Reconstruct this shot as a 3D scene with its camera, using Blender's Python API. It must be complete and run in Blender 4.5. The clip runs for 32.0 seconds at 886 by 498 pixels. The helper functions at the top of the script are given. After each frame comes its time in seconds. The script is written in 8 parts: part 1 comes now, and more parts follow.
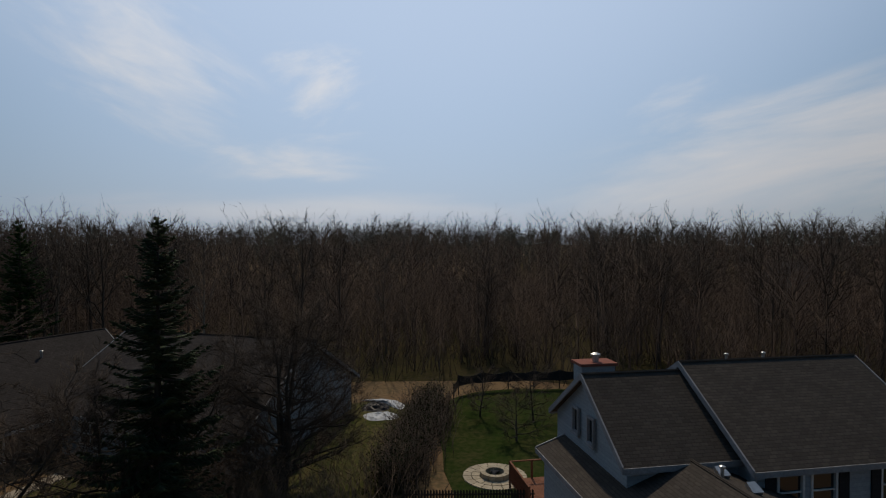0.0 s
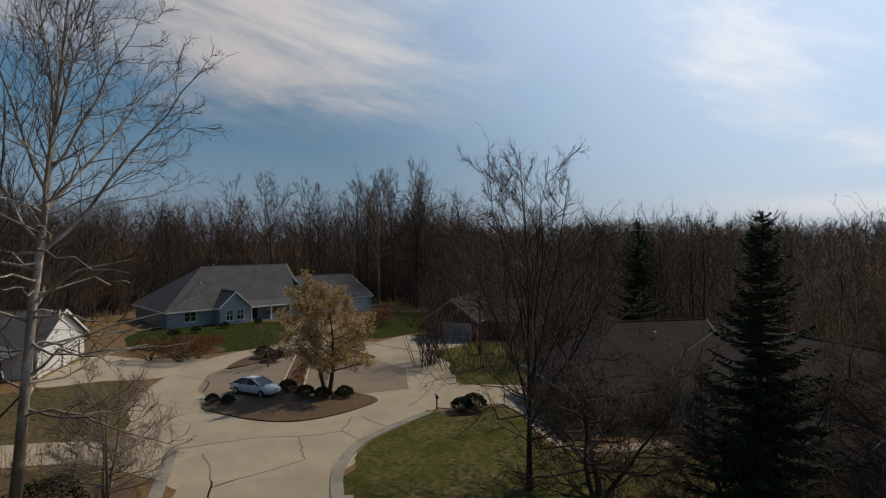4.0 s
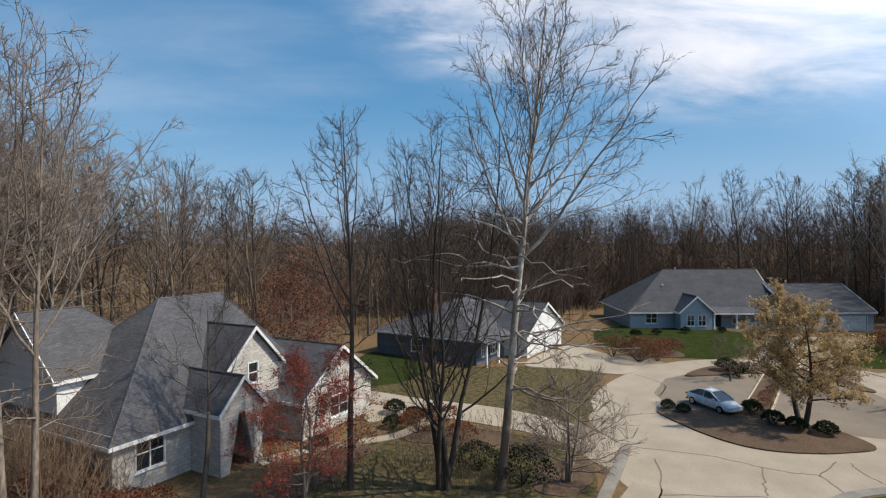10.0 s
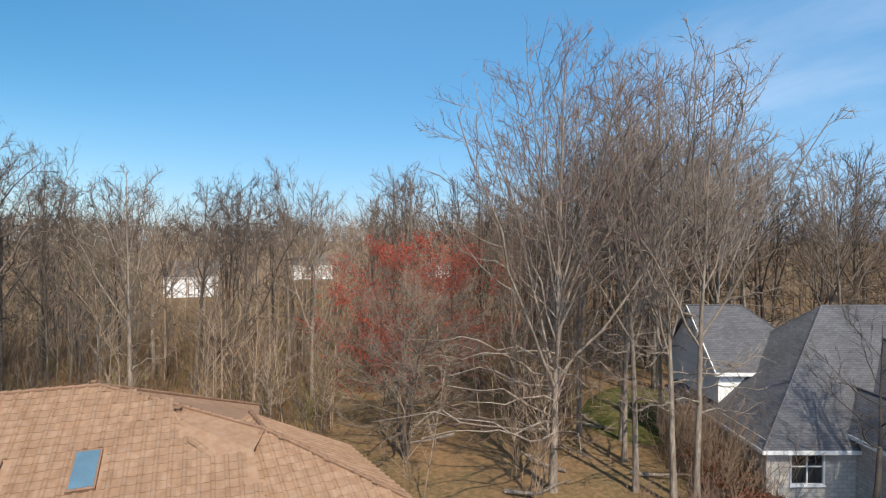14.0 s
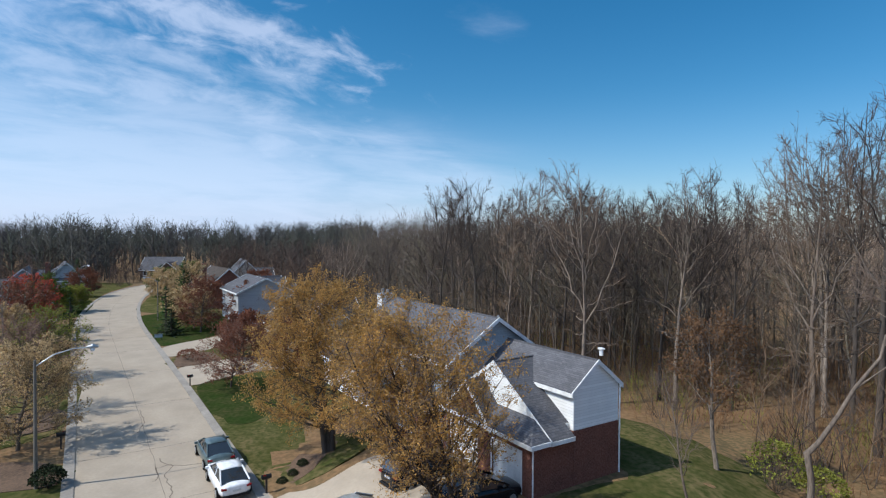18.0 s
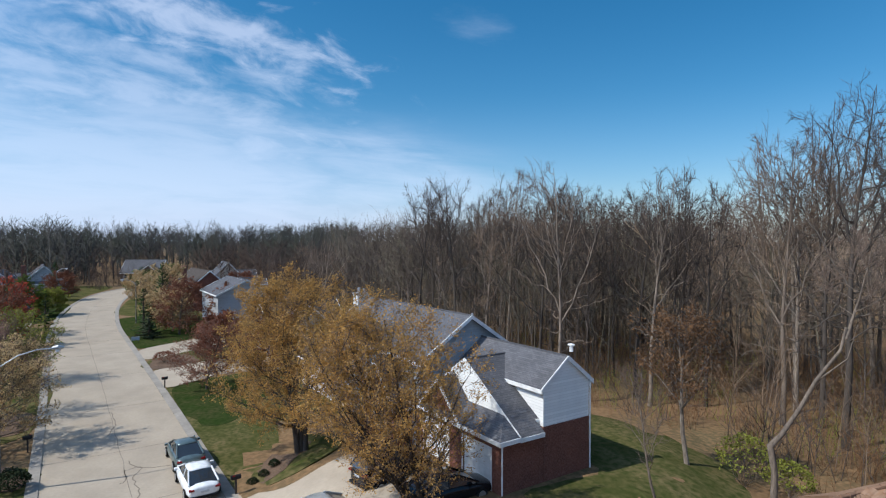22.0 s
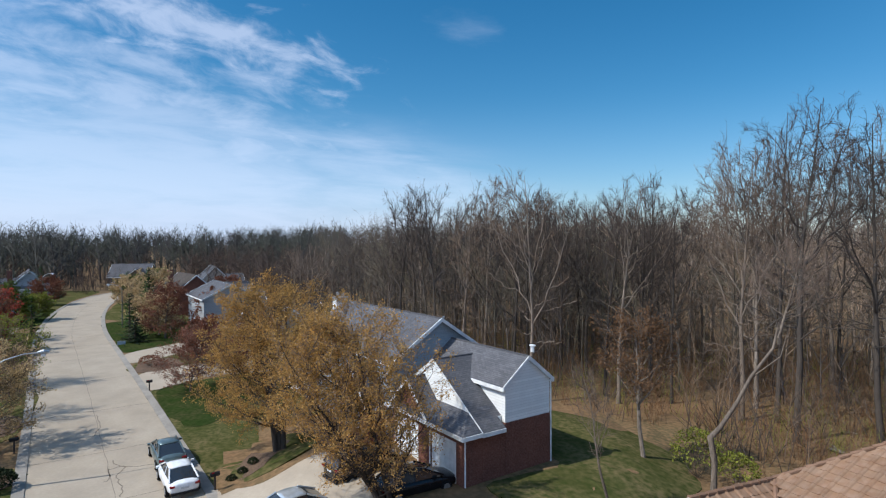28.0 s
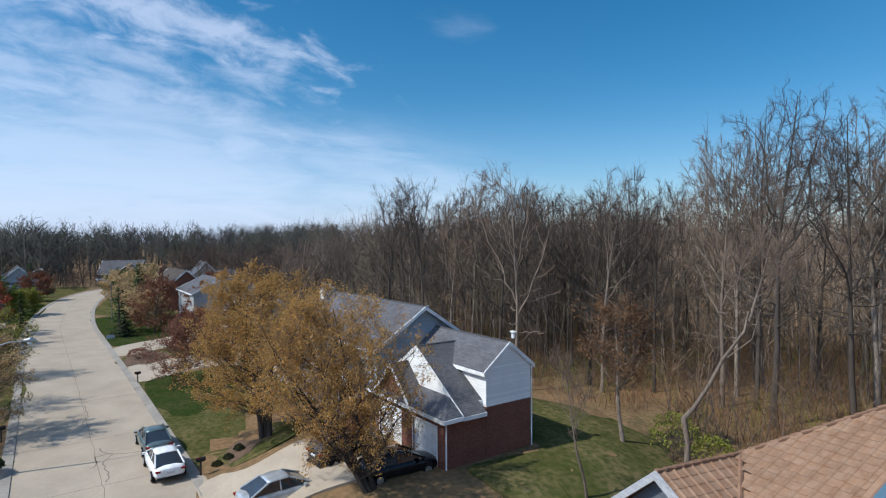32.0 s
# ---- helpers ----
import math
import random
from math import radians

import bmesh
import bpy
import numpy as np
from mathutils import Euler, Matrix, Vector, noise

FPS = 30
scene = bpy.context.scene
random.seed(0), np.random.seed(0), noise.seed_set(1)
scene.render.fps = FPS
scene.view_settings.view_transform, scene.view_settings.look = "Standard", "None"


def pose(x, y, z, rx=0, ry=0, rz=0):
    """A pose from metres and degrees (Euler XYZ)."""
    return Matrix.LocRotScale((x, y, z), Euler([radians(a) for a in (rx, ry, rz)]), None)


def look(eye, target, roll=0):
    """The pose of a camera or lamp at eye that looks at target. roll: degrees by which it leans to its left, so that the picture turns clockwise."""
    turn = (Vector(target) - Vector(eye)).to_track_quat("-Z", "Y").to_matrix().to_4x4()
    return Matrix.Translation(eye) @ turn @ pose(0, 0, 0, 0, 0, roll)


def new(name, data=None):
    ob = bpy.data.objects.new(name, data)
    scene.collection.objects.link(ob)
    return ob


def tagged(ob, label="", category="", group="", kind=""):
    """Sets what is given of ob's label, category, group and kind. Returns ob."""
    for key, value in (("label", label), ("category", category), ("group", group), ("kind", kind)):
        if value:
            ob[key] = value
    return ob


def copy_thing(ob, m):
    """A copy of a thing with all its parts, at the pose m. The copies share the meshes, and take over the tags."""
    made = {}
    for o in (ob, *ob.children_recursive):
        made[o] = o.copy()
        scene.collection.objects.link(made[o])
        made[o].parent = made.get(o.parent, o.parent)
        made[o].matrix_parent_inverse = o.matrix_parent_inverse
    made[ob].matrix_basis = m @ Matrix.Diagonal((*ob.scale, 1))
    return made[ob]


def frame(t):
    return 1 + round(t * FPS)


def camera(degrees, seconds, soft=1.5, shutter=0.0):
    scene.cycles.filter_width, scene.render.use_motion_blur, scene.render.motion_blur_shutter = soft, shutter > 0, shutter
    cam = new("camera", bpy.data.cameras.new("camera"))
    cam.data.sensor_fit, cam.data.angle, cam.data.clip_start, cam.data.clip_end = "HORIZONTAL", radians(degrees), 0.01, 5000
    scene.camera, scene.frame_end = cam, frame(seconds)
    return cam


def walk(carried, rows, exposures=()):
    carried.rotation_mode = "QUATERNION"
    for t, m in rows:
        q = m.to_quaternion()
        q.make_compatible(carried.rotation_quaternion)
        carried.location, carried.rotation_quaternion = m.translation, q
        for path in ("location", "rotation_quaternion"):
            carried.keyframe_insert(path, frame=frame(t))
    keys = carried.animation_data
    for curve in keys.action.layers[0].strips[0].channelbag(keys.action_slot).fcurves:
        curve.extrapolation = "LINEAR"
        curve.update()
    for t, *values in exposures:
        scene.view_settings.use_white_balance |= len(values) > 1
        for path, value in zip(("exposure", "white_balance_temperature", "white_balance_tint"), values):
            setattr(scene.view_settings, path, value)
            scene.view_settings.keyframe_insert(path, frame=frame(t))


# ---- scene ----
cam = camera(76.98, 32.0, 1.2)
# seconds, eye in metres, yaw to the left of +y, pitch up, lean
ROWS = [
    (0.0, 0.000, -0.000, 13.500, 0.00, -0.62, 0.05),
    (0.5, -0.091, 0.004, 13.417, 1.80, -0.73, -0.09),
    (1.0, -0.152, 0.029, 13.358, 7.42, -0.69, -0.03),
    (1.5, -0.247, 0.079, 13.386, 13.74, -0.59, 0.01),
    (2.0, -0.248, 0.055, 13.379, 20.90, -0.46, 0.01),
    (2.5, -0.219, -0.104, 13.393, 28.62, -0.70, 0.07),
    (3.0, -0.273, -0.128, 13.448, 36.97, -0.80, 0.11),
    (3.5, -0.160, -0.274, 13.262, 46.36, -0.95, 0.06),
    (4.0, -0.052, -0.421, 13.357, 56.36, -0.94, 0.10),
    (4.5, 0.010, -0.481, 13.579, 67.14, -0.88, 0.07),
    (6.5, 0.071, 0.183, 13.943, 101.47, -0.43, -0.05),
    (7.0, 0.091, 0.287, 13.799, 101.57, -0.52, 0.09),
    (7.5, 0.085, 0.270, 13.607, 101.55, -0.63, 0.18),
    (8.0, 0.038, 0.310, 13.457, 101.67, -0.80, 0.17),
    (8.5, -0.050, 0.294, 13.464, 101.72, -0.91, 0.01),
    (9.0, -0.176, 0.289, 13.535, 101.69, -0.86, -0.03),
    (9.5, -0.247, 0.298, 13.596, 101.75, -0.80, -0.15),
    (10.0, -0.286, 0.364, 13.640, 101.78, -0.76, -0.19),
    (10.5, -0.328, 0.407, 13.596, 101.94, -0.83, -0.18),
    (11.0, -0.346, 0.429, 13.534, 104.68, -0.84, -0.15),
    (11.5, -0.368, 0.503, 13.519, 111.37, -0.83, -0.20),
    (12.0, -0.360, 0.470, 13.638, 120.25, -0.70, -0.18),
    (12.5, -0.386, 0.466, 13.682, 129.98, -0.77, -0.10),
    (13.0, -0.470, 0.482, 13.699, 140.39, -0.79, -0.04),
    (13.5, -0.609, 0.523, 13.768, 151.95, -0.77, -0.03),
    (14.0, -0.645, 0.481, 13.924, 163.54, -0.93, 0.07),
    (14.5, -0.605, 0.513, 14.038, 175.35, -0.92, 0.01),
    (16.5, -0.937, 0.359, 14.617, 222.95, -0.75, 0.27),
    (17.0, -0.764, 0.537, 14.635, 234.49, -0.93, 0.27),
    (17.5, -0.563, 0.645, 14.618, 246.48, -1.07, 0.30),
    (18.0, -0.318, 0.669, 14.509, 254.47, -1.10, 0.33),
    (18.5, -0.163, 0.607, 14.330, 254.32, -1.15, 0.29),
    (19.0, -0.088, 0.517, 14.118, 254.17, -1.22, 0.32),
    (19.5, -0.025, 0.380, 13.939, 254.01, -1.08, 0.17),
    (20.0, -0.046, 0.285, 13.749, 253.72, -1.15, 0.12),
    (20.5, -0.116, 0.233, 13.716, 253.47, -0.97, 0.02),
    (21.0, -0.246, 0.166, 13.772, 253.20, -0.94, 0.04),
    (21.5, -0.459, -0.056, 14.040, 253.25, -0.94, 0.08),
    (22.0, -0.544, -0.255, 14.230, 253.17, -0.87, 0.09),
    (22.5, -0.625, -0.386, 14.324, 253.00, -0.86, 0.04),
    (23.0, -0.635, -0.481, 14.413, 252.93, -0.80, 0.03),
    (23.5, -0.617, -0.591, 14.542, 252.85, -0.78, 0.07),
    (24.0, -0.583, -0.671, 14.631, 252.85, -0.85, 0.06),
    (24.5, -0.528, -0.779, 14.623, 252.75, -0.82, 0.02),
    (25.0, -0.454, -0.876, 14.659, 252.61, -0.83, 0.05),
    (25.5, -0.505, -0.952, 14.746, 252.48, -0.79, 0.05),
    (27.5, -1.918, -1.114, 14.579, 251.95, -0.57, -0.03),
    (28.0, -2.674, -1.008, 14.552, 252.23, -0.69, -0.19),
    (28.5, -3.114, -1.070, 14.802, 252.28, -0.25, -0.25),
    (29.0, -3.300, -1.124, 14.827, 251.97, -0.19, -0.35),
    (29.5, -3.419, -1.154, 14.739, 251.73, -0.32, -0.34),
    (30.0, -3.488, -1.185, 14.714, 251.59, -0.40, -0.28),
    (30.5, -3.502, -1.316, 14.607, 251.65, -0.44, -0.33),
    (31.0, -3.495, -1.422, 14.460, 251.65, -0.55, -0.31),
    (31.5, -3.451, -1.437, 14.273, 251.46, -0.69, -0.32),
    (32.0, -3.410, -1.463, 13.995, 251.56, -0.94, -0.26),
]


def eye_pose(x, y, z, yaw, pitch, roll):
    return pose(x, y, z, 0, 0, yaw) @ pose(0, 0, 0, 90 + pitch) @ pose(0, 0, 0, 0, 0, roll)


EXPOSURES = [(0.0, -1.46, 6900, 11), (2.5, -1.38, 7050, 11), (4.5, -0.85, 7200, 11), (6.5, -0.2, 6700, 10), (10.5, -0.05, 6400, 10), (13.0, 0.34, 6500, 11), (14.5, 0.32, 6200, 10), (16.5, 0.32, 5800, 10), (18.0, 0.0, 5700, 10), (32.0, 0.0, 5700, 10)]
walk(cam, [(t, eye_pose(*row)) for t, *row in ROWS], EXPOSURES)

# ---- sky and sun ----
SUN_YAW, SUN_UP = 4.0, 49.0
sun_dir = Vector((-math.sin(radians(SUN_YAW)) * math.cos(radians(SUN_UP)), math.cos(radians(SUN_YAW)) * math.cos(radians(SUN_UP)), math.sin(radians(SUN_UP))))
world = bpy.data.worlds.new("sky")
scene.world = world
world.use_nodes = True
wn, wl = world.node_tree.nodes, world.node_tree.links
wn.clear()


def wnode(kind, **values):
    n = wn.new(kind)
    for key, value in values.items():
        n.inputs[key.replace("_", " ")].default_value = value
    return n


sky = wn.new("ShaderNodeTexSky")
sky.sky_type, sky.sun_disc = "NISHITA", False
sky.sun_elevation, sky.sun_rotation = radians(SUN_UP), radians(-SUN_YAW)
sky.altitude, sky.air_density, sky.dust_density, sky.ozone_density = 250.0, 1.0, 0.6, 2.2
coord = wn.new("ShaderNodeTexCoord")
split = wn.new("ShaderNodeSeparateXYZ")
wl.new(coord.outputs["Generated"], split.inputs[0])


def wmath(op, a, b):
    n = wn.new("ShaderNodeMath"); n.operation = op; n.use_clamp = True
    for i, v in enumerate((a, b)):
        if isinstance(v, (int, float)):
            n.inputs[i].default_value = v
        else:
            wl.new(v, n.inputs[i])
    return n.outputs[0]


side = wn.new("ShaderNodeVectorMath"); side.operation = "DOT_PRODUCT"
side.inputs[1].default_value = (-0.21, 0.978, 0.0)
wl.new(coord.outputs["Generated"], side.inputs[0])


def ramp(source, lo, hi, top=1.0):
    r = wn.new("ShaderNodeMapRange")
    r.interpolation_type = "SMOOTHSTEP"
    r.inputs["From Min"].default_value, r.inputs["From Max"].default_value, r.inputs["To Max"].default_value = lo, hi, top
    wl.new(source, r.inputs["Value"])
    return r.outputs[0]


def toward(yaw, high):
    return Vector((-math.sin(radians(yaw)) * math.cos(radians(high)), math.cos(radians(yaw)) * math.cos(radians(high)), math.sin(radians(high))))


def dot_with(v):
    n = wn.new("ShaderNodeVectorMath"); n.operation = "DOT_PRODUCT"
    n.inputs[1].default_value = v
    wl.new(coord.outputs["Generated"], n.inputs[0])
    return n.outputs["Value"]


def streak(yaw, high, wide, tall, tilt, much, grain, long, low, top, seed):
    """A bank of high cloud about one part of the sky: half its width and height in degrees, the lean of its streaks, its
    thickness, how fine and how long its streaks are, and where they begin and become full."""
    f = toward(yaw, high)
    r = Vector((math.cos(radians(yaw)), math.sin(radians(yaw)), 0.0))
    v = r.cross(f)
    c, s_ = math.cos(radians(tilt)), math.sin(radians(tilt))
    place = wn.new("ShaderNodeCombineXYZ")
    wl.new(dot_with(r * c + v * s_), place.inputs["X"]); wl.new(dot_with(v * c - r * s_), place.inputs["Y"])
    place.inputs["Z"].default_value = seed
    size = wn.new("ShaderNodeVectorMath"); size.operation = "MULTIPLY"
    size.inputs[1].default_value = (1 / math.sin(radians(wide)), 1 / math.sin(radians(tall)), 0)
    wl.new(place.outputs[0], size.inputs[0])
    far = wn.new("ShaderNodeVectorMath"); far.operation = "LENGTH"
    wl.new(size.outputs[0], far.inputs[0])
    shape = wmath("MULTIPLY", ramp(far.outputs["Value"], 1.2, 0.0), ramp(dot_with(f), 0.35, 0.6))
    m = wn.new("ShaderNodeVectorMath"); m.operation = "MULTIPLY"
    m.inputs[1].default_value = (grain / long, grain, 1)
    wl.new(place.outputs[0], m.inputs[0])
    n = wnode("ShaderNodeTexNoise", Scale=1.0, Detail=9.0, Roughness=0.6, Distortion=0.35)
    wl.new(m.outputs[0], n.inputs["Vector"])
    worn = wmath("SUBTRACT", wmath("ADD", n.outputs["Fac"], wmath("MULTIPLY", shape, 0.36)), 0.36)
    return wmath("MULTIPLY", wmath("MULTIPLY", ramp(worn, low, top), ramp(shape, 0.02, 0.35)), much)


BANKS = (
    (80, 23, 32, 12.5, -8, 1.0, 12.0, 3.6, 0.06, 0.60, 1.0),
    (62, 17, 15, 4.0, -7, 0.6, 14.0, 4.5, 0.20, 0.76, 2.0),
    (28, 16, 13, 8.0, -24, 0.75, 14.0, 3.0, 0.24, 0.78, 3.3),
    (12.5, 15.5, 7.0, 5.5, 18, 0.75, 17.0, 2.4, 0.24, 0.74, 4.0),
    (15, 8.6, 12, 3.4, 2, 0.75, 18.0, 4.0, 0.20, 0.72, 5.0),
    (-36, 8.5, 30, 7.5, 8, 0.85, 12.0, 5.0, 0.14, 0.66, 6.0),
    (-23, 13, 7, 3.2, 12, 0.5, 18.0, 2.6, 0.24, 0.74, 6.5),
    (10, 3.0, 34, 2.8, 0, 0.6, 15.0, 8.0, 0.15, 0.7, 7.0),
    (130, 15, 26, 10.0, 8, 0.26, 7.0, 4.0, 0.16, 0.8, 8.0),
    (284, 6.0, 46, 9.5, -1, 0.34, 24.0, 5.0, 0.0, 0.55, 9.0),
    (284, 13, 34, 8.0, -5, 0.38, 20.0, 2.6, 0.22, 0.60, 10.0),
    (277, 19, 26, 6.5, -9, 0.45, 24.0, 2.2, 0.28, 0.62, 11.0),
    (251, 21.5, 7, 2.6, -10, 0.12, 20.0, 3.0, 0.26, 0.74, 12.0),
)
horizon = ramp(split.outputs["Z"], 0.26, 0.0, 0.68)
sunny = ramp(side.outputs["Value"], -0.78, -0.15)
cover = None
for bank in BANKS:
    one = streak(*bank)
    cover = one if cover is None else wmath("MAXIMUM", cover, one)
# the air brightens toward the sun
glow = wn.new("ShaderNodeVectorMath"); glow.operation = "DOT_PRODUCT"
glow.inputs[1].default_value = sun_dir
wl.new(coord.outputs["Generated"], glow.inputs[0])
deep = wn.new("ShaderNodeMath"); deep.operation = "SUBTRACT"; deep.inputs[0].default_value = 1.0
wl.new(ramp(split.outputs["Z"], 0.42, 0.8, 0.75), deep.inputs[1])
milky = wmath("MULTIPLY", ramp(glow.outputs["Value"], 0.36, 0.96, 0.78), deep.outputs[0])
tint = wn.new("ShaderNodeHueSaturation")
tint.inputs["Hue"].default_value, tint.inputs["Saturation"].default_value = 0.486, 1.36
tint.inputs["Value"].default_value = 1.08
wl.new(sky.outputs[0], tint.inputs["Color"])
hazy = wn.new("ShaderNodeMixRGB")
hazy.inputs["Color2"].default_value = (5.2, 6.5, 8.8, 1)
wl.new(wmath("MULTIPLY", horizon, wmath("ADD", wmath("MULTIPLY", sunny, 0.7), 0.3)), hazy.inputs["Fac"]); wl.new(tint.outputs[0], hazy.inputs["Color1"])
# the far side of the sky is a paler blue
beyond = wn.new("ShaderNodeVectorMath"); beyond.operation = "DOT_PRODUCT"
beyond.inputs[1].default_value = (-0.87, -0.5, 0.0)
wl.new(coord.outputs["Generated"], beyond.inputs[0])
paler = wn.new("ShaderNodeMixRGB")
paler.inputs["Color2"].default_value = (1.9, 4.2, 7.5, 1)
wl.new(ramp(beyond.outputs["Value"], -0.25, 0.6, 0.42), paler.inputs["Fac"]); wl.new(hazy.outputs[0], paler.inputs["Color1"])
veil = wn.new("ShaderNodeMixRGB")
veil.inputs["Color2"].default_value = (15.4, 19.6, 26.5, 1)
wl.new(milky, veil.inputs["Fac"]); wl.new(paler.outputs[0], veil.inputs["Color1"])
bright = wn.new("ShaderNodeMixRGB")
bright.inputs["Color1"].default_value, bright.inputs["Color2"].default_value = (10.0, 10.0, 10.7, 1), (25.0, 25.6, 26.6, 1)
wl.new(milky, bright.inputs["Fac"])
mix = wn.new("ShaderNodeMixRGB")
wl.new(cover, mix.inputs["Fac"]); wl.new(veil.outputs[0], mix.inputs["Color1"]); wl.new(bright.outputs[0], mix.inputs["Color2"])
back = wn.new("ShaderNodeBackground")
back.inputs["Strength"].default_value = 0.1
out = wn.new("ShaderNodeOutputWorld")
wl.new(mix.outputs[0], back.inputs["Color"]); wl.new(back.outputs[0], out.inputs[0])

lamp = bpy.data.lights.new("sun", "SUN")
lamp.energy, lamp.angle, lamp.color = 5.0, radians(0.55), (1.0, 0.90, 0.73)
sun = new("sun", lamp)
sun.matrix_world = look(sun_dir * 300, (0, 0, 0))

# ---- materials ----


def material(name, base, rough=0.85, metal=0.0, dark=None, scale=1.0, fine=None, fine_scale=30.0, fine_amount=0.3, bump=0.3, bump_scale=None, vary=0.0, island=0.0, spec=0.1, stretch=None, coat=0.0, thin=0.0):
    """A surface with stains (scale per metre), grain (fine_scale), relief, and a tone of its own per object or per piece."""
    m = bpy.data.materials.new(name)
    m.use_nodes = True
    nt = m.node_tree
    n, l = nt.nodes, nt.links
    b = n["Principled BSDF"]
    tc = n.new("ShaderNodeTexCoord")
    vec = tc.outputs["Object"]
    if stretch:
        mp = n.new("ShaderNodeMapping")
        mp.inputs["Scale"].default_value = stretch
        l.new(vec, mp.inputs["Vector"])
        vec = mp.outputs[0]
    big = n.new("ShaderNodeTexNoise")
    big.inputs["Scale"].default_value, big.inputs["Detail"].default_value, big.inputs["Roughness"].default_value = scale, 5.0, 0.6
    l.new(vec, big.inputs["Vector"])
    r = n.new("ShaderNodeMapRange")
    r.inputs["From Min"].default_value, r.inputs["From Max"].default_value = 0.35, 0.66
    l.new(big.outputs["Fac"], r.inputs["Value"])
    c = n.new("ShaderNodeMixRGB")
    c.inputs["Color1"].default_value = (*base, 1)
    c.inputs["Color2"].default_value = (*(dark or [v * 0.72 for v in base]), 1)
    l.new(r.outputs[0], c.inputs["Fac"])
    small = n.new("ShaderNodeTexNoise")
    small.inputs["Scale"].default_value, small.inputs["Detail"].default_value = fine_scale, 4.0
    l.new(vec, small.inputs["Vector"])
    r2 = n.new("ShaderNodeMapRange")
    r2.inputs["From Min"].default_value, r2.inputs["From Max"].default_value = 0.38, 0.66
    r2.inputs["To Max"].default_value = fine_amount
    l.new(small.outputs["Fac"], r2.inputs["Value"])
    c2 = n.new("ShaderNodeMixRGB")
    c2.inputs["Color2"].default_value = (*(fine or [v * 0.5 for v in base]), 1)
    l.new(c.outputs[0], c2.inputs["Color1"]); l.new(r2.outputs[0], c2.inputs["Fac"])
    colour = c2.outputs[0]
    for amount, node, socket in ((vary, "ShaderNodeObjectInfo", "Random"), (island, "ShaderNodeNewGeometry", "Random Per Island")):
        if amount:
            info = n.new(node)
            rr = n.new("ShaderNodeMapRange")
            rr.inputs["To Min"].default_value, rr.inputs["To Max"].default_value = 1 - amount, 1 + amount
            l.new(info.outputs[socket], rr.inputs["Value"])
            hsv = n.new("ShaderNodeHueSaturation")
            l.new(rr.outputs[0], hsv.inputs["Value"]); l.new(colour, hsv.inputs["Color"])
            colour = hsv.outputs[0]
    l.new(colour, b.inputs["Base Color"])
    b.inputs["Roughness"].default_value, b.inputs["Metallic"].default_value = rough, metal
    b.inputs["Specular IOR Level"].default_value = spec
    b.inputs["Coat Weight"].default_value = coat
    if thin:
        glow_through = n.new("ShaderNodeBsdfTranslucent")
        both = n.new("ShaderNodeMixShader")
        both.inputs[0].default_value = thin
        l.new(colour, glow_through.inputs["Color"]); l.new(b.outputs[0], both.inputs[1]); l.new(glow_through.outputs[0], both.inputs[2])
        l.new(both.outputs[0], n["Material Output"].inputs["Surface"])
    if bump:
        bn = n.new("ShaderNodeBump")
        bn.inputs["Strength"].default_value, bn.inputs["Distance"].default_value = bump, 0.02
        if bump_scale:
            t3 = n.new("ShaderNodeTexNoise")
            t3.inputs["Scale"].default_value = bump_scale
            l.new(vec, t3.inputs["Vector"]); l.new(t3.outputs["Fac"], bn.inputs["Height"])
        else:
            l.new(small.outputs["Fac"], bn.inputs["Height"])
        l.new(bn.outputs[0], b.inputs["Normal"])
    return m


M = {}
M["litter"] = material("leaf_litter", (0.165, 0.098, 0.05), 0.95, dark=(0.085, 0.072, 0.035), scale=0.12, fine=(0.22, 0.135, 0.07), fine_scale=3.0, fine_amount=0.8, bump=0.8)
M["grass"] = material("grass", (0.060, 0.062, 0.020), 0.95, dark=(0.145, 0.115, 0.055), scale=0.35, fine=(0.035, 0.048, 0.013), fine_scale=2.6, fine_amount=0.85, bump=1.0, spec=0.0)
M["lush"] = material("fresh_grass", (0.027, 0.044, 0.011), 0.95, dark=(0.058, 0.055, 0.022), scale=0.4, fine=(0.016, 0.030, 0.008), fine_scale=2.8, fine_amount=0.8, bump=1.0, spec=0.0)
# litter-brown lawn; its tone also holds the shade of branches over it
M["dry_lawn"] = material("dry_lawn", (0.085, 0.066, 0.034), 0.95, dark=(0.038, 0.042, 0.016), scale=0.4, fine=(0.15, 0.115, 0.065), fine_scale=2.4, fine_amount=0.8, bump=1.0, spec=0.0)
# olive-brown ground cover, with the wood's shade put into its colour
M["shaded_floor"] = material("shaded_leaf_floor", (0.05, 0.043, 0.022), 0.95, dark=(0.036, 0.036, 0.014), scale=0.12, fine=(0.075, 0.052, 0.03), fine_scale=2.0, fine_amount=0.7, bump=0.8, spec=0.0)
M["mulch"] = material("bark_mulch", (0.11, 0.075, 0.052), 0.95, dark=(0.065, 0.046, 0.034), scale=0.6, fine=(0.17, 0.11, 0.07), fine_scale=7.0, fine_amount=0.6, bump=0.9)
M["concrete"] = material("concrete", (0.385, 0.325, 0.25), 0.9, dark=(0.31, 0.26, 0.20), scale=0.35, fine=(0.28, 0.235, 0.18), fine_scale=5.0, fine_amount=0.35, bump=0.25, vary=0.05)
M["aggregate"] = material("brown_aggregate_concrete", (0.25, 0.205, 0.16), 0.92, dark=(0.20, 0.165, 0.13), scale=0.4, fine=(0.17, 0.14, 0.11), fine_scale=8.0, fine_amount=0.5, bump=0.3)
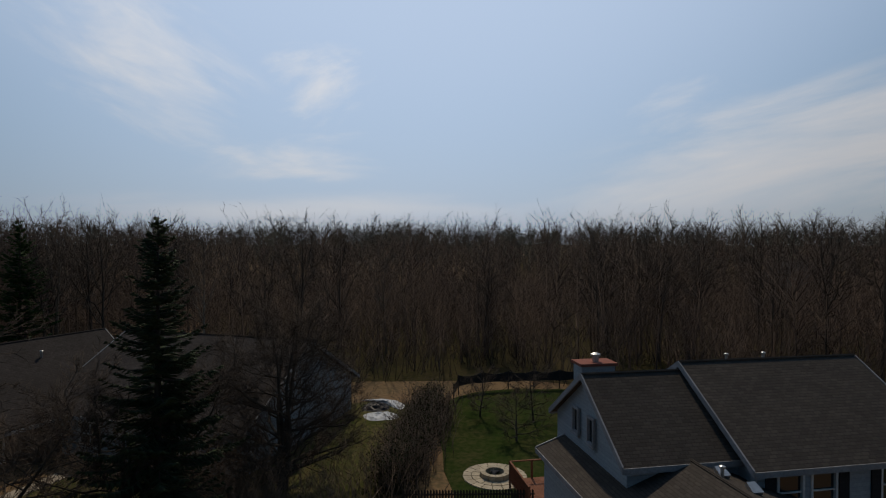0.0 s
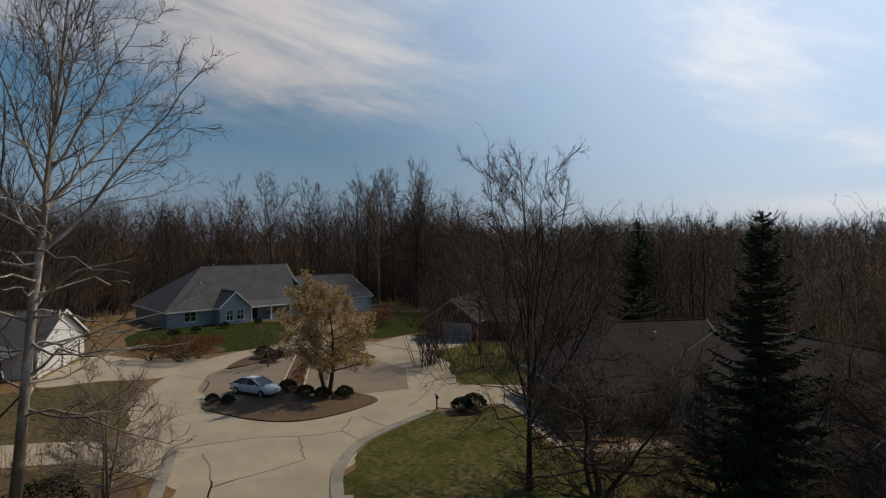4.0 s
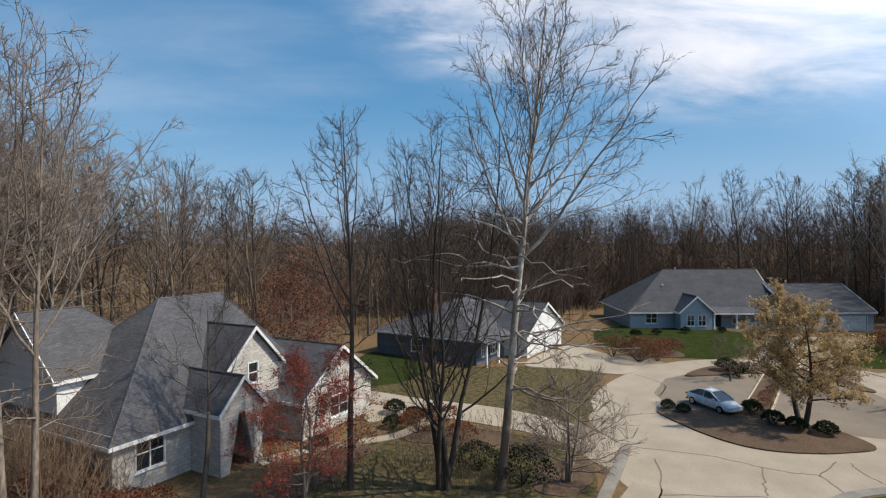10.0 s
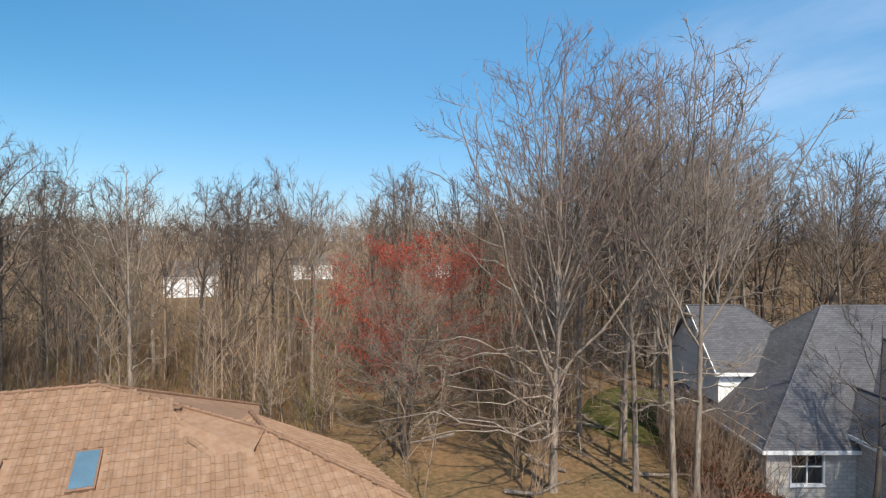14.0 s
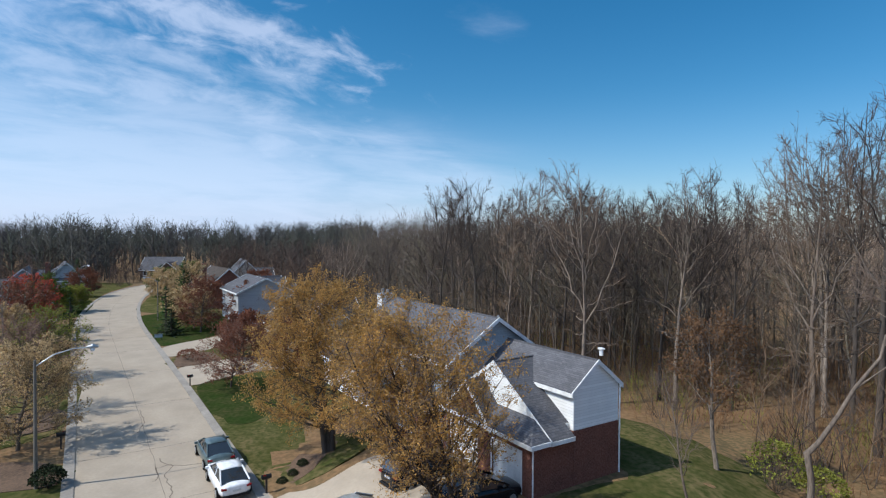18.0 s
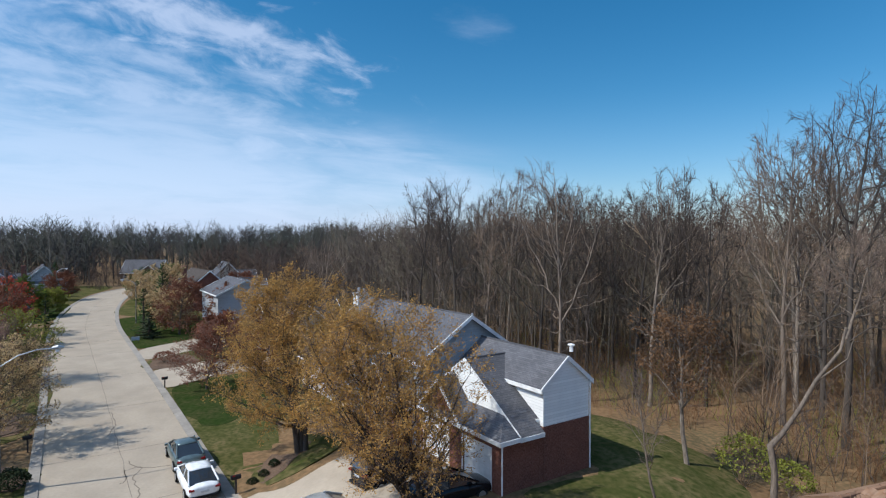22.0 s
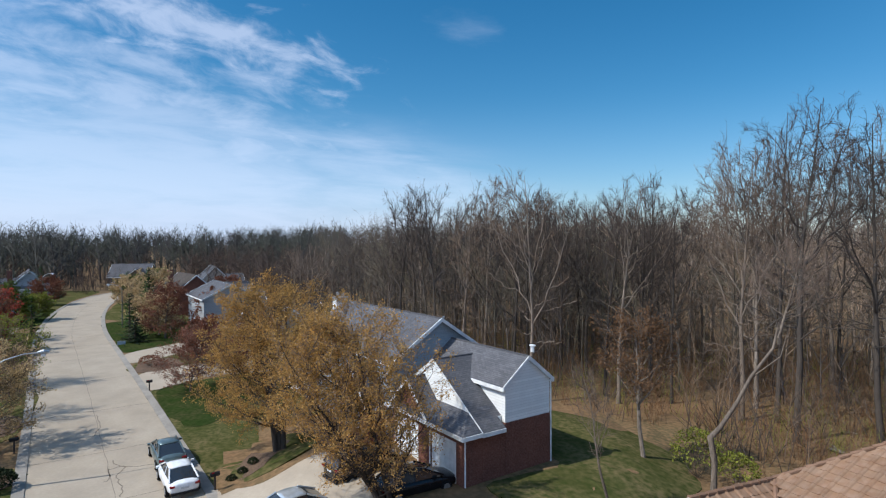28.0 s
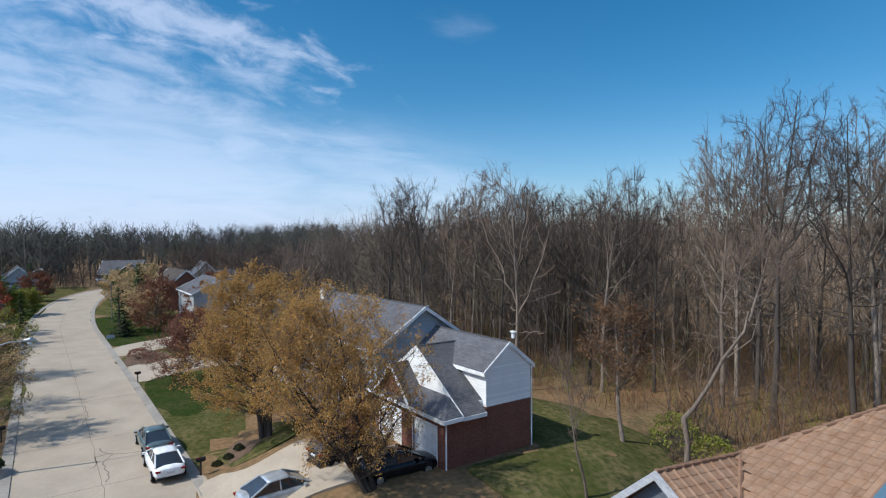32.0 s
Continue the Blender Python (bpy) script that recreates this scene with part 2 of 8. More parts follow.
M["kerb"] = material("kerb_concrete", (0.30, 0.272, 0.235), 0.9, scale=0.6, fine_scale=7.0, vary=0.05)
M["tar"] = material("joint_tar", (0.22, 0.18, 0.14), 0.9, scale=2.0)
M["shingle_grey"] = material("grey_shingles", (0.118, 0.117, 0.125), 0.9, dark=(0.085, 0.084, 0.09), scale=0.5, fine=(0.09, 0.09, 0.1), fine_scale=7.0, fine_amount=0.6, bump=0.5, vary=0.12)
M["shingle_brown"] = material("brown_shingles", (0.08, 0.066, 0.057), 0.9, dark=(0.058, 0.048, 0.043), scale=0.6, fine=(0.07, 0.06, 0.05), fine_scale=7.0, fine_amount=0.7, bump=0.5, vary=0.14)
M["shingle_dark"] = material("dark_shingles", (0.06, 0.05, 0.047), 0.9, scale=0.5, fine_scale=7.0, fine_amount=0.6, bump=0.5, vary=0.12)
M["tile"] = material("clay_tile", (0.245, 0.147, 0.088), 0.7, dark=(0.215, 0.122, 0.072), scale=1.1, fine=(0.29, 0.205, 0.145), fine_scale=4.0, fine_amount=0.5, bump=0.3, vary=0.11, island=0.09)
M["tile_edge"] = material("clay_ridge_tile", (0.235, 0.14, 0.09), 0.75, scale=1.5, fine_scale=9.0)
M["brick"] = material("red_brick", (0.17, 0.07, 0.05), 0.9, dark=(0.12, 0.05, 0.038), scale=0.9, fine=(0.28, 0.15, 0.11), fine_scale=10.0, fine_amount=0.45, bump=0.5, island=0.2, vary=0.1)
M["brick_brown"] = material("brown_brick", (0.125, 0.085, 0.065), 0.9, dark=(0.09, 0.06, 0.048), scale=0.9, fine=(0.18, 0.125, 0.095), fine_scale=10.0, fine_amount=0.45, bump=0.5, island=0.2, vary=0.1)
M["stone"] = material("pale_stone", (0.52, 0.49, 0.45), 0.9, dark=(0.42, 0.39, 0.35), scale=2.2, fine=(0.30, 0.27, 0.24), fine_scale=9.0, fine_amount=0.4, bump=0.6, island=0.1, vary=0.06)
M["mortar"] = material("mortar", (0.36, 0.33, 0.29), 0.95, scale=1.5)
M["siding_white"] = material("white_siding", (0.78, 0.78, 0.76), 0.6, dark=(0.7, 0.7, 0.69), scale=0.7, fine_scale=8.0, fine=(0.66, 0.66, 0.65), bump=0.1)
M["siding_blue"] = material("blue_grey_siding", (0.33, 0.375, 0.41), 0.65, dark=(0.31, 0.36, 0.40), scale=0.6, fine_scale=8.0, bump=0.1)
M["siding_grey"] = material("grey_siding", (0.38, 0.39, 0.40), 0.65, dark=(0.38, 0.39, 0.41), scale=0.6, fine_scale=8.0, bump=0.1)
M["siding_slate"] = material("slate_siding", (0.13, 0.15, 0.18), 0.7, scale=0.6, fine_scale=8.0, bump=0.1)
M["siding_tan"] = material("tan_siding", (0.50, 0.43, 0.35), 0.7, scale=0.6, fine_scale=8.0, bump=0.1)
M["trim"] = material("white_trim", (0.8, 0.8, 0.79), 0.55, scale=1.5, fine_scale=12.0, fine=(0.66, 0.65, 0.62), bump=0.1)
M["trim_grey"] = material("grey_trim", (0.34, 0.34, 0.35), 0.55, scale=1.5, fine_scale=12.0, bump=0.1)
M["door_white"] = material("garage_door_paint", (0.76, 0.76, 0.74), 0.5, scale=1.2, fine_scale=10.0, fine=(0.66, 0.66, 0.65), bump=0.1)
M["pane"] = material("window_glass", (0.02, 0.025, 0.03), 0.06, scale=0.8, spec=0.8, bump=0.0)
M["skylight"] = material("skylight_glass", (0.10, 0.17, 0.22), 0.05, scale=0.8, spec=0.9, bump=0.0)
M["metal"] = material("galvanised_metal", (0.55, 0.56, 0.57), 0.4, 0.8, scale=2.0, fine_scale=20.0)
M["black_metal"] = material("black_metal", (0.03, 0.03, 0.032), 0.5, 0.3, scale=3.0)
M["shutter"] = material("dark_shutters", (0.035, 0.035, 0.04), 0.6, scale=2.0)
M["wood_red"] = material("red_stained_wood", (0.24, 0.10, 0.06), 0.8, scale=1.5, fine_scale=9.0, stretch=(1, 1, 6))
M["wood_dark"] = material("weathered_dark_wood", (0.06, 0.05, 0.045), 0.9, scale=1.5, fine_scale=9.0)
M["wood_post"] = material("grey_wood_post", (0.2, 0.18, 0.15), 0.9, scale=1.5, fine_scale=9.0)
M["bark"] = material("grey_brown_bark", (0.22, 0.175, 0.135), 0.95, dark=(0.12, 0.095, 0.075), scale=0.9, fine=(0.08, 0.065, 0.05), fine_scale=5.0, fine_amount=0.8, bump=0.7, vary=0.3, stretch=(2.6, 2.6, 0.5))
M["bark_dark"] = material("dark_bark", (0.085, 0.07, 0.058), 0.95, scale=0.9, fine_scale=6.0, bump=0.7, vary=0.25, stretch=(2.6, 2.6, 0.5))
M["bark_pale"] = material("pale_grey_bark", (0.34, 0.285, 0.23), 0.95, dark=(0.17, 0.135, 0.105), scale=0.8, fine=(0.12, 0.095, 0.075), fine_scale=5.0, fine_amount=0.85, bump=0.7, vary=0.2, stretch=(2.6, 2.6, 0.5))
M["bark_white"] = material("white_sycamore_bark", (0.58, 0.54, 0.49), 0.9, dark=(0.22, 0.185, 0.15), scale=0.9, fine=(0.26, 0.22, 0.18), fine_scale=3.5, fine_amount=0.9, bump=0.5)
M["bark_wood"] = material("brown_bark", (0.27, 0.21, 0.16), 0.95, dark=(0.13, 0.10, 0.08), scale=0.9, fine=(0.21, 0.17, 0.13), fine_scale=6.0, fine_amount=0.5, bump=0.7, vary=0.3, stretch=(2.6, 2.6, 0.5))
M["twig_wood"] = material("warm_brown_twigs", (0.165, 0.115, 0.08), 0.95, scale=0.6, fine_scale=3.0, bump=0.0, vary=0.3)
M["twig_light"] = material("light_grey_twigs", (0.30, 0.235, 0.18), 0.95, scale=0.6, fine_scale=3.0, bump=0.0, vary=0.2)
M["twig"] = material("brown_twigs", (0.15, 0.11, 0.085), 0.95, scale=0.6, fine_scale=3.0, bump=0.0, vary=0.3)
M["twig_pale"] = material("pale_twigs", (0.21, 0.168, 0.142), 0.95, scale=0.6, fine_scale=3.0, bump=0.0, vary=0.2)
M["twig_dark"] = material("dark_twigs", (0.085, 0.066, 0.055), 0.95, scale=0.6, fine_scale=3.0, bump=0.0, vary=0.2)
M["twig_red"] = material("reddish_twigs", (0.235, 0.15, 0.12), 0.95, scale=0.6, fine_scale=3.0, bump=0.0, vary=0.2)
M["bud_orange"] = material("orange_buds", (0.46, 0.25, 0.065), 0.8, dark=(0.34, 0.19, 0.055), scale=0.5, fine=(0.44, 0.30, 0.11), fine_scale=4.0, fine_amount=0.6, bump=0.0, island=0.3, thin=0.4)
M["bud_tan"] = material("tan_blossom", (0.50, 0.36, 0.18), 0.8, dark=(0.38, 0.26, 0.13), scale=0.5, fine=(0.6, 0.48, 0.28), fine_scale=4.0, bump=0.0, island=0.3, thin=0.4)
M["bud_red"] = material("red_buds", (0.46, 0.09, 0.05), 0.8, dark=(0.34, 0.07, 0.045), scale=0.5, fine_scale=4.0, bump=0.0, island=0.3, thin=0.35)
M["leaf_rust"] = material("rusty_leaves", (0.21, 0.085, 0.05), 0.85, scale=0.5, fine_scale=4.0, bump=0.0, island=0.3, thin=0.35)
M["leaf_lime"] = material("lime_leaves", (0.26, 0.27, 0.05), 0.8, scale=0.5, fine_scale=4.0, bump=0.0, island=0.3, thin=0.4)
M["leaf_dry"] = material("dry_tan_leaves", (0.19, 0.105, 0.052), 0.85, scale=0.5, fine_scale=4.0, bump=0.0, island=0.3, thin=0.3)
M["leaf_green"] = material("young_green_leaves", (0.11, 0.15, 0.03), 0.8, scale=0.5, fine_scale=4.0, bump=0.0, island=0.3, thin=0.4)
M["needle"] = material("spruce_needles", (0.046, 0.062, 0.032), 0.85, scale=0.5, fine_scale=4.0, bump=0.0, island=0.35, vary=0.15)
M["needle_green"] = material("pine_needles", (0.035, 0.075, 0.02), 0.85, scale=0.5, fine_scale=4.0, bump=0.0, island=0.35, vary=0.15)
M["shrub"] = material("clipped_shrub", (0.03, 0.04, 0.018), 0.85, scale=1.5, fine_scale=9.0, bump=0.0, island=0.35)
M["paint_white"] = material("white_car_paint", (0.78, 0.79, 0.8), 0.25, scale=2.0, bump=0.0, coat=0.6, fine_amount=0.02)
M["paint_silver"] = material("silver_car_paint", (0.55, 0.58, 0.6), 0.28, 0.5, scale=2.0, bump=0.0, coat=0.6, fine_amount=0.02)
M["paint_green"] = material("grey_green_car_paint", (0.12, 0.16, 0.16), 0.28, 0.4, scale=2.0, bump=0.0, coat=0.6, fine_amount=0.02)
M["paint_black"] = material("black_car_paint", (0.012, 0.012, 0.014), 0.2, scale=2.0, bump=0.0, coat=0.6, fine_amount=0.02)
M["rubber"] = material("tyre_rubber", (0.02, 0.02, 0.02), 0.85, scale=4.0)
M["lamp_red"] = material("red_lens", (0.22, 0.015, 0.015), 0.2, scale=4.0, bump=0.0)
M["lamp_clear"] = material("clear_lens", (0.7, 0.7, 0.7), 0.1, scale=4.0, bump=0.0)
M["plate"] = material("number_plate", (0.6, 0.62, 0.65), 0.5, scale=4.0)
M["blue_paint"] = material("blue_paint", (0.03, 0.06, 0.22), 0.5, scale=3.0)
M["tarp_white"] = material("white_tarp", (0.6, 0.62, 0.66), 0.4, scale=1.5, fine_scale=6.0, bump=0.4)
M["tarp_black"] = material("black_tarp", (0.03, 0.03, 0.035), 0.5, scale=1.5, fine_scale=6.0, bump=0.4)
M["paver"] = material("sandy_paver", (0.50, 0.42, 0.31), 0.9, scale=1.5, fine_scale=9.0, vary=0.12)
M["lamp_head"] = material("lamp_glass", (0.85, 0.86, 0.88), 0.3, scale=4.0, bump=0.0)
M["chimney_red"] = material("chimney_cap_brick", (0.30, 0.11, 0.08), 0.85, scale=3.0)

# the sycamore's bark is brown and flaky low on the trunk and bare white above


def shed_bark(m, brown, z0, z1):
    n, l = m.node_tree.nodes, m.node_tree.links
    b = n["Principled BSDF"]
    tc, sp, nz, ad, rg, mx = (n.new("ShaderNode" + k) for k in ("TexCoord", "SeparateXYZ", "TexNoise", "Math", "MapRange", "MixRGB"))
    l.new(tc.outputs["Object"], sp.inputs[0]); l.new(tc.outputs["Object"], nz.inputs["Vector"])
    nz.inputs["Scale"].default_value, nz.inputs["Detail"].default_value = 1.6, 5.0
    ad.operation = "MULTIPLY_ADD"
    ad.inputs[1].default_value = 9.0
    l.new(nz.outputs["Fac"], ad.inputs[0]); l.new(sp.outputs["Z"], ad.inputs[2])
    rg.inputs["From Min"].default_value, rg.inputs["From Max"].default_value = z0 + 4.5, z1 + 4.5
    l.new(ad.outputs[0], rg.inputs["Value"])
    mx.inputs["Color1"].default_value = (*brown, 1)
    old = b.inputs["Base Color"].links[0].from_socket
    l.new(rg.outputs[0], mx.inputs["Fac"]); l.new(old, mx.inputs["Color2"]); l.new(mx.outputs[0], b.inputs["Base Color"])


shed_bark(M["bark_white"], (0.16, 0.12, 0.09), 3.5, 7.5)

# brick courses, shingle courses and lap boards: lines laid along a surface's own layout (UV, metres)


def coursed(m, width, height, joint, strength, tone):
    nt = m.node_tree
    n, l = nt.nodes, nt.links
    b = n["Principled BSDF"]
    uv = n.new("ShaderNodeUVMap")
    t = n.new("ShaderNodeTexBrick")
    t.inputs["Scale"].default_value = 1.0
    t.inputs["Brick Width"].default_value, t.inputs["Row Height"].default_value = width, height
    t.inputs["Mortar Size"].default_value, t.inputs["Bias"].default_value = joint, 0.0
    t.inputs["Color1"].default_value, t.inputs["Color2"].default_value = (1.18, 1.18, 1.18, 1), (0.78, 0.78, 0.78, 1)
    t.inputs["Mortar"].default_value = (tone, tone, tone, 1)
    l.new(uv.outputs[0], t.inputs["Vector"])
    mul = n.new("ShaderNodeMixRGB")
    mul.blend_type = "MULTIPLY"
    mul.inputs["Fac"].default_value = strength
    old = b.inputs["Base Color"].links[0].from_socket
    l.new(old, mul.inputs["Color1"]); l.new(t.outputs["Color"], mul.inputs["Color2"])
    l.new(mul.outputs[0], b.inputs["Base Color"])
    bn = n.new("ShaderNodeBump")
    bn.inputs["Strength"].default_value, bn.inputs["Distance"].default_value = 0.6, 0.02
    bn.invert = True
    l.new(t.outputs["Fac"], bn.inputs["Height"])
    old = b.inputs["Normal"].links
    if old:
        l.new(old[0].from_socket, bn.inputs["Normal"])
    l.new(bn.outputs[0], b.inputs["Normal"])


for key in ("shingle_grey", "shingle_brown", "shingle_dark"):
    coursed(M[key], 0.33, 0.15, 0.012, 0.75, 0.5)
coursed(M["brick"], 0.22, 0.075, 0.010, 0.8, 1.25)
coursed(M["brick_brown"], 0.22, 0.075, 0.010, 0.8, 1.25)
coursed(M["stone"], 0.45, 0.22, 0.020, 0.7, 0.7)
for key in ("siding_white", "siding_blue", "siding_grey", "siding_slate", "siding_tan"):
    coursed(M[key], 60.0, 0.16, 0.012, 0.35, 0.55)

# ---- building tools ----


def flat_uv(bm):
    """Lays every face out in metres: level lines run along u."""
    lay = bm.loops.layers.uv.verify()
    bm.normal_update()
    for f in bm.faces:
        nrm = f.normal
        u = Vector((0, 0, 1)).cross(nrm)
        u = u.normalized() if u.length > 1e-4 else Vector((1, 0, 0))
        v = nrm.cross(u)
        for loop in f.loops:
            loop[lay].uv = (loop.vert.co.dot(u), loop.vert.co.dot(v))


def part(name, bm, mat, parent=None, label="", smooth=False):
    flat_uv(bm)
    me = bpy.data.meshes.new(name)
    bm.to_mesh(me)
    bm.free()
    me.materials.append(mat)
    if smooth:
        me.shade_smooth()
    ob = new(name, me)
    if parent:
        ob.parent = parent
    return tagged(ob, label)


def thing(name, m, label, category, group="", kind=""):
    ob = new(name)
    ob.empty_display_size = 0.3
    ob.matrix_world = m
    return tagged(ob, label, category, group, kind)


def quick(name, verts, faces, mat, parent=None, label="", smooth=False):
    me = bpy.data.meshes.new(name)
    me.from_pydata(verts, [], faces)
    me.materials.append(mat)
    if smooth:
        me.shade_smooth()
    ob = new(name, me)
    if parent:
        ob.parent = parent
    return tagged(ob, label)


def box(bm, x0, x1, y0, y1, z0, z1):
    vs = [bm.verts.new(p) for p in ((x0, y0, z0), (x1, y0, z0), (x1, y1, z0), (x0, y1, z0), (x0, y0, z1), (x1, y0, z1), (x1, y1, z1), (x0, y1, z1))]
    for f in ((0, 3, 2, 1), (4, 5, 6, 7), (0, 1, 5, 4), (1, 2, 6, 5), (2, 3, 7, 6), (3, 0, 4, 7)):
        bm.faces.new([vs[i] for i in f])


def slab(bm, pts, thick):
    """A flat polygon with depth below it."""
    pts = [Vector(p) for p in pts]
    nrm = sum(((pts[i] - pts[0]).cross(pts[i + 1] - pts[0]) for i in range(1, len(pts) - 1)), Vector())
    if nrm.z < -1e-3 * len(pts):
        pts, nrm = pts[::-1], -nrm
    nrm.normalize()
    top = [bm.verts.new(p) for p in pts]
    low = [bm.verts.new(p - nrm * thick) for p in pts]
    bm.faces.new(top)
    bm.faces.new(low[::-1])
    for i in range(len(pts)):
        j = (i + 1) % len(pts)
        bm.faces.new((top[j], top[i], low[i], low[j]))


def tube(bm, pts, r, sides=8, cap=True):
    rings = []
    pts = [Vector(p) for p in pts]
    for i, p in enumerate(pts):
        d = (pts[min(i + 1, len(pts) - 1)] - pts[max(i - 1, 0)]).normalized()
        a = d.orthogonal().normalized()
        b = d.cross(a)
        rr = r[i] if isinstance(r, (list, tuple)) else r
        rings.append([bm.verts.new(p + rr * (math.cos(2 * math.pi * k / sides) * a + math.sin(2 * math.pi * k / sides) * b)) for k in range(sides)])
    for r0, r1 in zip(rings, rings[1:]):
        for k in range(sides):
            bm.faces.new((r0[k], r0[(k + 1) % sides], r1[(k + 1) % sides], r1[k]))
    if cap:
        bm.faces.new(rings[0][::-1])
        bm.faces.new(rings[-1])


def B():
    return bmesh.new()


def frame_of(x, y, z, ex, ey):
    """A pose at a place whose own x runs along (ex, ey)."""
    return pose(x, y, z, 0, 0, math.degrees(math.atan2(ey, ex)))


def wall(parent, a, b, z0, z1, mat, openings=(), gable=None, thick=0.2, name="wall"):
    """An upright wall in plan from a to b (its outer face, seen from outside a is left), with openings (s0, s1, z0, z1) cut
    through, and on top, where given, a gable whose peak is (s, z)."""
    ax, ay = a
    dx, dy = b[0] - ax, b[1] - ay
    L = math.hypot(dx, dy)
    ux, uy = dx / L, dy / L
    nx, ny = -uy, ux

    def at(s, d, z):
        return (ax + ux * s + nx * d, ay + uy * s + ny * d, z)

    bm = B()
    cuts = sorted({0.0, L, *[c for o in openings for c in o[:2]]})
    for s0, s1 in zip(cuts, cuts[1:]):
        free = sorted([(o[2], o[3]) for o in openings if o[0] <= s0 + 1e-6 and o[1] >= s1 - 1e-6])
        z = z0
        for lo, hi in [*free, (z1, z1)]:
            if lo - z > 1e-3:
                vs = [bm.verts.new(at(s, d, h)) for h in (z, lo) for s, d in ((s0, 0), (s1, 0), (s1, thick), (s0, thick))]
                for f in ((0, 3, 2, 1), (4, 5, 6, 7), (0, 1, 5, 4), (1, 2, 6, 5), (2, 3, 7, 6), (3, 0, 4, 7)):
                    bm.faces.new([vs[i] for i in f])
            z = max(z, hi)
    if gable:
        outline = [(0, z1), (L, z1), *gable] if isinstance(gable, list) else [(0, z1), (L, z1), gable]
        front = [bm.verts.new(at(s, 0, h)) for s, h in outline]
        rear = [bm.verts.new(at(s, thick, h)) for s, h in outline]
        bm.faces.new(front)
        bm.faces.new(rear[::-1])
        k = len(outline)
        for i in range(k):
            j = (i + 1) % k
            bm.faces.new((front[j], front[i], rear[i], rear[j]))
    bmesh.ops.remove_doubles(bm, verts=bm.verts[:], dist=1e-4)
    return part(name, bm, mat, parent), at


def plate(bm, at, outline, d0, d1):
    """A flat outline on a wall (s, z), given depth."""
    near = [bm.verts.new(at(s, d0, z)) for s, z in outline]
    rear = [bm.verts.new(at(s, d1, z)) for s, z in outline]
    n = len(outline)
    bm.faces.new(near); bm.faces.new(rear[::-1])
    for i in range(n):
        j = (i + 1) % n
        bm.faces.new((near[j], near[i], rear[i], rear[j]))


def nested(bm, at, rects):
    """Rectangles (s0, s1, z0, z1, depth) joined one into the next, the last one closed."""
    rings = [[bm.verts.new(at(s, d, z)) for s, z in ((s0, z0), (s1, z0), (s1, z1), (s0, z1))] for s0, s1, z0, z1, d in rects]
    for p, q in zip(rings, rings[1:]):
        for i in range(4):
            j = (i + 1) % 4
            bm.faces.new((p[i], p[j], q[j], q[i]))
    return rings


def window(parent, at, s0, s1, z0, z1, mat=None, bars=(1, 1), shutters=False, pane=None):
    """A window set into an opening of a wall: frame, glazing bars, pane, sill, shutters."""
    mat = mat or M["trim"]
    w = 0.07
    bm = B()
    o, i = (s0 - w, s1 + w, z0 - w, z1 + w), (s0 + 0.02, s1 - 0.02, z0 + 0.02, z1 - 0.02)
    rings = nested(bm, at, [(*o, 0.08), (*o, -0.04), (*i, -0.04), (*i, 0.08)])
    for k in range(4):
        bm.faces.new((rings[3][k], rings[3][(k + 1) % 4], rings[0][(k + 1) % 4], rings[0][k]))
    win = part("window", bm, mat, parent)
    for k in range(1, bars[0] + 1):
        s = s0 + (s1 - s0) * k / (bars[0] + 1)
        bm = B()
        plate(bm, at, [(s - 0.03, z0 + 0.02), (s + 0.03, z0 + 0.02), (s + 0.03, z1 - 0.02), (s - 0.03, z1 - 0.02)], 0.0, 0.07)
        part("glazing_bar", bm, mat, win)
    for k in range(1, bars[1] + 1):
        h = z0 + (z1 - z0) * k / (bars[1] + 1)
        bm = B()
        plate(bm, at, [(s0 + 0.02, h - 0.025), (s1 - 0.02, h - 0.025), (s1 - 0.02, h + 0.025), (s0 + 0.02, h + 0.025)], 0.01, 0.06)
        part("glazing_bar", bm, mat, win)
    bm = B()
    plate(bm, at, [(s0, z0), (s1, z0), (s1, z1), (s0, z1)], 0.075, 0.095)
    part("pane", bm, pane or M["pane"], win)
    bm = B()
    plate(bm, at, [(s0 - 0.12, z0 - w - 0.06), (s1 + 0.12, z0 - w - 0.06), (s1 + 0.12, z0 - w), (s0 - 0.12, z0 - w)], -0.09, 0.0)
    part("sill", bm, mat, win)
    if shutters:
        for a0, a1 in ((s0 - 0.5, s0 - 0.1), (s1 + 0.1, s1 + 0.5)):
            part("shutter", shutter_mesh(at, a0, a1, z0 - w, z1 + w), M["shutter"], win)
    return win


def shutter_mesh(at, a0, a1, z0, z1, slats=9):
    bm = B()
    rows = []
    for k in range(slats):
        h0, h1 = z0 + (z1 - z0) * k / slats, z0 + (z1 - z0) * (k + 0.92) / slats
        rows += [(h0, -0.07), (h1, -0.045)]
    line = [[bm.verts.new(at(a, d, h)) for a in (a0, a1)] for h, d in [(z0, -0.003), *rows, (z1, -0.045), (z1, -0.003)]]
    for p, q in zip(line, line[1:]):
        bm.faces.new((p[0], p[1], q[1], q[0]))
    for side in (0, 1):
        f = [v[side] for v in line]
        bm.faces.new(f if side else f[::-1])
    bmesh.ops.triangulate(bm, faces=[f for f in bm.faces if len(f.verts) > 4])
    return bm


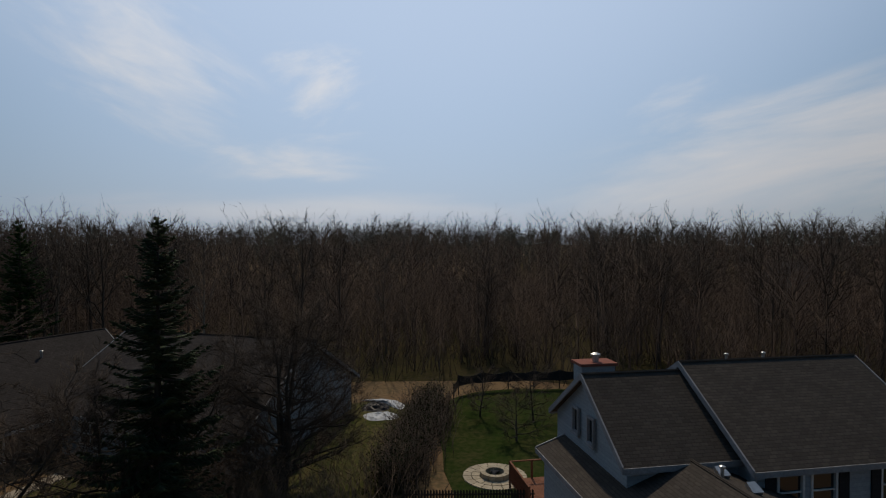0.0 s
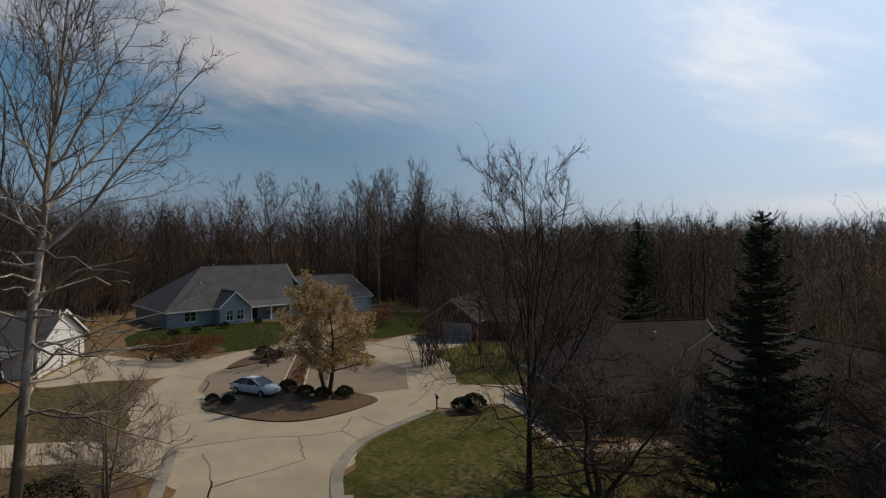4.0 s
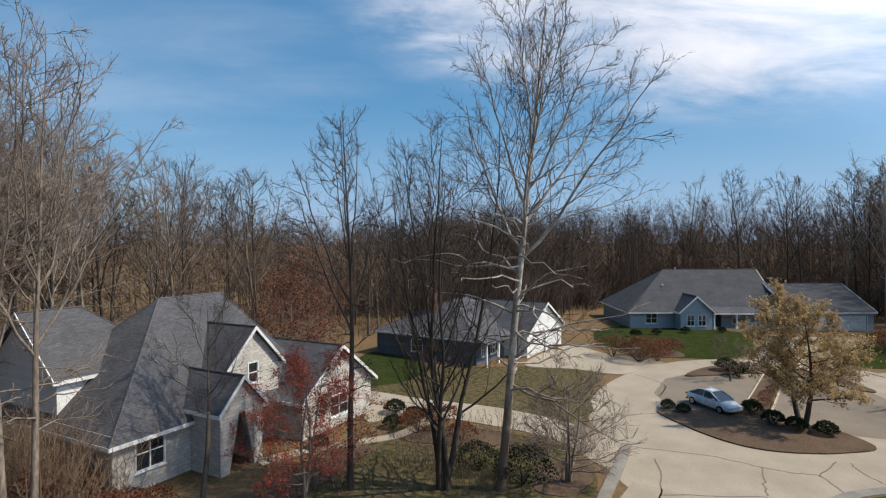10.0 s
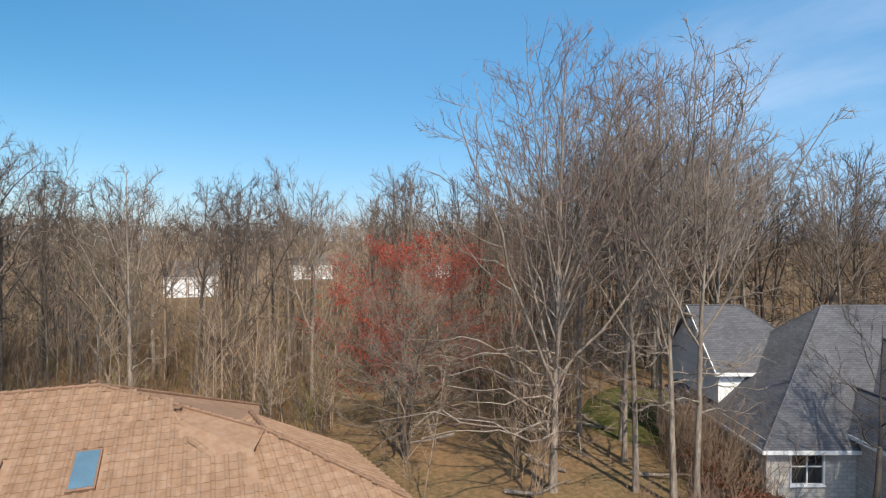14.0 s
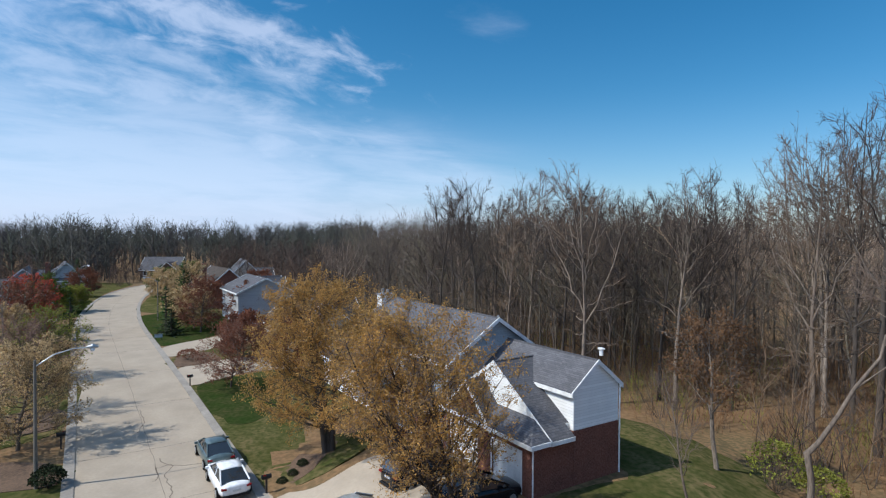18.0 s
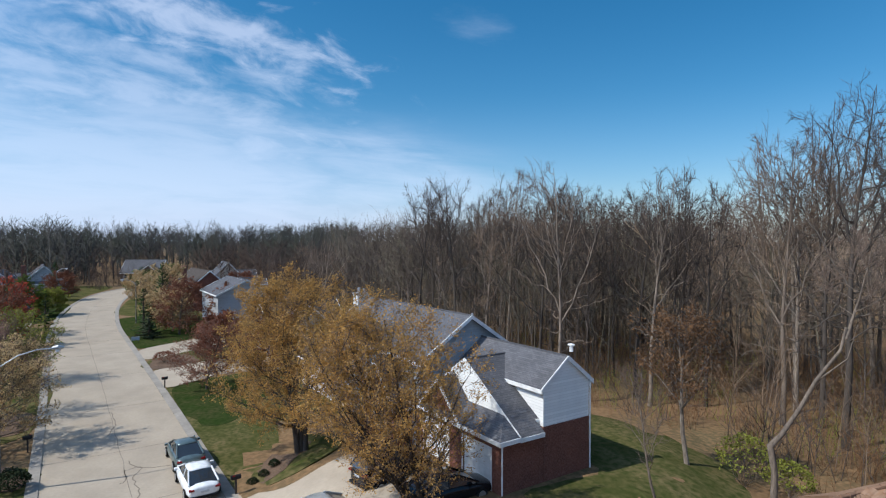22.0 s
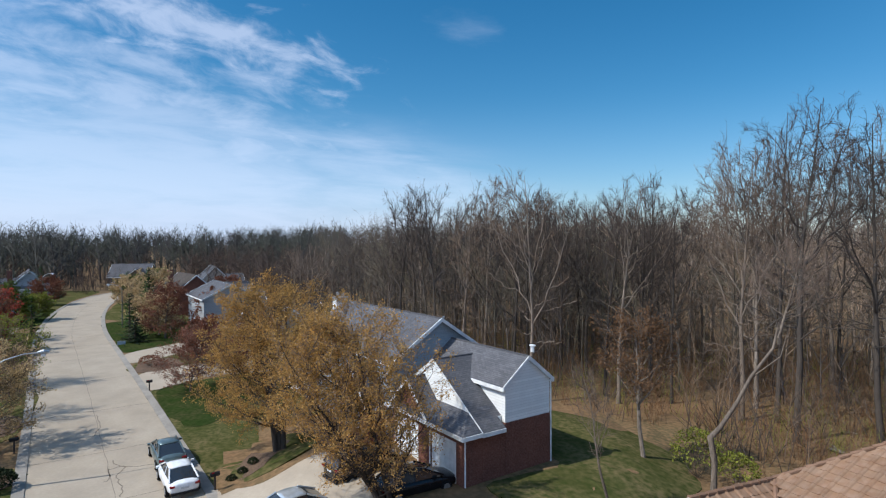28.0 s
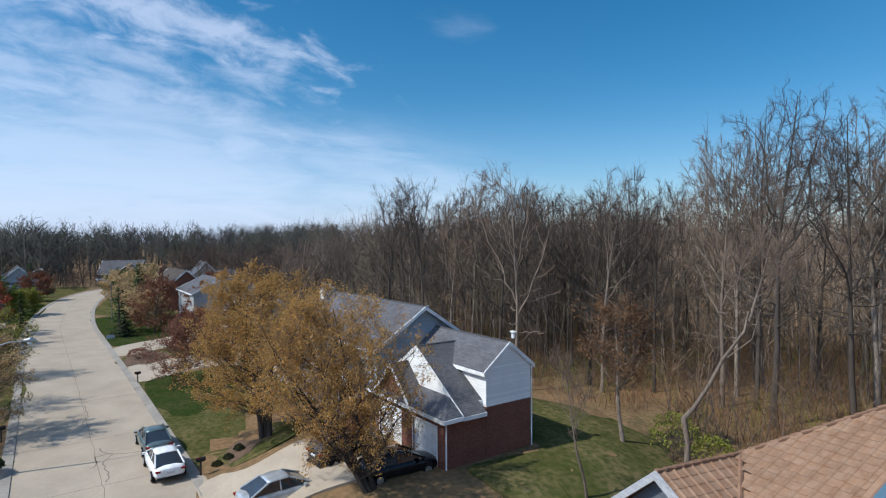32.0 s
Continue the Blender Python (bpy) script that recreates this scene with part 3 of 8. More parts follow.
def garage_door(parent, at, s0, s1, z0, z1, mat=None):
    """A sectional door: backing, raised panels in rows, frame round it."""
    mat = mat or M["door_white"]
    bm = B()
    plate(bm, at, [(s0, z0), (s1, z0), (s1, z1), (s0, z1)], 0.13, 0.16)
    door = part("garage_door", bm, mat, parent)
    rows, cols = 4, max(3, round((s1 - s0) / 0.7))
    h, w = (z1 - z0) / rows, (s1 - s0) / cols
    for r in range(rows):
        for c in range(cols):
            x0, x1, y0, y1 = s0 + c * w + 0.003, s0 + (c + 1) * w - 0.003, z0 + r * h + 0.01, z0 + (r + 1) * h - 0.01
            bm = B()
            rings = nested(bm, at, [(x0, x1, y0, y1, 0.13), (x0, x1, y0, y1, 0.10), (x0 + 0.07, x1 - 0.07, y0 + 0.09, y1 - 0.09, 0.10), (x0 + 0.1, x1 - 0.1, y0 + 0.12, y1 - 0.12, 0.082)])
            bm.faces.new(rings[3])
            part("panel", bm, mat, door)
    bm = B()
    plate(bm, at, [(s0 - 0.1, z0), (s0, z0), (s0, z1), (s1, z1), (s1, z0), (s1 + 0.1, z0), (s1 + 0.1, z1 + 0.1), (s0 - 0.1, z1 + 0.1)], -0.03, 0.1)
    part("door_frame", bm, M["trim"], door)
    return door


def fascia(bm, a, b, drop=0.2, out=0.03):
    """A board under a roof's edge from a to b."""
    a, b = Vector(a), Vector(b)
    d = (b - a).normalized()
    side = Vector((d.y, -d.x, 0)).normalized() * out
    vs = [bm.verts.new(p + o + Vector((0, 0, h))) for p in (a, b) for o in (side, -side) for h in (0.02, -drop)]
    for f in ((0, 1, 3, 2), (4, 6, 7, 5), (0, 4, 5, 1), (2, 3, 7, 6), (0, 2, 6, 4), (1, 5, 7, 3)):
        bm.faces.new([vs[i] for i in f])


def gable_roof(parent, x0, x1, y0, y1, ze, zr, mat, trim, axis="x", over=0.35, hip0=0.0, hip1=0.0, thick=0.14, caps=True, rake0=True, rake1=True):
    """A roof over a rectangle; its ridge runs along axis; hips where hip0 or hip1 (metres) draw the ridge's ends in."""
    def P(s, c, z):
        return (s, c, z) if axis == "x" else (c, s, z)
    s0, s1, c0, c1 = (x0, x1, y0, y1) if axis == "x" else (y0, y1, x0, x1)
    mid, half = (c0 + c1) / 2, (c1 - c0) / 2
    slope = (zr - ze) / half
    e = ze - slope * over
    a0 = s0 - over
    a1 = s1 + over
    r0 = s0 + hip0 if hip0 else a0
    r1 = s1 - hip1 if hip1 else a1
    lo, hi = c0 - over, c1 + over
    planes = [[P(a0, lo, e), P(a1, lo, e), P(r1, mid, zr), P(r0, mid, zr)], [P(a1, hi, e), P(a0, hi, e), P(r0, mid, zr), P(r1, mid, zr)]]
    if hip0:
        planes.append([P(a0, hi, e), P(a0, lo, e), P(r0, mid, zr)])
    if hip1:
        planes.append([P(a1, lo, e), P(a1, hi, e), P(r1, mid, zr)])
    if axis == "y":
        planes = [p[::-1] for p in planes]
    roof = None
    for p in planes:
        bm = B()
        slab(bm, p, thick)
        one = part("roof", bm, mat, parent)
        roof = roof or one
    edges = [(P(a0, q, e - 0.02), P(a1, q, e - 0.02), 0.2) for q in (lo, hi)]
    for s, hip, rake in ((a0, hip0, rake0), (a1, hip1, rake1)):
        if hip:
            edges.append((P(s, lo, e - 0.02), P(s, hi, e - 0.02), 0.2))
        elif rake:
            edges += [(P(s, q, e + 0.03), P(s, mid, zr + 0.03), 0.24) for q in (lo, hi)]
    for u, v, drop in edges:
        bm = B()
        fascia(bm, u, v, drop)
        part("fascia", bm, trim, roof)
    if caps:
        bm = B()
        tube(bm, [P(r0, mid, zr + 0.0), P(r1, mid, zr + 0.0)], 0.07, 6)
        for hip, s, r in ((hip0, a0, r0), (hip1, a1, r1)):
            if hip:
                for q in (lo, hi):
                    tube(bm, [P(s, q, e), P(r, mid, zr)], 0.055, 6)
        part("ridge_cap", bm, mat, roof)
    return roof


def block(parent, x0, x1, y0, y1, z0, ze, zr, walls, roof, trim, axis="x", front=(), left=(), right=(), rear=(), hip0=0.0, hip1=0.0, over=0.35, wall_top=None, **more):
    """Four walls and a roof. front is y0, left x0. Openings as wall() takes them. Returns each wall's placing function."""
    slope_mid = (y0 + y1) / 2 if axis == "x" else (x0 + x1) / 2
    gx = axis == "x"
    wt = ze - 0.02
    pk = zr - 0.16
    _, f = wall(parent, (x0, y0), (x1, y0), z0, wt, walls, front, None if gx or hip0 else ((x1 - x0) / 2, pk))
    _, b = wall(parent, (x1, y1), (x0, y1), z0, wt, walls, rear, None if gx or hip1 else ((x1 - x0) / 2, pk))
    _, r = wall(parent, (x1, y0 + 0.2), (x1, y1 - 0.2), z0, wt, walls, right, None if not gx or hip1 else ((y1 - y0) / 2 - 0.2, pk))
    _, l = wall(parent, (x0, y1 - 0.2), (x0, y0 + 0.2), z0, wt, walls, left, None if not gx or hip0 else ((y1 - y0) / 2 - 0.2, pk))
    rf = gable_roof(parent, x0, x1, y0, y1, ze, zr, roof, trim, axis, over, hip0, hip1, **more)
    return dict(front=f, rear=b, right=r, left=l, roof=rf)


def vent_pipe(parent, x, y, z, mat=None, r=0.06, h=0.45):
    bm = B()
    tube(bm, [(x, y, z - 0.2), (x, y, z + h)], r, 8)
    tube(bm, [(x, y, z + h), (x, y, z + h + 0.06), (x, y, z + h + 0.09)], [r * 1.8, r * 1.8, r * 0.6], 8)
    part("vent_pipe", bm, mat or M["metal"], parent)


def roof_vent(parent, x, y, z):
    bm = B()
    slab(bm, [(x - 0.2, y - 0.22, z + 0.10), (x + 0.2, y - 0.22, z + 0.10), (x + 0.16, y + 0.16, z + 0.30), (x - 0.16, y + 0.16, z + 0.30)], 0.16)
    part("roof_vent", bm, M["metal"], parent)

# ---- ground, street, drives ----


def bump_at(x, y, cx, cy, r0, r1, h):
    d = math.hypot(x - cx, y - cy)
    t = min(max((r1 - d) / (r1 - r0), 0.0), 1.0)
    return h * t * t * (3 - 2 * t)


def ground_z(x, y):
    """The lie of the land: level about the street, a rise under the brick house, a gentle roll in the woods."""
    z = bump_at(x, y, 31, -13.5, 8.5, 15.5, 1.5)
    far = min(max((math.hypot(x, y) - 260) / 200, 0.0), 1.0)
    return z + far * 7.0 * min(max((40 - y) / 100, 0.0), 1.0) + far * 3.0 * noise.noise(Vector((x * 0.008, y * 0.008, 3.0)))


def smooth_loop(pts, steps=6, closed=True):
    out, n = [], len(pts)
    for i in range(n if closed else n - 1):
        p = [Vector((*pts[(i + k) % n if closed else min(max(i + k, 0), n - 1)], 0)) for k in (-1, 0, 1, 2)]
        for j in range(steps):
            t = j / steps
            q = 0.5 * (2 * p[1] + (p[2] - p[0]) * t + (2 * p[0] - 5 * p[1] + 4 * p[2] - p[3]) * t * t + (3 * p[1] - p[0] - 3 * p[2] + p[3]) * t ** 3)
            out.append((q.x, q.y))
    if not closed:
        out.append(tuple(pts[-1]))
    return out


def inside(x, y, poly):
    hit, j = False, len(poly) - 1
    for i in range(len(poly)):
        (xi, yi), (xj, yj) = poly[i], poly[j]
        if (yi > y) != (yj > y) and x < (xj - xi) * (y - yi) / (yj - yi) + xi:
            hit = not hit
        j = i
    return hit


def sheet(name, outline, lift, mat, label, category, kind="structure", thick=0.25, smooth=True, ragged=0.0):
    """A flat piece of ground with its own outline, lying on the land, with an edge that goes down into it."""
    loop = smooth_loop(outline) if smooth else list(outline)
    if ragged:
        loop = [(x + ragged * noise.noise(Vector((x * 0.5, y * 0.5, 1))), y + ragged * noise.noise(Vector((x * 0.5, y * 0.5, 7)))) for x, y in loop]
    bm = B()
    top = [bm.verts.new((x, y, 0)) for x, y in loop]
    f = bm.faces.new(top)
    if f.normal.z < 0:
        bmesh.ops.reverse_faces(bm, faces=[f])
    f.normal_update()
    if f.calc_area() and f.normal.z < 0:
        f.normal_flip()
    bmesh.ops.triangulate(bm, faces=[f])
    xs, ys = [p[0] for p in loop], [p[1] for p in loop]
    if max(xs) > 12 and min(ys) < 6:
        for axis, lo, hi in ((0, min(xs), max(xs)), (1, min(ys), max(ys))):
            k = math.ceil(lo / 2)
            while k * 2 < hi:
                co, no = [0, 0, 0], [0, 0, 0]
                co[axis], no[axis] = k * 2.0, 1
                bmesh.ops.bisect_plane(bm, geom=[*bm.verts, *bm.edges, *bm.faces], plane_co=co, plane_no=no)
                k += 1
    edge = [e for e in bm.edges if e.is_boundary]
    made = bmesh.ops.extrude_edge_only(bm, edges=edge)
    low = {v for v in made["geom"] if isinstance(v, bmesh.types.BMVert)}
    for v in bm.verts:
        v.co.z = ground_z(v.co.x, v.co.y) + (lift - thick if v in low else lift)
    bmesh.ops.recalc_face_normals(bm, faces=bm.faces[:])
    ob = part(name, bm, mat)
    if sum(p.normal.z * p.area for p in ob.data.polygons) < 0:
        ob.data.flip_normals()
    return tagged(ob, label, category, kind=kind)


# one sheet of ground, fine near the street and coarse to the horizon
radii = [0, 4, 8, 12, 16, 20, 24, 28, 32, 36, 40, 46, 52, 60, 70, 82, 96, 115, 140, 170, 210, 270, 360, 500, 800, 1500, 3500]
verts, faces = [(0, 0, ground_z(0, 0))], []
SPOKES = 96
for r in radii[1:]:
    for k in range(SPOKES):
        a = 2 * math.pi * k / SPOKES
        x, y = r * math.cos(a), r * math.sin(a)
        verts.append((x, y, ground_z(x, y)))
for k in range(SPOKES):
    faces.append((0, 1 + k, 1 + (k + 1) % SPOKES))
for i in range(len(radii) - 2):
    for k in range(SPOKES):
        a, b = 1 + i * SPOKES + k, 1 + i * SPOKES + (k + 1) % SPOKES
        faces.append((a, a + SPOKES, b + SPOKES, b))
tagged(quick("ground", verts, faces, M["litter"]), "woodland ground under brown leaf litter", "ground", kind="structure")

STREET = smooth_loop([(-31.5, 8.4), (-24, 5.4), (-12, 1.6), (0, 0.2), (12, 1.4), (24, 4.5), (34.5, 7.6), (55.3, 14.1), (80.5, 22.2), (98, 27.8), (112, 31.6), (128, 35.3), (146, 38.4), (163, 39.8), (178, 38.6), (192, 34.6), (205, 27.5), (214, 17.0)], 4, False)
HALF = 4.3


def offset(line, d):
    out = []
    for i, (x, y) in enumerate(line):
        (x0, y0), (x1, y1) = line[max(i - 1, 0)], line[min(i + 1, len(line) - 1)]
        l = math.hypot(x1 - x0, y1 - y0)
        out.append((x - (y1 - y0) / l * d, y + (x1 - x0) / l * d))
    return out


def ribbon(name, left, right, z, mat, label, category, parent=None, thick=0.2):
    n = len(left)
    vs = [(x, y, z) for x, y in left] + [(x, y, z) for x, y in right] + [(x, y, z - thick) for x, y in left] + [(x, y, z - thick) for x, y in right]
    fs = []
    for i in range(n - 1):
        fs += [(n + i, n + i + 1, i + 1, i), (i, i + 1, 2 * n + i + 1, 2 * n + i), (n + i + 1, n + i, 3 * n + i, 3 * n + i + 1)]
    fs += [(0, 2 * n, 3 * n, n), (n - 1, 2 * n - 1, 4 * n - 1, 3 * n - 1)]
    ob = quick(name, vs, fs, mat, parent)
    return tagged(ob, label, category, kind="structure") if label else ob


road = ribbon("road", offset(STREET, HALF), offset(STREET, -HALF), 0.012, M["concrete"], "pale concrete residential street with cracked joints", "road")
for side in (1, -1):
    run = [p for p in zip(offset(STREET, side * HALF), offset(STREET, side * (HALF + 0.62))) if p[0][0] > -27.2]
    a, b = [p[0] for p in run], [p[1] for p in run]
    if side < 0:
        a, b = b, a
    ribbon("kerb", b, a, 0.07, M["kerb"], "rolled grey concrete kerb beside the street", "kerb")

CUL = [(-30.0, 12.6), (-31.6, 5.2), (-34.4, 3.6), (-38.5, 4.4), (-44, 2.6), (-52, 3.6), (-60, 7.2), (-66.5, 12.5), (-69.5, 19.5), (-69.0, 27), (-65.5, 32), (-58, 34.5), (-50, 33.6), (-43.5, 30.4), (-39, 26.2), (-36.4, 22.6), (-35.1, 18.8), (-33.4, 15.2)]
sheet("road", CUL, 0.006, M["concrete"], "pale concrete turning circle at the street's closed end", "road")
# kerb along the throat
for line in ([(-26.5, 10.75), (-30.2, 12.4), (-33.3, 15.2), (-35.0, 18.7), (-36.3, 22.4)], [(-27.5, 2.0), (-31, 2.75), (-34.2, 3.6), (-37.4, 4.4), (-39.2, 4.75)]):
    line = smooth_loop(line, 5, False)
    ribbon("kerb", offset(line, 0.35), offset(line, -0.35), 0.075, M["kerb"], "rolled grey concrete kerb at the circle's mouth", "kerb")

# darker pads of the circle
sheet("parking_pad", [(-48.2, 9.2), (-47.7, 13.9), (-61.8, 20.4), (-63.2, 15.4), (-58.5, 10.6), (-53.0, 8.7)], 0.012, M["aggregate"], "brown aggregate pad under the parked car", "parking pad", smooth=False)
sheet("parking_pad", [(-47.0, 16.2), (-63.3, 23.4), (-60.0, 27.4), (-50.0, 28.2), (-43.2, 24.6), (-43.9, 20.6), (-45.8, 19.3)], 0.012, M["aggregate"], "brown aggregate pad beside the strip bed", "parking pad", smooth=False)

# planted beds of the circle
sheet("planting_bed", [(-46.9, 8.0), (-44.2, 9.2), (-41.8, 10.7), (-40.2, 12.4), (-39.6, 14.3), (-39.7, 16.4), (-40.2, 18.3), (-41.4, 20.6), (-43.7, 20.3), (-45.5, 19.0), (-45.9, 16.4), (-47.4, 14.0), (-48.2, 11.4), (-48.3, 8.9)], 0.1, M["mulch"], "mulched crescent bed in the turning circle", "planting bed")
sheet("planting_bed", [(-47.3, 14.2), (-54, 17.1), (-62.6, 21.0), (-63.8, 23.2), (-54, 18.9), (-46.9, 15.9)], 0.09, M["mulch"], "narrow mulched strip bed between two pads", "planting bed", smooth=False)
sheet("planting_bed", [(-60, 12.8), (-64.5, 16), (-66.8, 21), (-64, 26.2), (-57.5, 28.2), (-57, 27.0), (-61, 24.4), (-62.4, 20.6), (-61, 16.4)], 0.12, M["mulch"], "curved mulched bed at the back of the circle", "planting bed")
bm = B()
for p, q in (((-47.4, 14.1), (-62.4, 20.8)), ((-46.9, 16.05), (-63.7, 23.4))):
    tube(bm, [(*p, 0.12), (*q, 0.12)], 0.09, 6)
tagged(part("bed_edging", bm, M["paver"]), "pale stone edging along the strip bed", "edging")

# drives and walks
DRIVES = [
    ([(-34.6, 3.4), (-39.0, 0.2), (-41.3, -5), (-42.6, -11), (-40.2, -13.8), (-45.8, -16.2), (-48.4, -16.6), (-46.9, -11), (-45.6, -4.5), (-42.8, 1.2), (-40.0, 4.2)], "pale concrete drive curving to the stone house"),
    ([(-59.5, 6.6), (-61.0, 2.0), (-62.4, -3.4), (-74.6, 1.4), (-70, 6), (-66.5, 11.8), (-63.5, 9.5)], "pale concrete drive to the white garage"),
    ([(-69.2, 22.0), (-88, 30.0), (-86.5, 42.0), (-69.0, 29.5)], "sunlit pale concrete drive of the blue-grey house"),
    ([(-64.5, 31.5), (-67.5, 38.2), (-61.2, 44.0), (-57, 41.2), (-56, 34)], "pale concrete drive to the brick garage"),
    ([(-38.8, 25.4), (-41.5, 28.8), (-38, 34.2), (-32.0, 41), (-29.5, 37.5), (-34.0, 31.0), (-36.5, 24.0)], "pale concrete drive beside the lawn"),
    ([(32.3, 2.1), (26.0, 0.2), (25.4, -4.5), (26.2, -9.2), (31.2, -6.8), (32.6, -4.4), (31.3, -0.8)], "pale concrete drive to the brick garage house"),
    ([(58.4, 9.7), (66.3, 12.2), (70.5, 5.8), (70, 0.5), (63.5, -1.5), (63, 4.5)], "pale concrete drive among lawns"),
    ([(73.0, 14.3), (79.5, 16.3), (86.5, 10.5), (92, 7), (88, 3), (80, 8)], "pale concrete drive among lawns"),
    ([(40.5, 18.8), (46.5, 20.6), (44, 30), (38, 29)], "pale concrete drive across the street"),
    ([(72, 28.2), (78.5, 30.2), (76, 39), (70, 37)], "pale concrete drive across the street"),
    ([(104, 37.6), (111, 39.4), (109, 48), (102, 47)], "pale concrete drive across the street"),
]
for outline, label in DRIVES:
    sheet("driveway", outline, 0.05, M["concrete"], label, "driveway", smooth=len(outline) > 5)
walkline = smooth_loop([(-35.5, 29.0), (-31.5, 28.6), (-28.4, 26.9), (-25.2, 26.2), (-23.4, 28.2), (-22.0, 32.2)], 5, False)
ribbon("walkway", offset(walkline, 0.55), offset(walkline, -0.55), 0.07, M["concrete"], "narrow curved concrete garden walk", "walkway")
walkline = smooth_loop([(-42.2, -9.2), (-38, -10.6), (-35.8, -13.2), (-33.2, -16.4), (-31.4, -17.8)], 5, False)
ribbon("walkway", offset(walkline, 0.5), offset(walkline, -0.5), 0.07, M["concrete"], "pale concrete walk to the arched porch", "walkway")

# lawns and beds
LAWNS = [
    ([(-26.8, 10.9), (-30.0, 12.9), (-33.0, 15.6), (-34.6, 19), (-36.0, 23), (-34.0, 28), (-28.6, 26.2), (-25, 25.6), (-22.8, 27.6), (-21.4, 32), (-14, 31), (-5, 30), (-3.4, 20), (-2, 6), (-14, 7.2)], "grass", 0.03),
    ([(0.4, 31), (0.2, 46), (5, 51), (13, 50), (16, 40), (7, 30), (3, 24)], "lush", 0.03),
    ([(-15, 30), (-16, 36), (-8.5, 46), (-2.6, 46), (-2.2, 30)], "grass", 0.034),
    ([(-70.5, 10.5), (-71, 21), (-86, 27), (-91, 26), (-93, 10), (-82, 5)], "lush", 0.03),
    ([(-42.5, 2.0), (-45.4, -4.5), (-47.2, -12), (-49, -17), (-58.5, -14.5), (-60, -8), (-61.5, -3), (-60.2, 4.5), (-52, 3.2)], "dry_lawn", 0.03),
    ([(-50.5, -19), (-57, -22), (-66, -22), (-60.5, -14), (-52, -14.5)], "lush", 0.035),
    ([(-41.8, 29.5), (-49.6, 34), (-56, 35), (-57.5, 41.5), (-48, 46), (-36, 44), (-38, 35)], "grass", 0.03),
    ([(-69.4, 30), (-68, 38), (-72, 48), (-84, 56), (-92, 44), (-86, 42.5)], "lush", 0.03),
    ([(33.6, 2.6), (45, 6.0), (57.4, 9.8), (62, 4.4), (62, -2), (48, -6), (38, -5), (33.4, -3)], "grass", 0.03),
    ([(67.5, 12.4), (72.6, 13.9), (79, 8), (78, 3), (71, 3)], "grass", 0.03),
    ([(80.5, 16.6), (97, 22.2), (112, 26.5), (116, 18), (100, 10), (90, 10)], "lush", 0.03),
    ([(45.5, 5.3), (57.4, 9.0), (61, 5.0), (54, 0.5), (47, 2)], "lush", 0.05),
    ([(24.6, -12.5), (26.6, -17.4), (34, -16), (38, -24), (30, -29), (21, -22), (20.5, -14)], "grass", 0.03),
    ([(28, 10.6), (34, 12.6), (40, 14.6), (38, 24), (26, 22)], "grass", 0.03),
    ([(46.8, 17), (71.5, 24.6), (70, 33), (46, 28)], "grass", 0.03),
    ([(79, 27), (103, 34.6), (101, 42), (78, 38)], "grass", 0.03),
    ([(112, 37.2), (140, 43), (138, 54), (110, 46)], "lush", 0.03),
    ([(118, 27.5), (134, 31), (150, 33.2), (170, 35), (192, 36), (196, 22), (150, 18), (118, 14), (104, 8)], "grass", 0.02),
    ([(140, 44), (160, 45.5), (190, 47), (192, 62), (150, 60)], "grass", 0.02),
    ([(84, 1), (110, -4), (125, -12), (110, -20), (80, -12), (64, -10), (62, -3)], "grass", 0.02),
    ([(-40, -3), (-38, 0), (-34, 2.4), (-26, 1.6), (-20, -6), (-26, -15), (-34, -13), (-40, -10)], "dry_lawn", 0.025),
    ([(-25, -31.5), (-32, -34), (-38, -40), (-31, -45), (-23, -38)], "grass", 0.03),
]
for outline, kind, lift in LAWNS:
    sheet("lawn", outline, lift, M[kind], "fresh green mown lawn" if kind == "lush" else "dry lawn strewn with old leaves" if kind == "dry_lawn" else "thin spring lawn, part green and part straw", "lawn", ragged=0.6)
# sheet of floor toward the sun, coloured dark for shade among the trunks
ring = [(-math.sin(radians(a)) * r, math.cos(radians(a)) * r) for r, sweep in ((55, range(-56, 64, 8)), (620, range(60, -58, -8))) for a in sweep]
sheet("woodland_floor", ring, 0.012, M["shaded_floor"], "olive-brown leaf floor darkened for the shade of the bare wood", "ground", smooth=False, ragged=2.0)
BEDS = [
    ([(-38.4, -10.2), (-40.6, -7), (-39, -2.5), (-37.4, -3), (-36.5, -9)], "bark mulch bed beside the curving drive"),
    ([(-35.5, 1.6), (-33, 2.2), (-30.6, 0.8), (-31.5, -1.2), (-34.8, -0.4)], "bark mulch bed at the kerb"),
    ([(-36, -13.6), (-27, -16.8), (-24, -21), (-22, -19), (-26, -14), (-34, -11.6)], "bark mulch bed before the stone house"),
    ([(32.9, 1.7), (36, 0.6), (39.8, -1.2), (38.6, -2.6), (33.4, -0.4)], "bark mulch bed along the drive"),
    ([(36.5, 13.9), (40, 15), (41, 20), (37, 21)], "bark mulch bed across the street"),
    ([(47.5, 17.4), (53, 19), (52, 22.4), (47, 21)], "bark mulch bed across the street"),
    ([(66.8, 12.1), (72, 13.6), (75, 10.6), (70, 8.5)], "dark mulch bed between two drives"),
    ([(-72, 8), (-69, 10), (-70.5, 15), (-76, 12)], "brown shrub bed"),
    ([(-35.8, 23.4), (-34.4, 23.0), (-34.2, 26), (-35.6, 26.6)], "mulched bed round a letter box"),
]
for outline, label in BEDS:
    sheet("planting_bed", outline, 0.06, M["mulch"], label, "planting bed", ragged=0.5)

# ---- houses ----


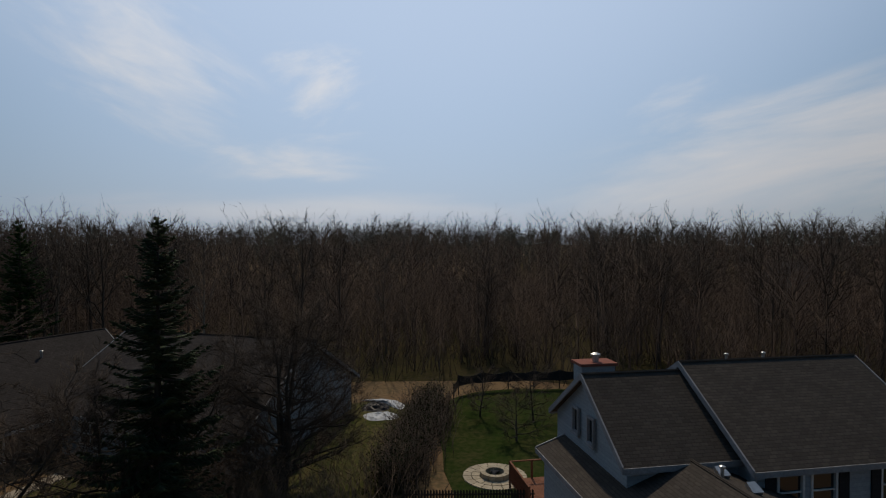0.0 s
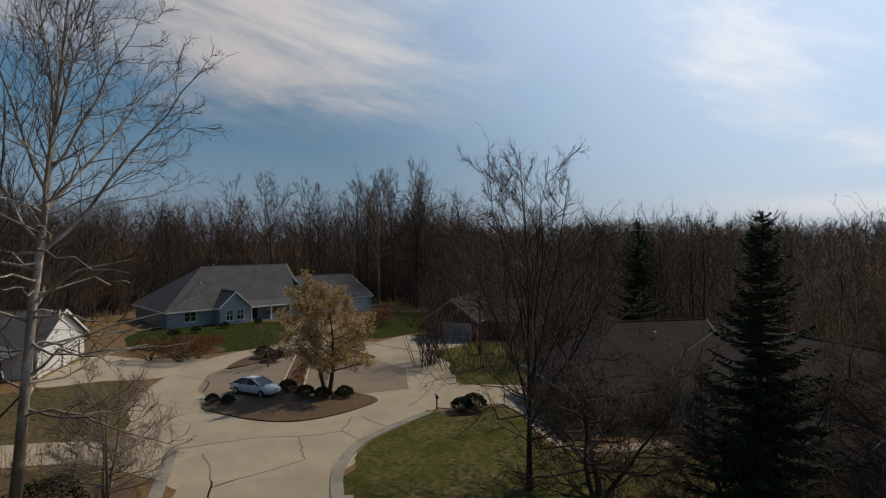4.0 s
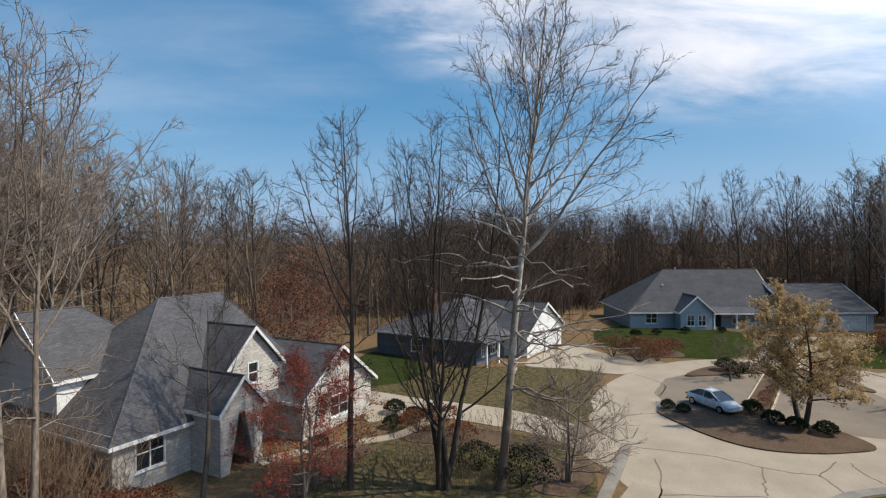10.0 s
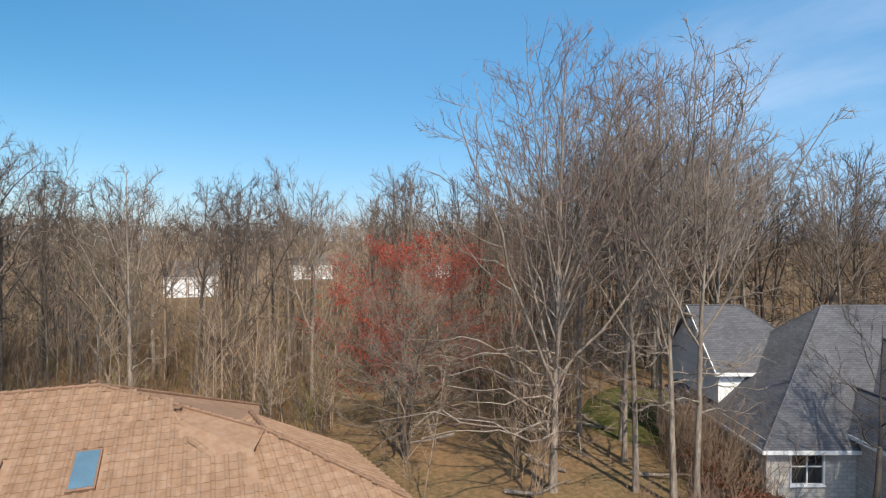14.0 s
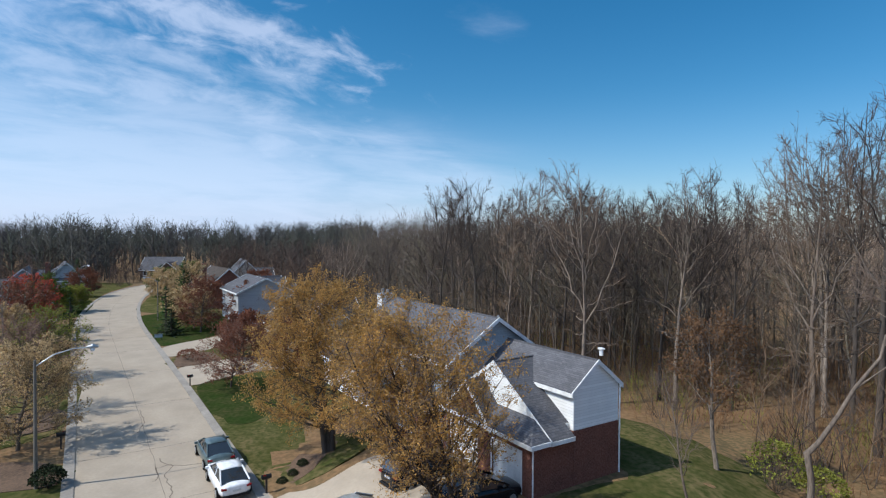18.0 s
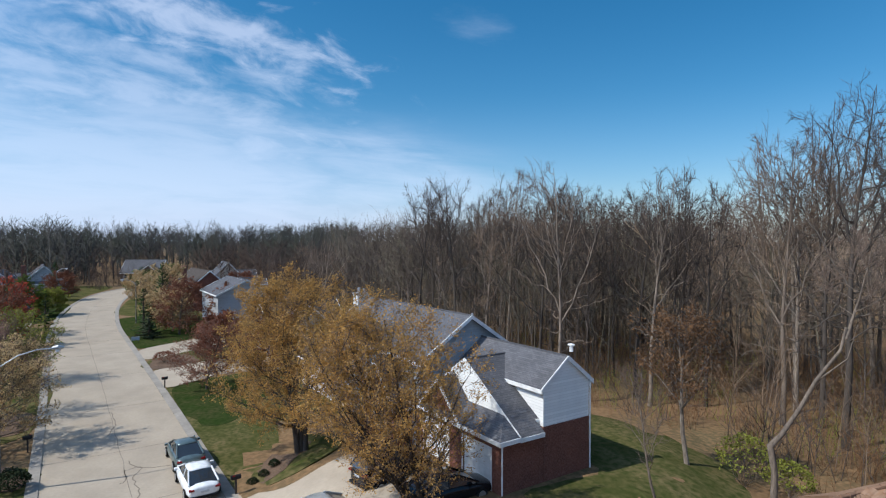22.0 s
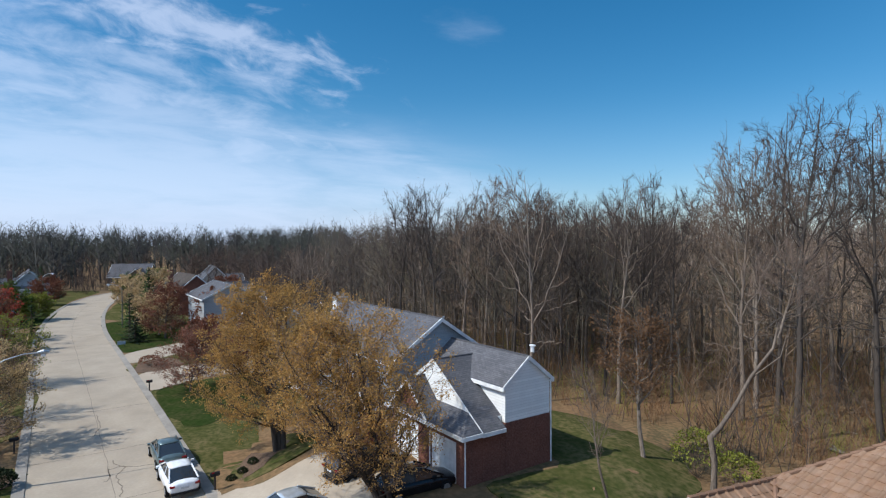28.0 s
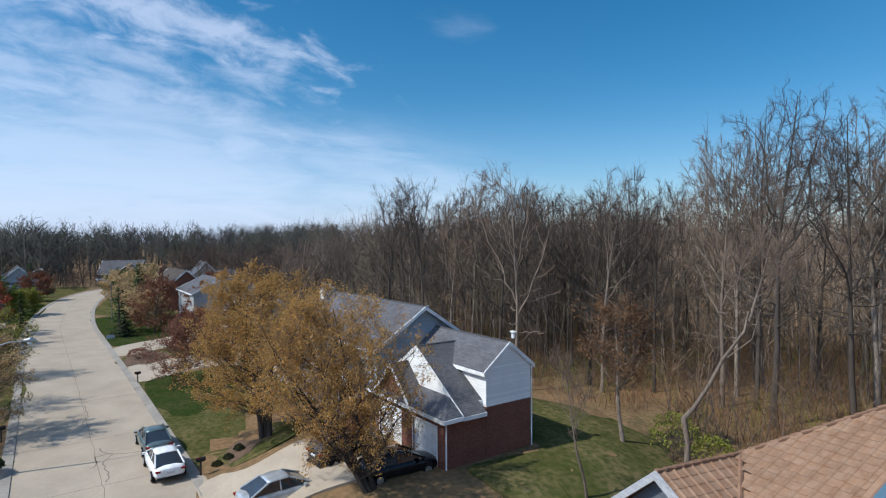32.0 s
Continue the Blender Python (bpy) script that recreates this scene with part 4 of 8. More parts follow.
def brick_house():
    h = thing("house", frame_of(25.0, -11.0, 1.42, 0.293, -0.956) @ Matrix.Diagonal((0.81, 1, 1, 1)), "two-storey brick and pale-sided house with grey shingle roofs", "house")
    G, W = M["shingle_grey"], M["trim"]
    # garage front under a sloping skirt roof
    _, f = wall(h, (0, 8.2), (0, 0.2), 0, 2.95, M["brick"], [(1.0, 3.6, 0.0, 2.2), (5.0, 7.4, 0.0, 2.2)])
    garage_door(h, f, 1.0, 3.6, 0.02, 2.2)
    garage_door(h, f, 5.0, 7.4, 0.02, 2.2)
    wall(h, (0, 0), (3.6, 0), 0, 2.95, M["brick"])
    wall(h, (1.3, 8.9), (1.3, 0.0), 2.95, 2.96, M["siding_white"], gable=(4.45, 5.85))
    wall(h, (0.0, 7.4), (0.0, 3.4), 2.96, 2.97, M["brick"], gable=(2.0, 4.75))
    bm = B()
    slab(bm, [(-0.4, 8.5, 2.9), (-0.4, -0.35, 2.9), (1.25, 0.95, 3.72), (1.25, 8.5, 3.72)], 0.14)
    slab(bm, [(-0.4, -0.35, 2.9), (1.25, -0.35, 2.9), (1.25, 0.95, 3.72)], 0.14)
    skirt = part("roof", bm, G, h)
    bm = B()
    fascia(bm, (-0.4, 8.5, 2.88), (-0.4, -0.37, 2.88)); fascia(bm, (-0.4, -0.37, 2.88), (1.2, -0.37, 2.9))
    part("fascia", bm, W, skirt)
    gable_roof(h, 1.62, 2.9, 0, 8.9, 3.12, 6.05, G, W, "x", 0.37, rake1=False)
    gable_roof(h, 3.38, 4.9, 0.45, 8.45, 3.416, 6.05, G, W, "x", 0.1, rake0=False, rake1=False)
    gable_roof(h, -0.05, 1.3, 3.4, 7.4, 3.05, 4.95, G, W, "x", 0.3, rake1=False)
    # two-storey side block, brick below and siding above
    wall(h, (3.62, 0), (7.9, 0), 0, 3.0, M["brick"])
    wall(h, (7.9, 0.2), (7.9, 7.5), 0, 3.0, M["brick"])
    _, side = wall(h, (3.6, 0.02), (7.9, 0.02), 3.0, 5.2, M["siding_white"], gable=(2.1, 6.4))
    wall(h, (7.9, 0.22), (7.9, 7.5), 3.0, 5.2, M["siding_white"])
    wall(h, (3.6, 7.5), (3.6, 0.22), 3.0, 5.2, M["siding_white"])
    gable_roof(h, 3.6, 7.9, 0.2, 7.6, 5.2, 6.55, G, W, "y", 0.3)
    bm = B()
    tube(bm, [(7.93, -0.06, 0.1), (7.93, -0.06, 5.2)], 0.05, 6)
    part("downspout", bm, W, h)
    bm = B()
    tube(bm, [(0.05, -0.06, 0.1), (0.05, -0.06, 2.8)], 0.05, 6)
    part("downspout", bm, W, h)
    # main block
    block(h, 0.0, 9.0, 7.6, 22.0, 0, 5.6, 8.0, M["siding_blue"], G, W, "y")
    vent_pipe(h, 6.6, 9.5, 7.0, h=0.7)
    vent_pipe(h, 6.4, 0.2, 6.9, M["trim"], 0.12, 0.15)
    # second front gable
    b = block(h, -1.6, 2.6, 8.6, 12.8, 0, 3.0, 5.2, M["brick"], G, W, "x", left=[(1.0, 2.8, 0.9, 2.3)], over=0.4)
    window(h, b["left"], 1.0, 2.8, 0.9, 2.3, bars=(1, 1))
    # chimney at the far end
    bm = B()
    box(bm, 3.2, 4.6, 22.02, 22.9, 0, 8.2)
    ch = part("chimney", bm, M["siding_white"], h)
    bm = B()
    box(bm, 3.1, 4.7, 21.9, 23.0, 8.2, 8.3)
    tube(bm, [(3.6, 22.5, 8.3), (3.6, 22.5, 8.75)], 0.15, 8); tube(bm, [(4.2, 22.5, 8.3), (4.2, 22.5, 8.65)], 0.15, 8)
    part("cap", bm, M["metal"], ch)
    return h


def chimney_house():
    h = thing("house", frame_of(6.6, 19.9, 0.0, 0.985, 0.174), "blue-grey sided house with brown shingle roofs and a chimney", "house")
    R, W, S = M["shingle_brown"], M["trim_grey"], M["siding_blue"]
    a = block(h, 0, 4.5, 0, 6.6, 0, 5.75, 8.05, S, R, W, "x", over=0.3)
    proud = a["left"]
    for s in (1.9, 3.4):
        window(h, lambda s_, d, z: proud(s_, d - 0.12, z), s, s + 0.5, 5.35, 6.35, M["trim_grey"], (0, 0))
    b = block(h, 4.5, 12.6, -0.9, 7.5, 0, 5.7, 8.4, S, R, W, "x", front=[(0.9, 1.9, 3.75, 5.2), (2.3, 3.3, 3.75, 5.2), (5.3, 6.3, 3.75, 5.2)], over=0.35)
    for s, sh in ((0.9, False), (2.3, False), (5.3, True)):
        window(h, b["front"], s, s + 1.0, 3.75, 5.2, bars=(0, 1), shutters=sh)
    bm = B()
    bf = b["front"]
    for s0 in (0.35, 3.4):
        part("shutter", shutter_mesh(bf, s0, s0 + 0.42, 3.7, 5.25), M["shutter"], h)
    c = block(h, -1.1, 6.0, -8.0, 5.4, 0, 4.3, 5.6, S, R, W, "y", hip0=4.0, over=0.3)
    for x, y, z in ((3.35, -2.2, 5.26), (4.25, -3.1, 4.93), (2.9, -1.2, 5.43)):
        roof_vent(h, x, y, z)
    vent_pipe(h, 2.7, -1.5, 5.4)
    bm = B()
    box(bm, 1.3, 3.0, 6.75, 7.75, 0, 7.55)
    ch = part("chimney", bm, S, h)
    bm = B()
    box(bm, 1.2, 3.1, 6.65, 7.85, 7.55, 7.68)
    part("cap", bm, M["chimney_red"], ch)
    bm = B()
    tube(bm, [(2.2, 7.2, 7.6), (2.2, 7.2, 7.98)], 0.16, 10)
    tube(bm, [(2.2, 7.2, 7.95), (2.2, 7.2, 8.05), (2.2, 7.2, 8.12)], [0.24, 0.24, 0.08], 10)
    part("flue", bm, M["metal"], ch)
    for x in (7.2, 9.1):
        vent_pipe(h, x, 4.3, 8.0, h=0.4)
    return h


def dark_roof_house():
    h = thing("house", frame_of(-25.8, 35.9, 0.0, 0.958, -0.285), "low house with a long dark brown roof and a sided gable", "house")
    R, W = M["shingle_dark"], M["trim_grey"]
    a = block(h, 0, 15, 0, 14, 0, 3.0, 6.8, M["siding_blue"], R, W, "x", front=[(3, 4.6, 0.8, 2.2), (9, 10.6, 0.8, 2.2)], over=0.5)
    for s in (3, 9):
        window(h, a["front"], s, s + 1.6, 0.8, 2.2)
    vent_pipe(h, 9.5, 9.5, 5.7, h=0.6)
    vent_pipe(h, 4.0, 5.6, 5.9, M["metal"], 0.12, 0.25)
    wing = thing("house_wing", frame_of(-27.0, 29.0, 0.0, 0.38, 0.92), "low house wing with a dark brown hipped roof", "house")
    b = block(wing, 0, 13, 0, 10, 0, 3.0, 6.8, M["brick_brown"], R, W, "x", hip0=4.5, front=[(2, 3.6, 0.8, 2.2), (7, 9, 0.8, 2.2)], over=0.6)
    for s, e in ((2, 3.6), (7, 9)):
        window(wing, b["front"], s, e, 0.8, 2.2)
    vent_pipe(wing, 8.0, 3.6, 5.6, h=0.5)
    return h


def brick_garage_house():
    h = thing("house", frame_of(-64.0, 39.5, 0.0, 0.81, 0.59), "low brown brick house with a garage gable", "house")
    a = block(h, 0, 7, 0, 12, 0, 2.9, 5.4, M["brick_brown"], M["shingle_dark"], M["trim_grey"], "y", front=[(2.4, 6.2, 0, 2.2)])
    garage_door(h, a["front"], 2.4, 6.2, 0.02, 2.2, M["siding_grey"])
    block(h, 7, 20, 3, 12, 0, 2.8, 5.2, M["brick_brown"], M["shingle_dark"], M["trim_grey"], "x")
    return h


def porch_house():
    h = thing("house", frame_of(-91.5, 11.2, 0.0, -0.19, 0.98), "blue-grey ranch house with a wide grey roof and a porch", "house")
    R, W, S = M["shingle_grey"], M["trim"], M["siding_blue"]
    a = block(h, 0, 23, 0, 15, 0, 3.0, 8.8, S, R, W, "x", hip0=8.0, front=[(2.5, 4.2, 0.8, 2.3), (13.2, 14.2, 0.1, 2.2), (16, 18, 0.7, 2.3)], over=0.6)
    window(h, a["front"], 2.5, 4.2, 0.8, 2.3)
    window(h, a["front"], 16, 18, 0.7, 2.3)
    af = a["front"]
    bm = B()
    box(bm, 13.2, 14.2, 0.08, 0.13, 0.1, 2.2)
    part("front_door", bm, M["shutter"], h)
    b = block(h, 7.0, 11.8, -2.2, 5, 0, 3.0, 5.2, S, R, W, "y", front=[(1.0, 2.1, 0.7, 2.3), (2.7, 3.8, 0.7, 2.3)])
    for s in (1.0, 2.7):
        window(h, b["front"], s, s + 1.1, 0.7, 2.3)
    bm = B()
    slab(bm, [(11.9, -2.2, 2.55), (23.4, -2.2, 2.55), (23.4, 0.0, 3.3), (11.9, 0.0, 3.3)], 0.14)
    porch = part("porch_roof", bm, R, h)
    bm = B()
    fascia(bm, (11.9, -2.2, 2.55), (23.4, -2.2, 2.55))
    part("fascia", bm, W, porch)
    for x in (12.2, 15.6, 19.2, 23.0):
        bm = B()
        box(bm, x - 0.1, x + 0.1, -2.1, -1.9, 0.2, 2.5)
        box(bm, x - 0.16, x + 0.16, -2.16, -1.84, 0.2, 0.5); box(bm, x - 0.16, x + 0.16, -2.16, -1.84, 2.3, 2.45)
        part("porch_post", bm, W, h)
    bm = B()
    for z in (0.4, 1.1):
        box(bm, 15.7, 22.9, -2.04, -1.96, z, z + 0.07)
    for k in range(48):
        x = 15.8 + k * 0.15
        box(bm, x, x + 0.03, -2.02, -1.98, 0.47, 1.1)
    part("porch_railing", bm, W, h)
    bm = B()
    box(bm, 11.9, 23.4, -2.3, -0.01, 0.0, 0.2)
    part("porch_floor", bm, M["concrete"], h)
    c = block(h, 23.5, 35.5, -3, 12, 0, 3.0, 6.6, S, R, W, "x", front=[(1.2, 6.0, 0, 2.2), (7.0, 11.0, 0, 2.2)])
    garage_door(h, c["front"], 1.2, 6.0, 0.02, 2.2)
    garage_door(h, c["front"], 7.0, 11.0, 0.02, 2.2)
    vent_pipe(h, 6.6, 4.2, 6.1, M["trim"], 0.12, 0.3)
    vent_pipe(h, 10.0, 7.5, 8.75, M["metal"], 0.1, 0.3)
    return h


def white_garage_house():
    h = thing("house", frame_of(-60.5, -8.5, 0.0, -0.93, 0.36), "slate-sided house with a hipped grey roof and white garage", "house")
    R, W = M["shingle_grey"], M["trim"]
    a = block(h, 0, 15, 0, 14, 0, 3.0, 6.4, M["siding_slate"], R, W, "x", hip0=6.5, hip1=5, front=[(1.2, 2.0, 0.8, 2.2), (3.2, 4.4, 0.8, 2.2)], left=[(5, 6.6, 0.8, 2.2)])
    window(h, a["front"], 1.2, 2.0, 0.8, 2.2)
    window(h, a["front"], 3.2, 4.4, 0.8, 2.2, shutters=True)
    window(h, a["left"], 5, 6.6, 0.8, 2.2)
    b = block(h, 6.7, 17.5, -3.0, 8, 0, 3.0, 6.0, M["siding_white"], R, W, "y", front=[(0.9, 5.4, 0, 2.2), (6.4, 9.6, 0, 2.2)], over=0.4)
    garage_door(h, b["front"], 0.9, 5.4, 0.02, 2.2)
    garage_door(h, b["front"], 6.4, 9.6, 0.02, 2.2)
    for x in (-0.2, 2.6):
        bm = B()
        box(bm, x, x + 0.22, -1.4, -1.18, 0, 2.6)
        part("porch_post", bm, W, h)
    bm = B()
    slab(bm, [(-0.6, -1.7, 2.6), (6.6, -1.7, 2.6), (6.6, 0, 3.3), (-0.6, 0, 3.3)], 0.13)
    part("porch_roof", bm, R, h)
    bm = B()
    box(bm, 3.6, 4.4, 8.0, 8.8, 5.0, 7.4)
    part("chimney", bm, M["brick"], h)
    return h


def stone_house():
    h = thing("house", frame_of(-25.2, -22.6, 0.0, -0.96, 0.28), "pale stone house with steep grey roofs and an arched porch", "house")
    R, W, S = M["shingle_grey"], M["trim"], M["stone"]
    a = block(h, 0, 15.4, 0, 12, 0, 3.45, 9.8, S, R, W, "x", hip0=6.9, hip1=3.3, front=[(1.3, 3.0, 1.1, 2.95)], over=0.4)
    window(h, a["front"], 1.3, 3.0, 1.1, 2.95, bars=(1, 1))
    # back-left wing in white siding
    block(h, 0.3, 7.4, 5.75, 13.4, 0, 6.0, 9.4, M["siding_white"], R, W, "x", hip1=3.6, over=0.35)
    # upper gable with a narrow window
    d = block(h, 7.2, 11.8, -0.12, 6.0, 3.3, 5.6, 8.0, S, R, W, "y", front=[(1.9, 2.7, 4.2, 5.56)], over=0.35)
    window(h, d["front"], 1.9, 2.7, 4.2, 5.54, bars=(0, 1))
    # arched porch
    bm = B()
    w, ow, hs, top = 3.2, 0.95, 2.5, 3.9
    arc = [(1.6 + ow * math.cos(t), hs + ow * math.sin(t)) for t in [math.pi * k / 14 for k in range(15)]]
    outline = [(0, 0), (1.6 - ow, 0), *arc[::-1], (1.6 + ow, 0), (w, 0), (w, top), (w / 2, 5.5), (0, top)]
    front = [bm.verts.new((4.7 + x, -2.6, z)) for x, z in outline]
    rear = [bm.verts.new((4.7 + x, -2.2, z)) for x, z in outline]
    bm.faces.new(front); bm.faces.new(rear[::-1])
    for i in range(len(outline)):
        j = (i + 1) % len(outline)
        bm.faces.new((front[j], front[i], rear[i], rear[j]))
    bmesh.ops.triangulate(bm, faces=[f for f in bm.faces if len(f.verts) > 6])
    part("porch_arch", bm, S, h)
    wall(h, (4.7, -0.05), (4.7, -2.2), 0, 3.9, S, thick=0.3)
    wall(h, (7.9, -2.2), (7.9, -0.05), 0, 3.9, S, thick=0.3)
    gable_roof(h, 4.7, 7.9, -2.6, 3.0, 3.95, 5.65, R, W, "y", 0.25)
    bm = B()
    box(bm, 5.7, 6.9, -0.09, -0.012, 0.1, 2.3)
    part("front_door", bm, M["shutter"], h)
    # garage wing
    g = block(h, 11.4, 19.4, -2.7, 8, 0, 3.0, 6.0, S, R, W, "y", front=[(3.0, 5.0, 0.8, 2.3)], over=0.4)
    window(h, g["front"], 3.0, 5.0, 0.8, 2.3, bars=(1, 1))
    bm = B()
    slab(bm, [(8.2, -1.2, 2.7), (11.4, -1.2, 2.7), (11.4, -0.05, 3.3), (8.2, -0.05, 3.3)], 0.13)
    part("porch_roof", bm, R, h)
    return h


def far_house(x, y, turn, w, d, ze, zr, wallm, roofm, label, wings=1, dormers=0, chimney=None):
    h = thing("house", pose(x, y, 0, 0, 0, turn), label, "house", "houses along the street")
    n = max(2, int(w // 3.2))
    op = []
    for lvl in range(1 if ze < 4 else 2):
        for k in range(n):
            s = w * (k + 0.5) / n - 0.55
            op.append((s, s + 1.1, 0.8 + 2.7 * lvl, 2.2 + 2.7 * lvl))
    a = block(h, -w / 2, w / 2, -d / 2, d / 2, 0, ze, zr, wallm, roofm, M["trim"], "x", front=op)
    for o in op:
        window(h, a["front"], *o, bars=(0, 1))
    if wings:
        g = block(h, w / 2 - 6.0, w / 2 + 0.6, -d / 2 - 3.5, d / 2 - 2, 0, min(ze, 3.0), min(zr, 5.6), wallm, roofm, M["trim"], "y", front=[(1.0, 5.4, 0, 2.2)])
        garage_door(h, g["front"], 1.0, 5.4, 0.02, 2.2)
    for k in range(dormers):
        x0 = -w / 2 + 2.0 + k * 2.6
        b = block(h, x0, x0 + 1.5, -d / 2 + 0.5, 0.0, ze - 0.1, ze + 1.4, ze + 2.2, M["siding_white"], roofm, M["trim"], "y", front=[(0.4, 1.1, ze + 0.2, ze + 1.25)], over=0.12)
        window(h, b["front"], 0.4, 1.1, ze + 0.2, ze + 1.25, bars=(0, 1))
    if chimney:
        bm = B()
        box(bm, chimney[0] - 0.6, chimney[0] + 0.6, d / 2 - 1.4, d / 2 - 0.5, ze, zr + 1.1)
        part("chimney", bm, chimney[1], h)
    return h


brick_house(); chimney_house(); dark_roof_house(); brick_garage_house(); porch_house(); white_garage_house(); stone_house()
FAR = [
    (104.5, 6.2, 17, 13, 9, 5.4, 7.6, "siding_grey", "shingle_grey", "two-storey grey house with white dormer windows", 1, 2, None),
    (52, -9.5, 17, 13, 10, 3.0, 6.2, "siding_white", "shingle_grey", "pale house half hidden behind budding trees", 1, 0, None),
    (78, -2, 17, 12, 9, 3.0, 6.4, "siding_tan", "shingle_brown", "low tan house behind the street trees", 1, 0, None),
    (129, 15, 20, 15, 11, 3.2, 8.0, "brick", "shingle_brown", "low house with a broad brown roof and chimney", 1, 0, (-6, "brick")),
    (168, 13, 10, 14, 10, 3.2, 8.2, "siding_tan", "shingle_grey", "house with a pale grey roof at the street's end", 1, 0, None),
    (222, 44, 262, 13, 10, 3.0, 7.2, "brick_brown", "shingle_grey", "brick house facing down the street's bend", 1, 0, None),
    (176, 60, 200, 15, 10, 3.0, 7.4, "siding_grey", "shingle_grey", "grey house beyond a round tree", 1, 0, None),
    (139, 55, 197, 14, 10, 3.2, 7.8, "siding_blue", "shingle_grey", "blue-grey house across the street", 1, 0, (4, "brick")),
    (105, 52, 197, 14, 10, 3.0, 7.0, "brick", "shingle_dark", "dark brick house across the street", 1, 0, (-4, "brick")),
    (72, 41, 197, 14, 10, 3.0, 6.5, "siding_tan", "shingle_brown", "tan house across the street behind trees", 1, 0, None),
]
for x, y, turn, w, d, ze, zr, wm, rm, label, wings, dorm, chim in FAR:
    far_house(x, y, turn, w, d, ze, zr, M[wm], M[rm], label, wings, dorm, (chim[0], M[chim[1]]) if chim else None)
for x, y, z, turn, w in ((-215, -92, 0, 60, 14), (-190, -60, 0, 40, 12), (-230, -45, 0, 50, 14), (-60, -190, 0, 10, 15), (-12, -205, 0, 0, 14), (20, -150, 0, 5, 12), (150, 172, 0, 150, 18), (95, 150, 0, 140, 12)):
    far_house(x, y, turn, w, 9, 5.2, 8.6, M["siding_white"], M["shingle_grey"], "pale house far off among the trees", 0, 0, None)

# ---- tiled house, nearest to the camera ----


def tiled_roof_house():
    h = thing("house", pose(0, 0, 0), "house with orange clay tile roofs and two skylights", "house")
    ra, rb = Vector((10.65, -24.5, 8.0)), Vector((6.3, -25.0, 8.0))
    S = 0.46
    # main front plane: normal tilted toward the street
    ex = (ra - rb).normalized()
    ey = Vector((-ex.y, ex.x, 0))

    def main(a, s):
        """a metres along the ridge from rb, s metres out from it."""
        p = rb + ex * a + ey * s
        return Vector((p.x, p.y, 8.0 - S * s))

    L = (ra - rb).length
    D = 10.6
    wj, wt = Vector((13.4, -19.2, 5.6)), Vector((13.05, -15.0, 5.6))
    low_v = Vector((9.9, -15.5, 3.84))
    # the right-hand hip comes down in two steps to the end of the side wing
    h1, h2, h3, h4 = main(-1.49, 2.28), main(-2.87, 2.28), main(-4.02, 4.24), main(-5.58, 4.24)
    apex, fold = Vector((-0.1, -22.9, 6.3)), Vector((3.2, -24.0, 7.2))
    planes = {
        "front": [main(-6.0, D), low_v, wj, ra, rb, h1, h2, h3, h4],
        "rear": [Vector((15.5, -33, 4.0)), Vector((0.5, -34.5, 4.0)), rb, ra],
        "right": [Vector((0.5, -34.5, 4.0)), Vector((0.2, -25.8, 4.5)), apex, rb],
        "upper_step": [rb, h1, h2, fold],
        "lower_step": [fold, h2, h3, h4, apex],
        "left": [Vector((18.0, -22.0, 3.15)), Vector((15.5, -33, 4.0)), ra, wj],
    }
    made = {}
    for key, p in planes.items():
        bm = B()
        slab(bm, p, 0.16)
        made[key] = part("roof", bm, M["tile"], h)
    roof = made["front"]
    # street-side wing: ridge toward the street, gable end with grey trim
    wx = (wt - wj).normalized()
    wy = Vector((wx.y, -wx.x, 0))
    half = 3.45
    wing = []
    for sgn in (1, -1):
        bm = B()
        o = wy * half * sgn
        fall = Vector((0, 0, half * (0.515 if o.x < 0 else 0.85)))
        pl = [wt, wj, low_v if o.x < 0 else wj + o - fall, wt + o - fall]
        if sgn < 0:
            pl = pl[::-1]
        if (pl[1] - pl[0]).cross(pl[2] - pl[0]).z < 0:
            pl = pl[::-1]
        wing.append(pl)
        slab(bm, pl, 0.16)
        roof2 = part("roof", bm, M["tile"], h)
    bm = B()
    for sgn in (1, -1):
        fascia(bm, wt + wx * 0.06 + Vector((0, 0, 0.05)), wt + wx * 0.06 + wy * (half + 0.1) * sgn - Vector((0, 0, half * (0.515 if (wy * sgn).x < 0 else 0.85) + 0.02)), 0.32, 0.05)
    part("fascia", bm, M["siding_grey"], roof2)
    # right wing
    c0, c1 = Vector((0.6, -25.5, 6.3)), apex
    cx = (c1 - c0).normalized()
    cy = Vector((cx.y, -cx.x, 0))
    hw = 4.6
    low = Vector((0, 0, 2.3))
    a, b = c1 + cx * hw - low + cy * hw, c1 + cx * hw - low - cy * hw
    p, q = c0 + cy * hw - low, c0 - cy * hw - low
    for pl in ([a, b, c1], [c1, c0, p, a], [c0, c1, b, q]):
        if (pl[1] - pl[0]).cross(pl[2] - pl[0]).z < 0:
            pl = pl[::-1]
        bm = B()
        slab(bm, pl, 0.16)
        roof3 = part("roof", bm, M["tile"], h)
    # ridge and hip tiles
    bm = B()
    for u, v in ((ra, rb), (ra, wj), (rb, fold), (fold, apex), (ra, Vector((15.5, -33, 4.0))), (rb, Vector((0.5, -34.5, 4.0))), (wj, wt), (c0, c1), (c1, a), (c1, b)):
        n = max(2, int((v - u).length / 0.4))
        for k in range(n):
            e, f = u.lerp(v, k / n), u.lerp(v, (k + 1.06) / n)
            tube(bm, [e + Vector((0, 0, 0.03)), f + Vector((0, 0, 0.05))], [0.075, 0.095], 7)
    part("ridge_tiles", bm, M["tile_edge"], roof)
    # valley between the main plane and the wing
    bm = B()
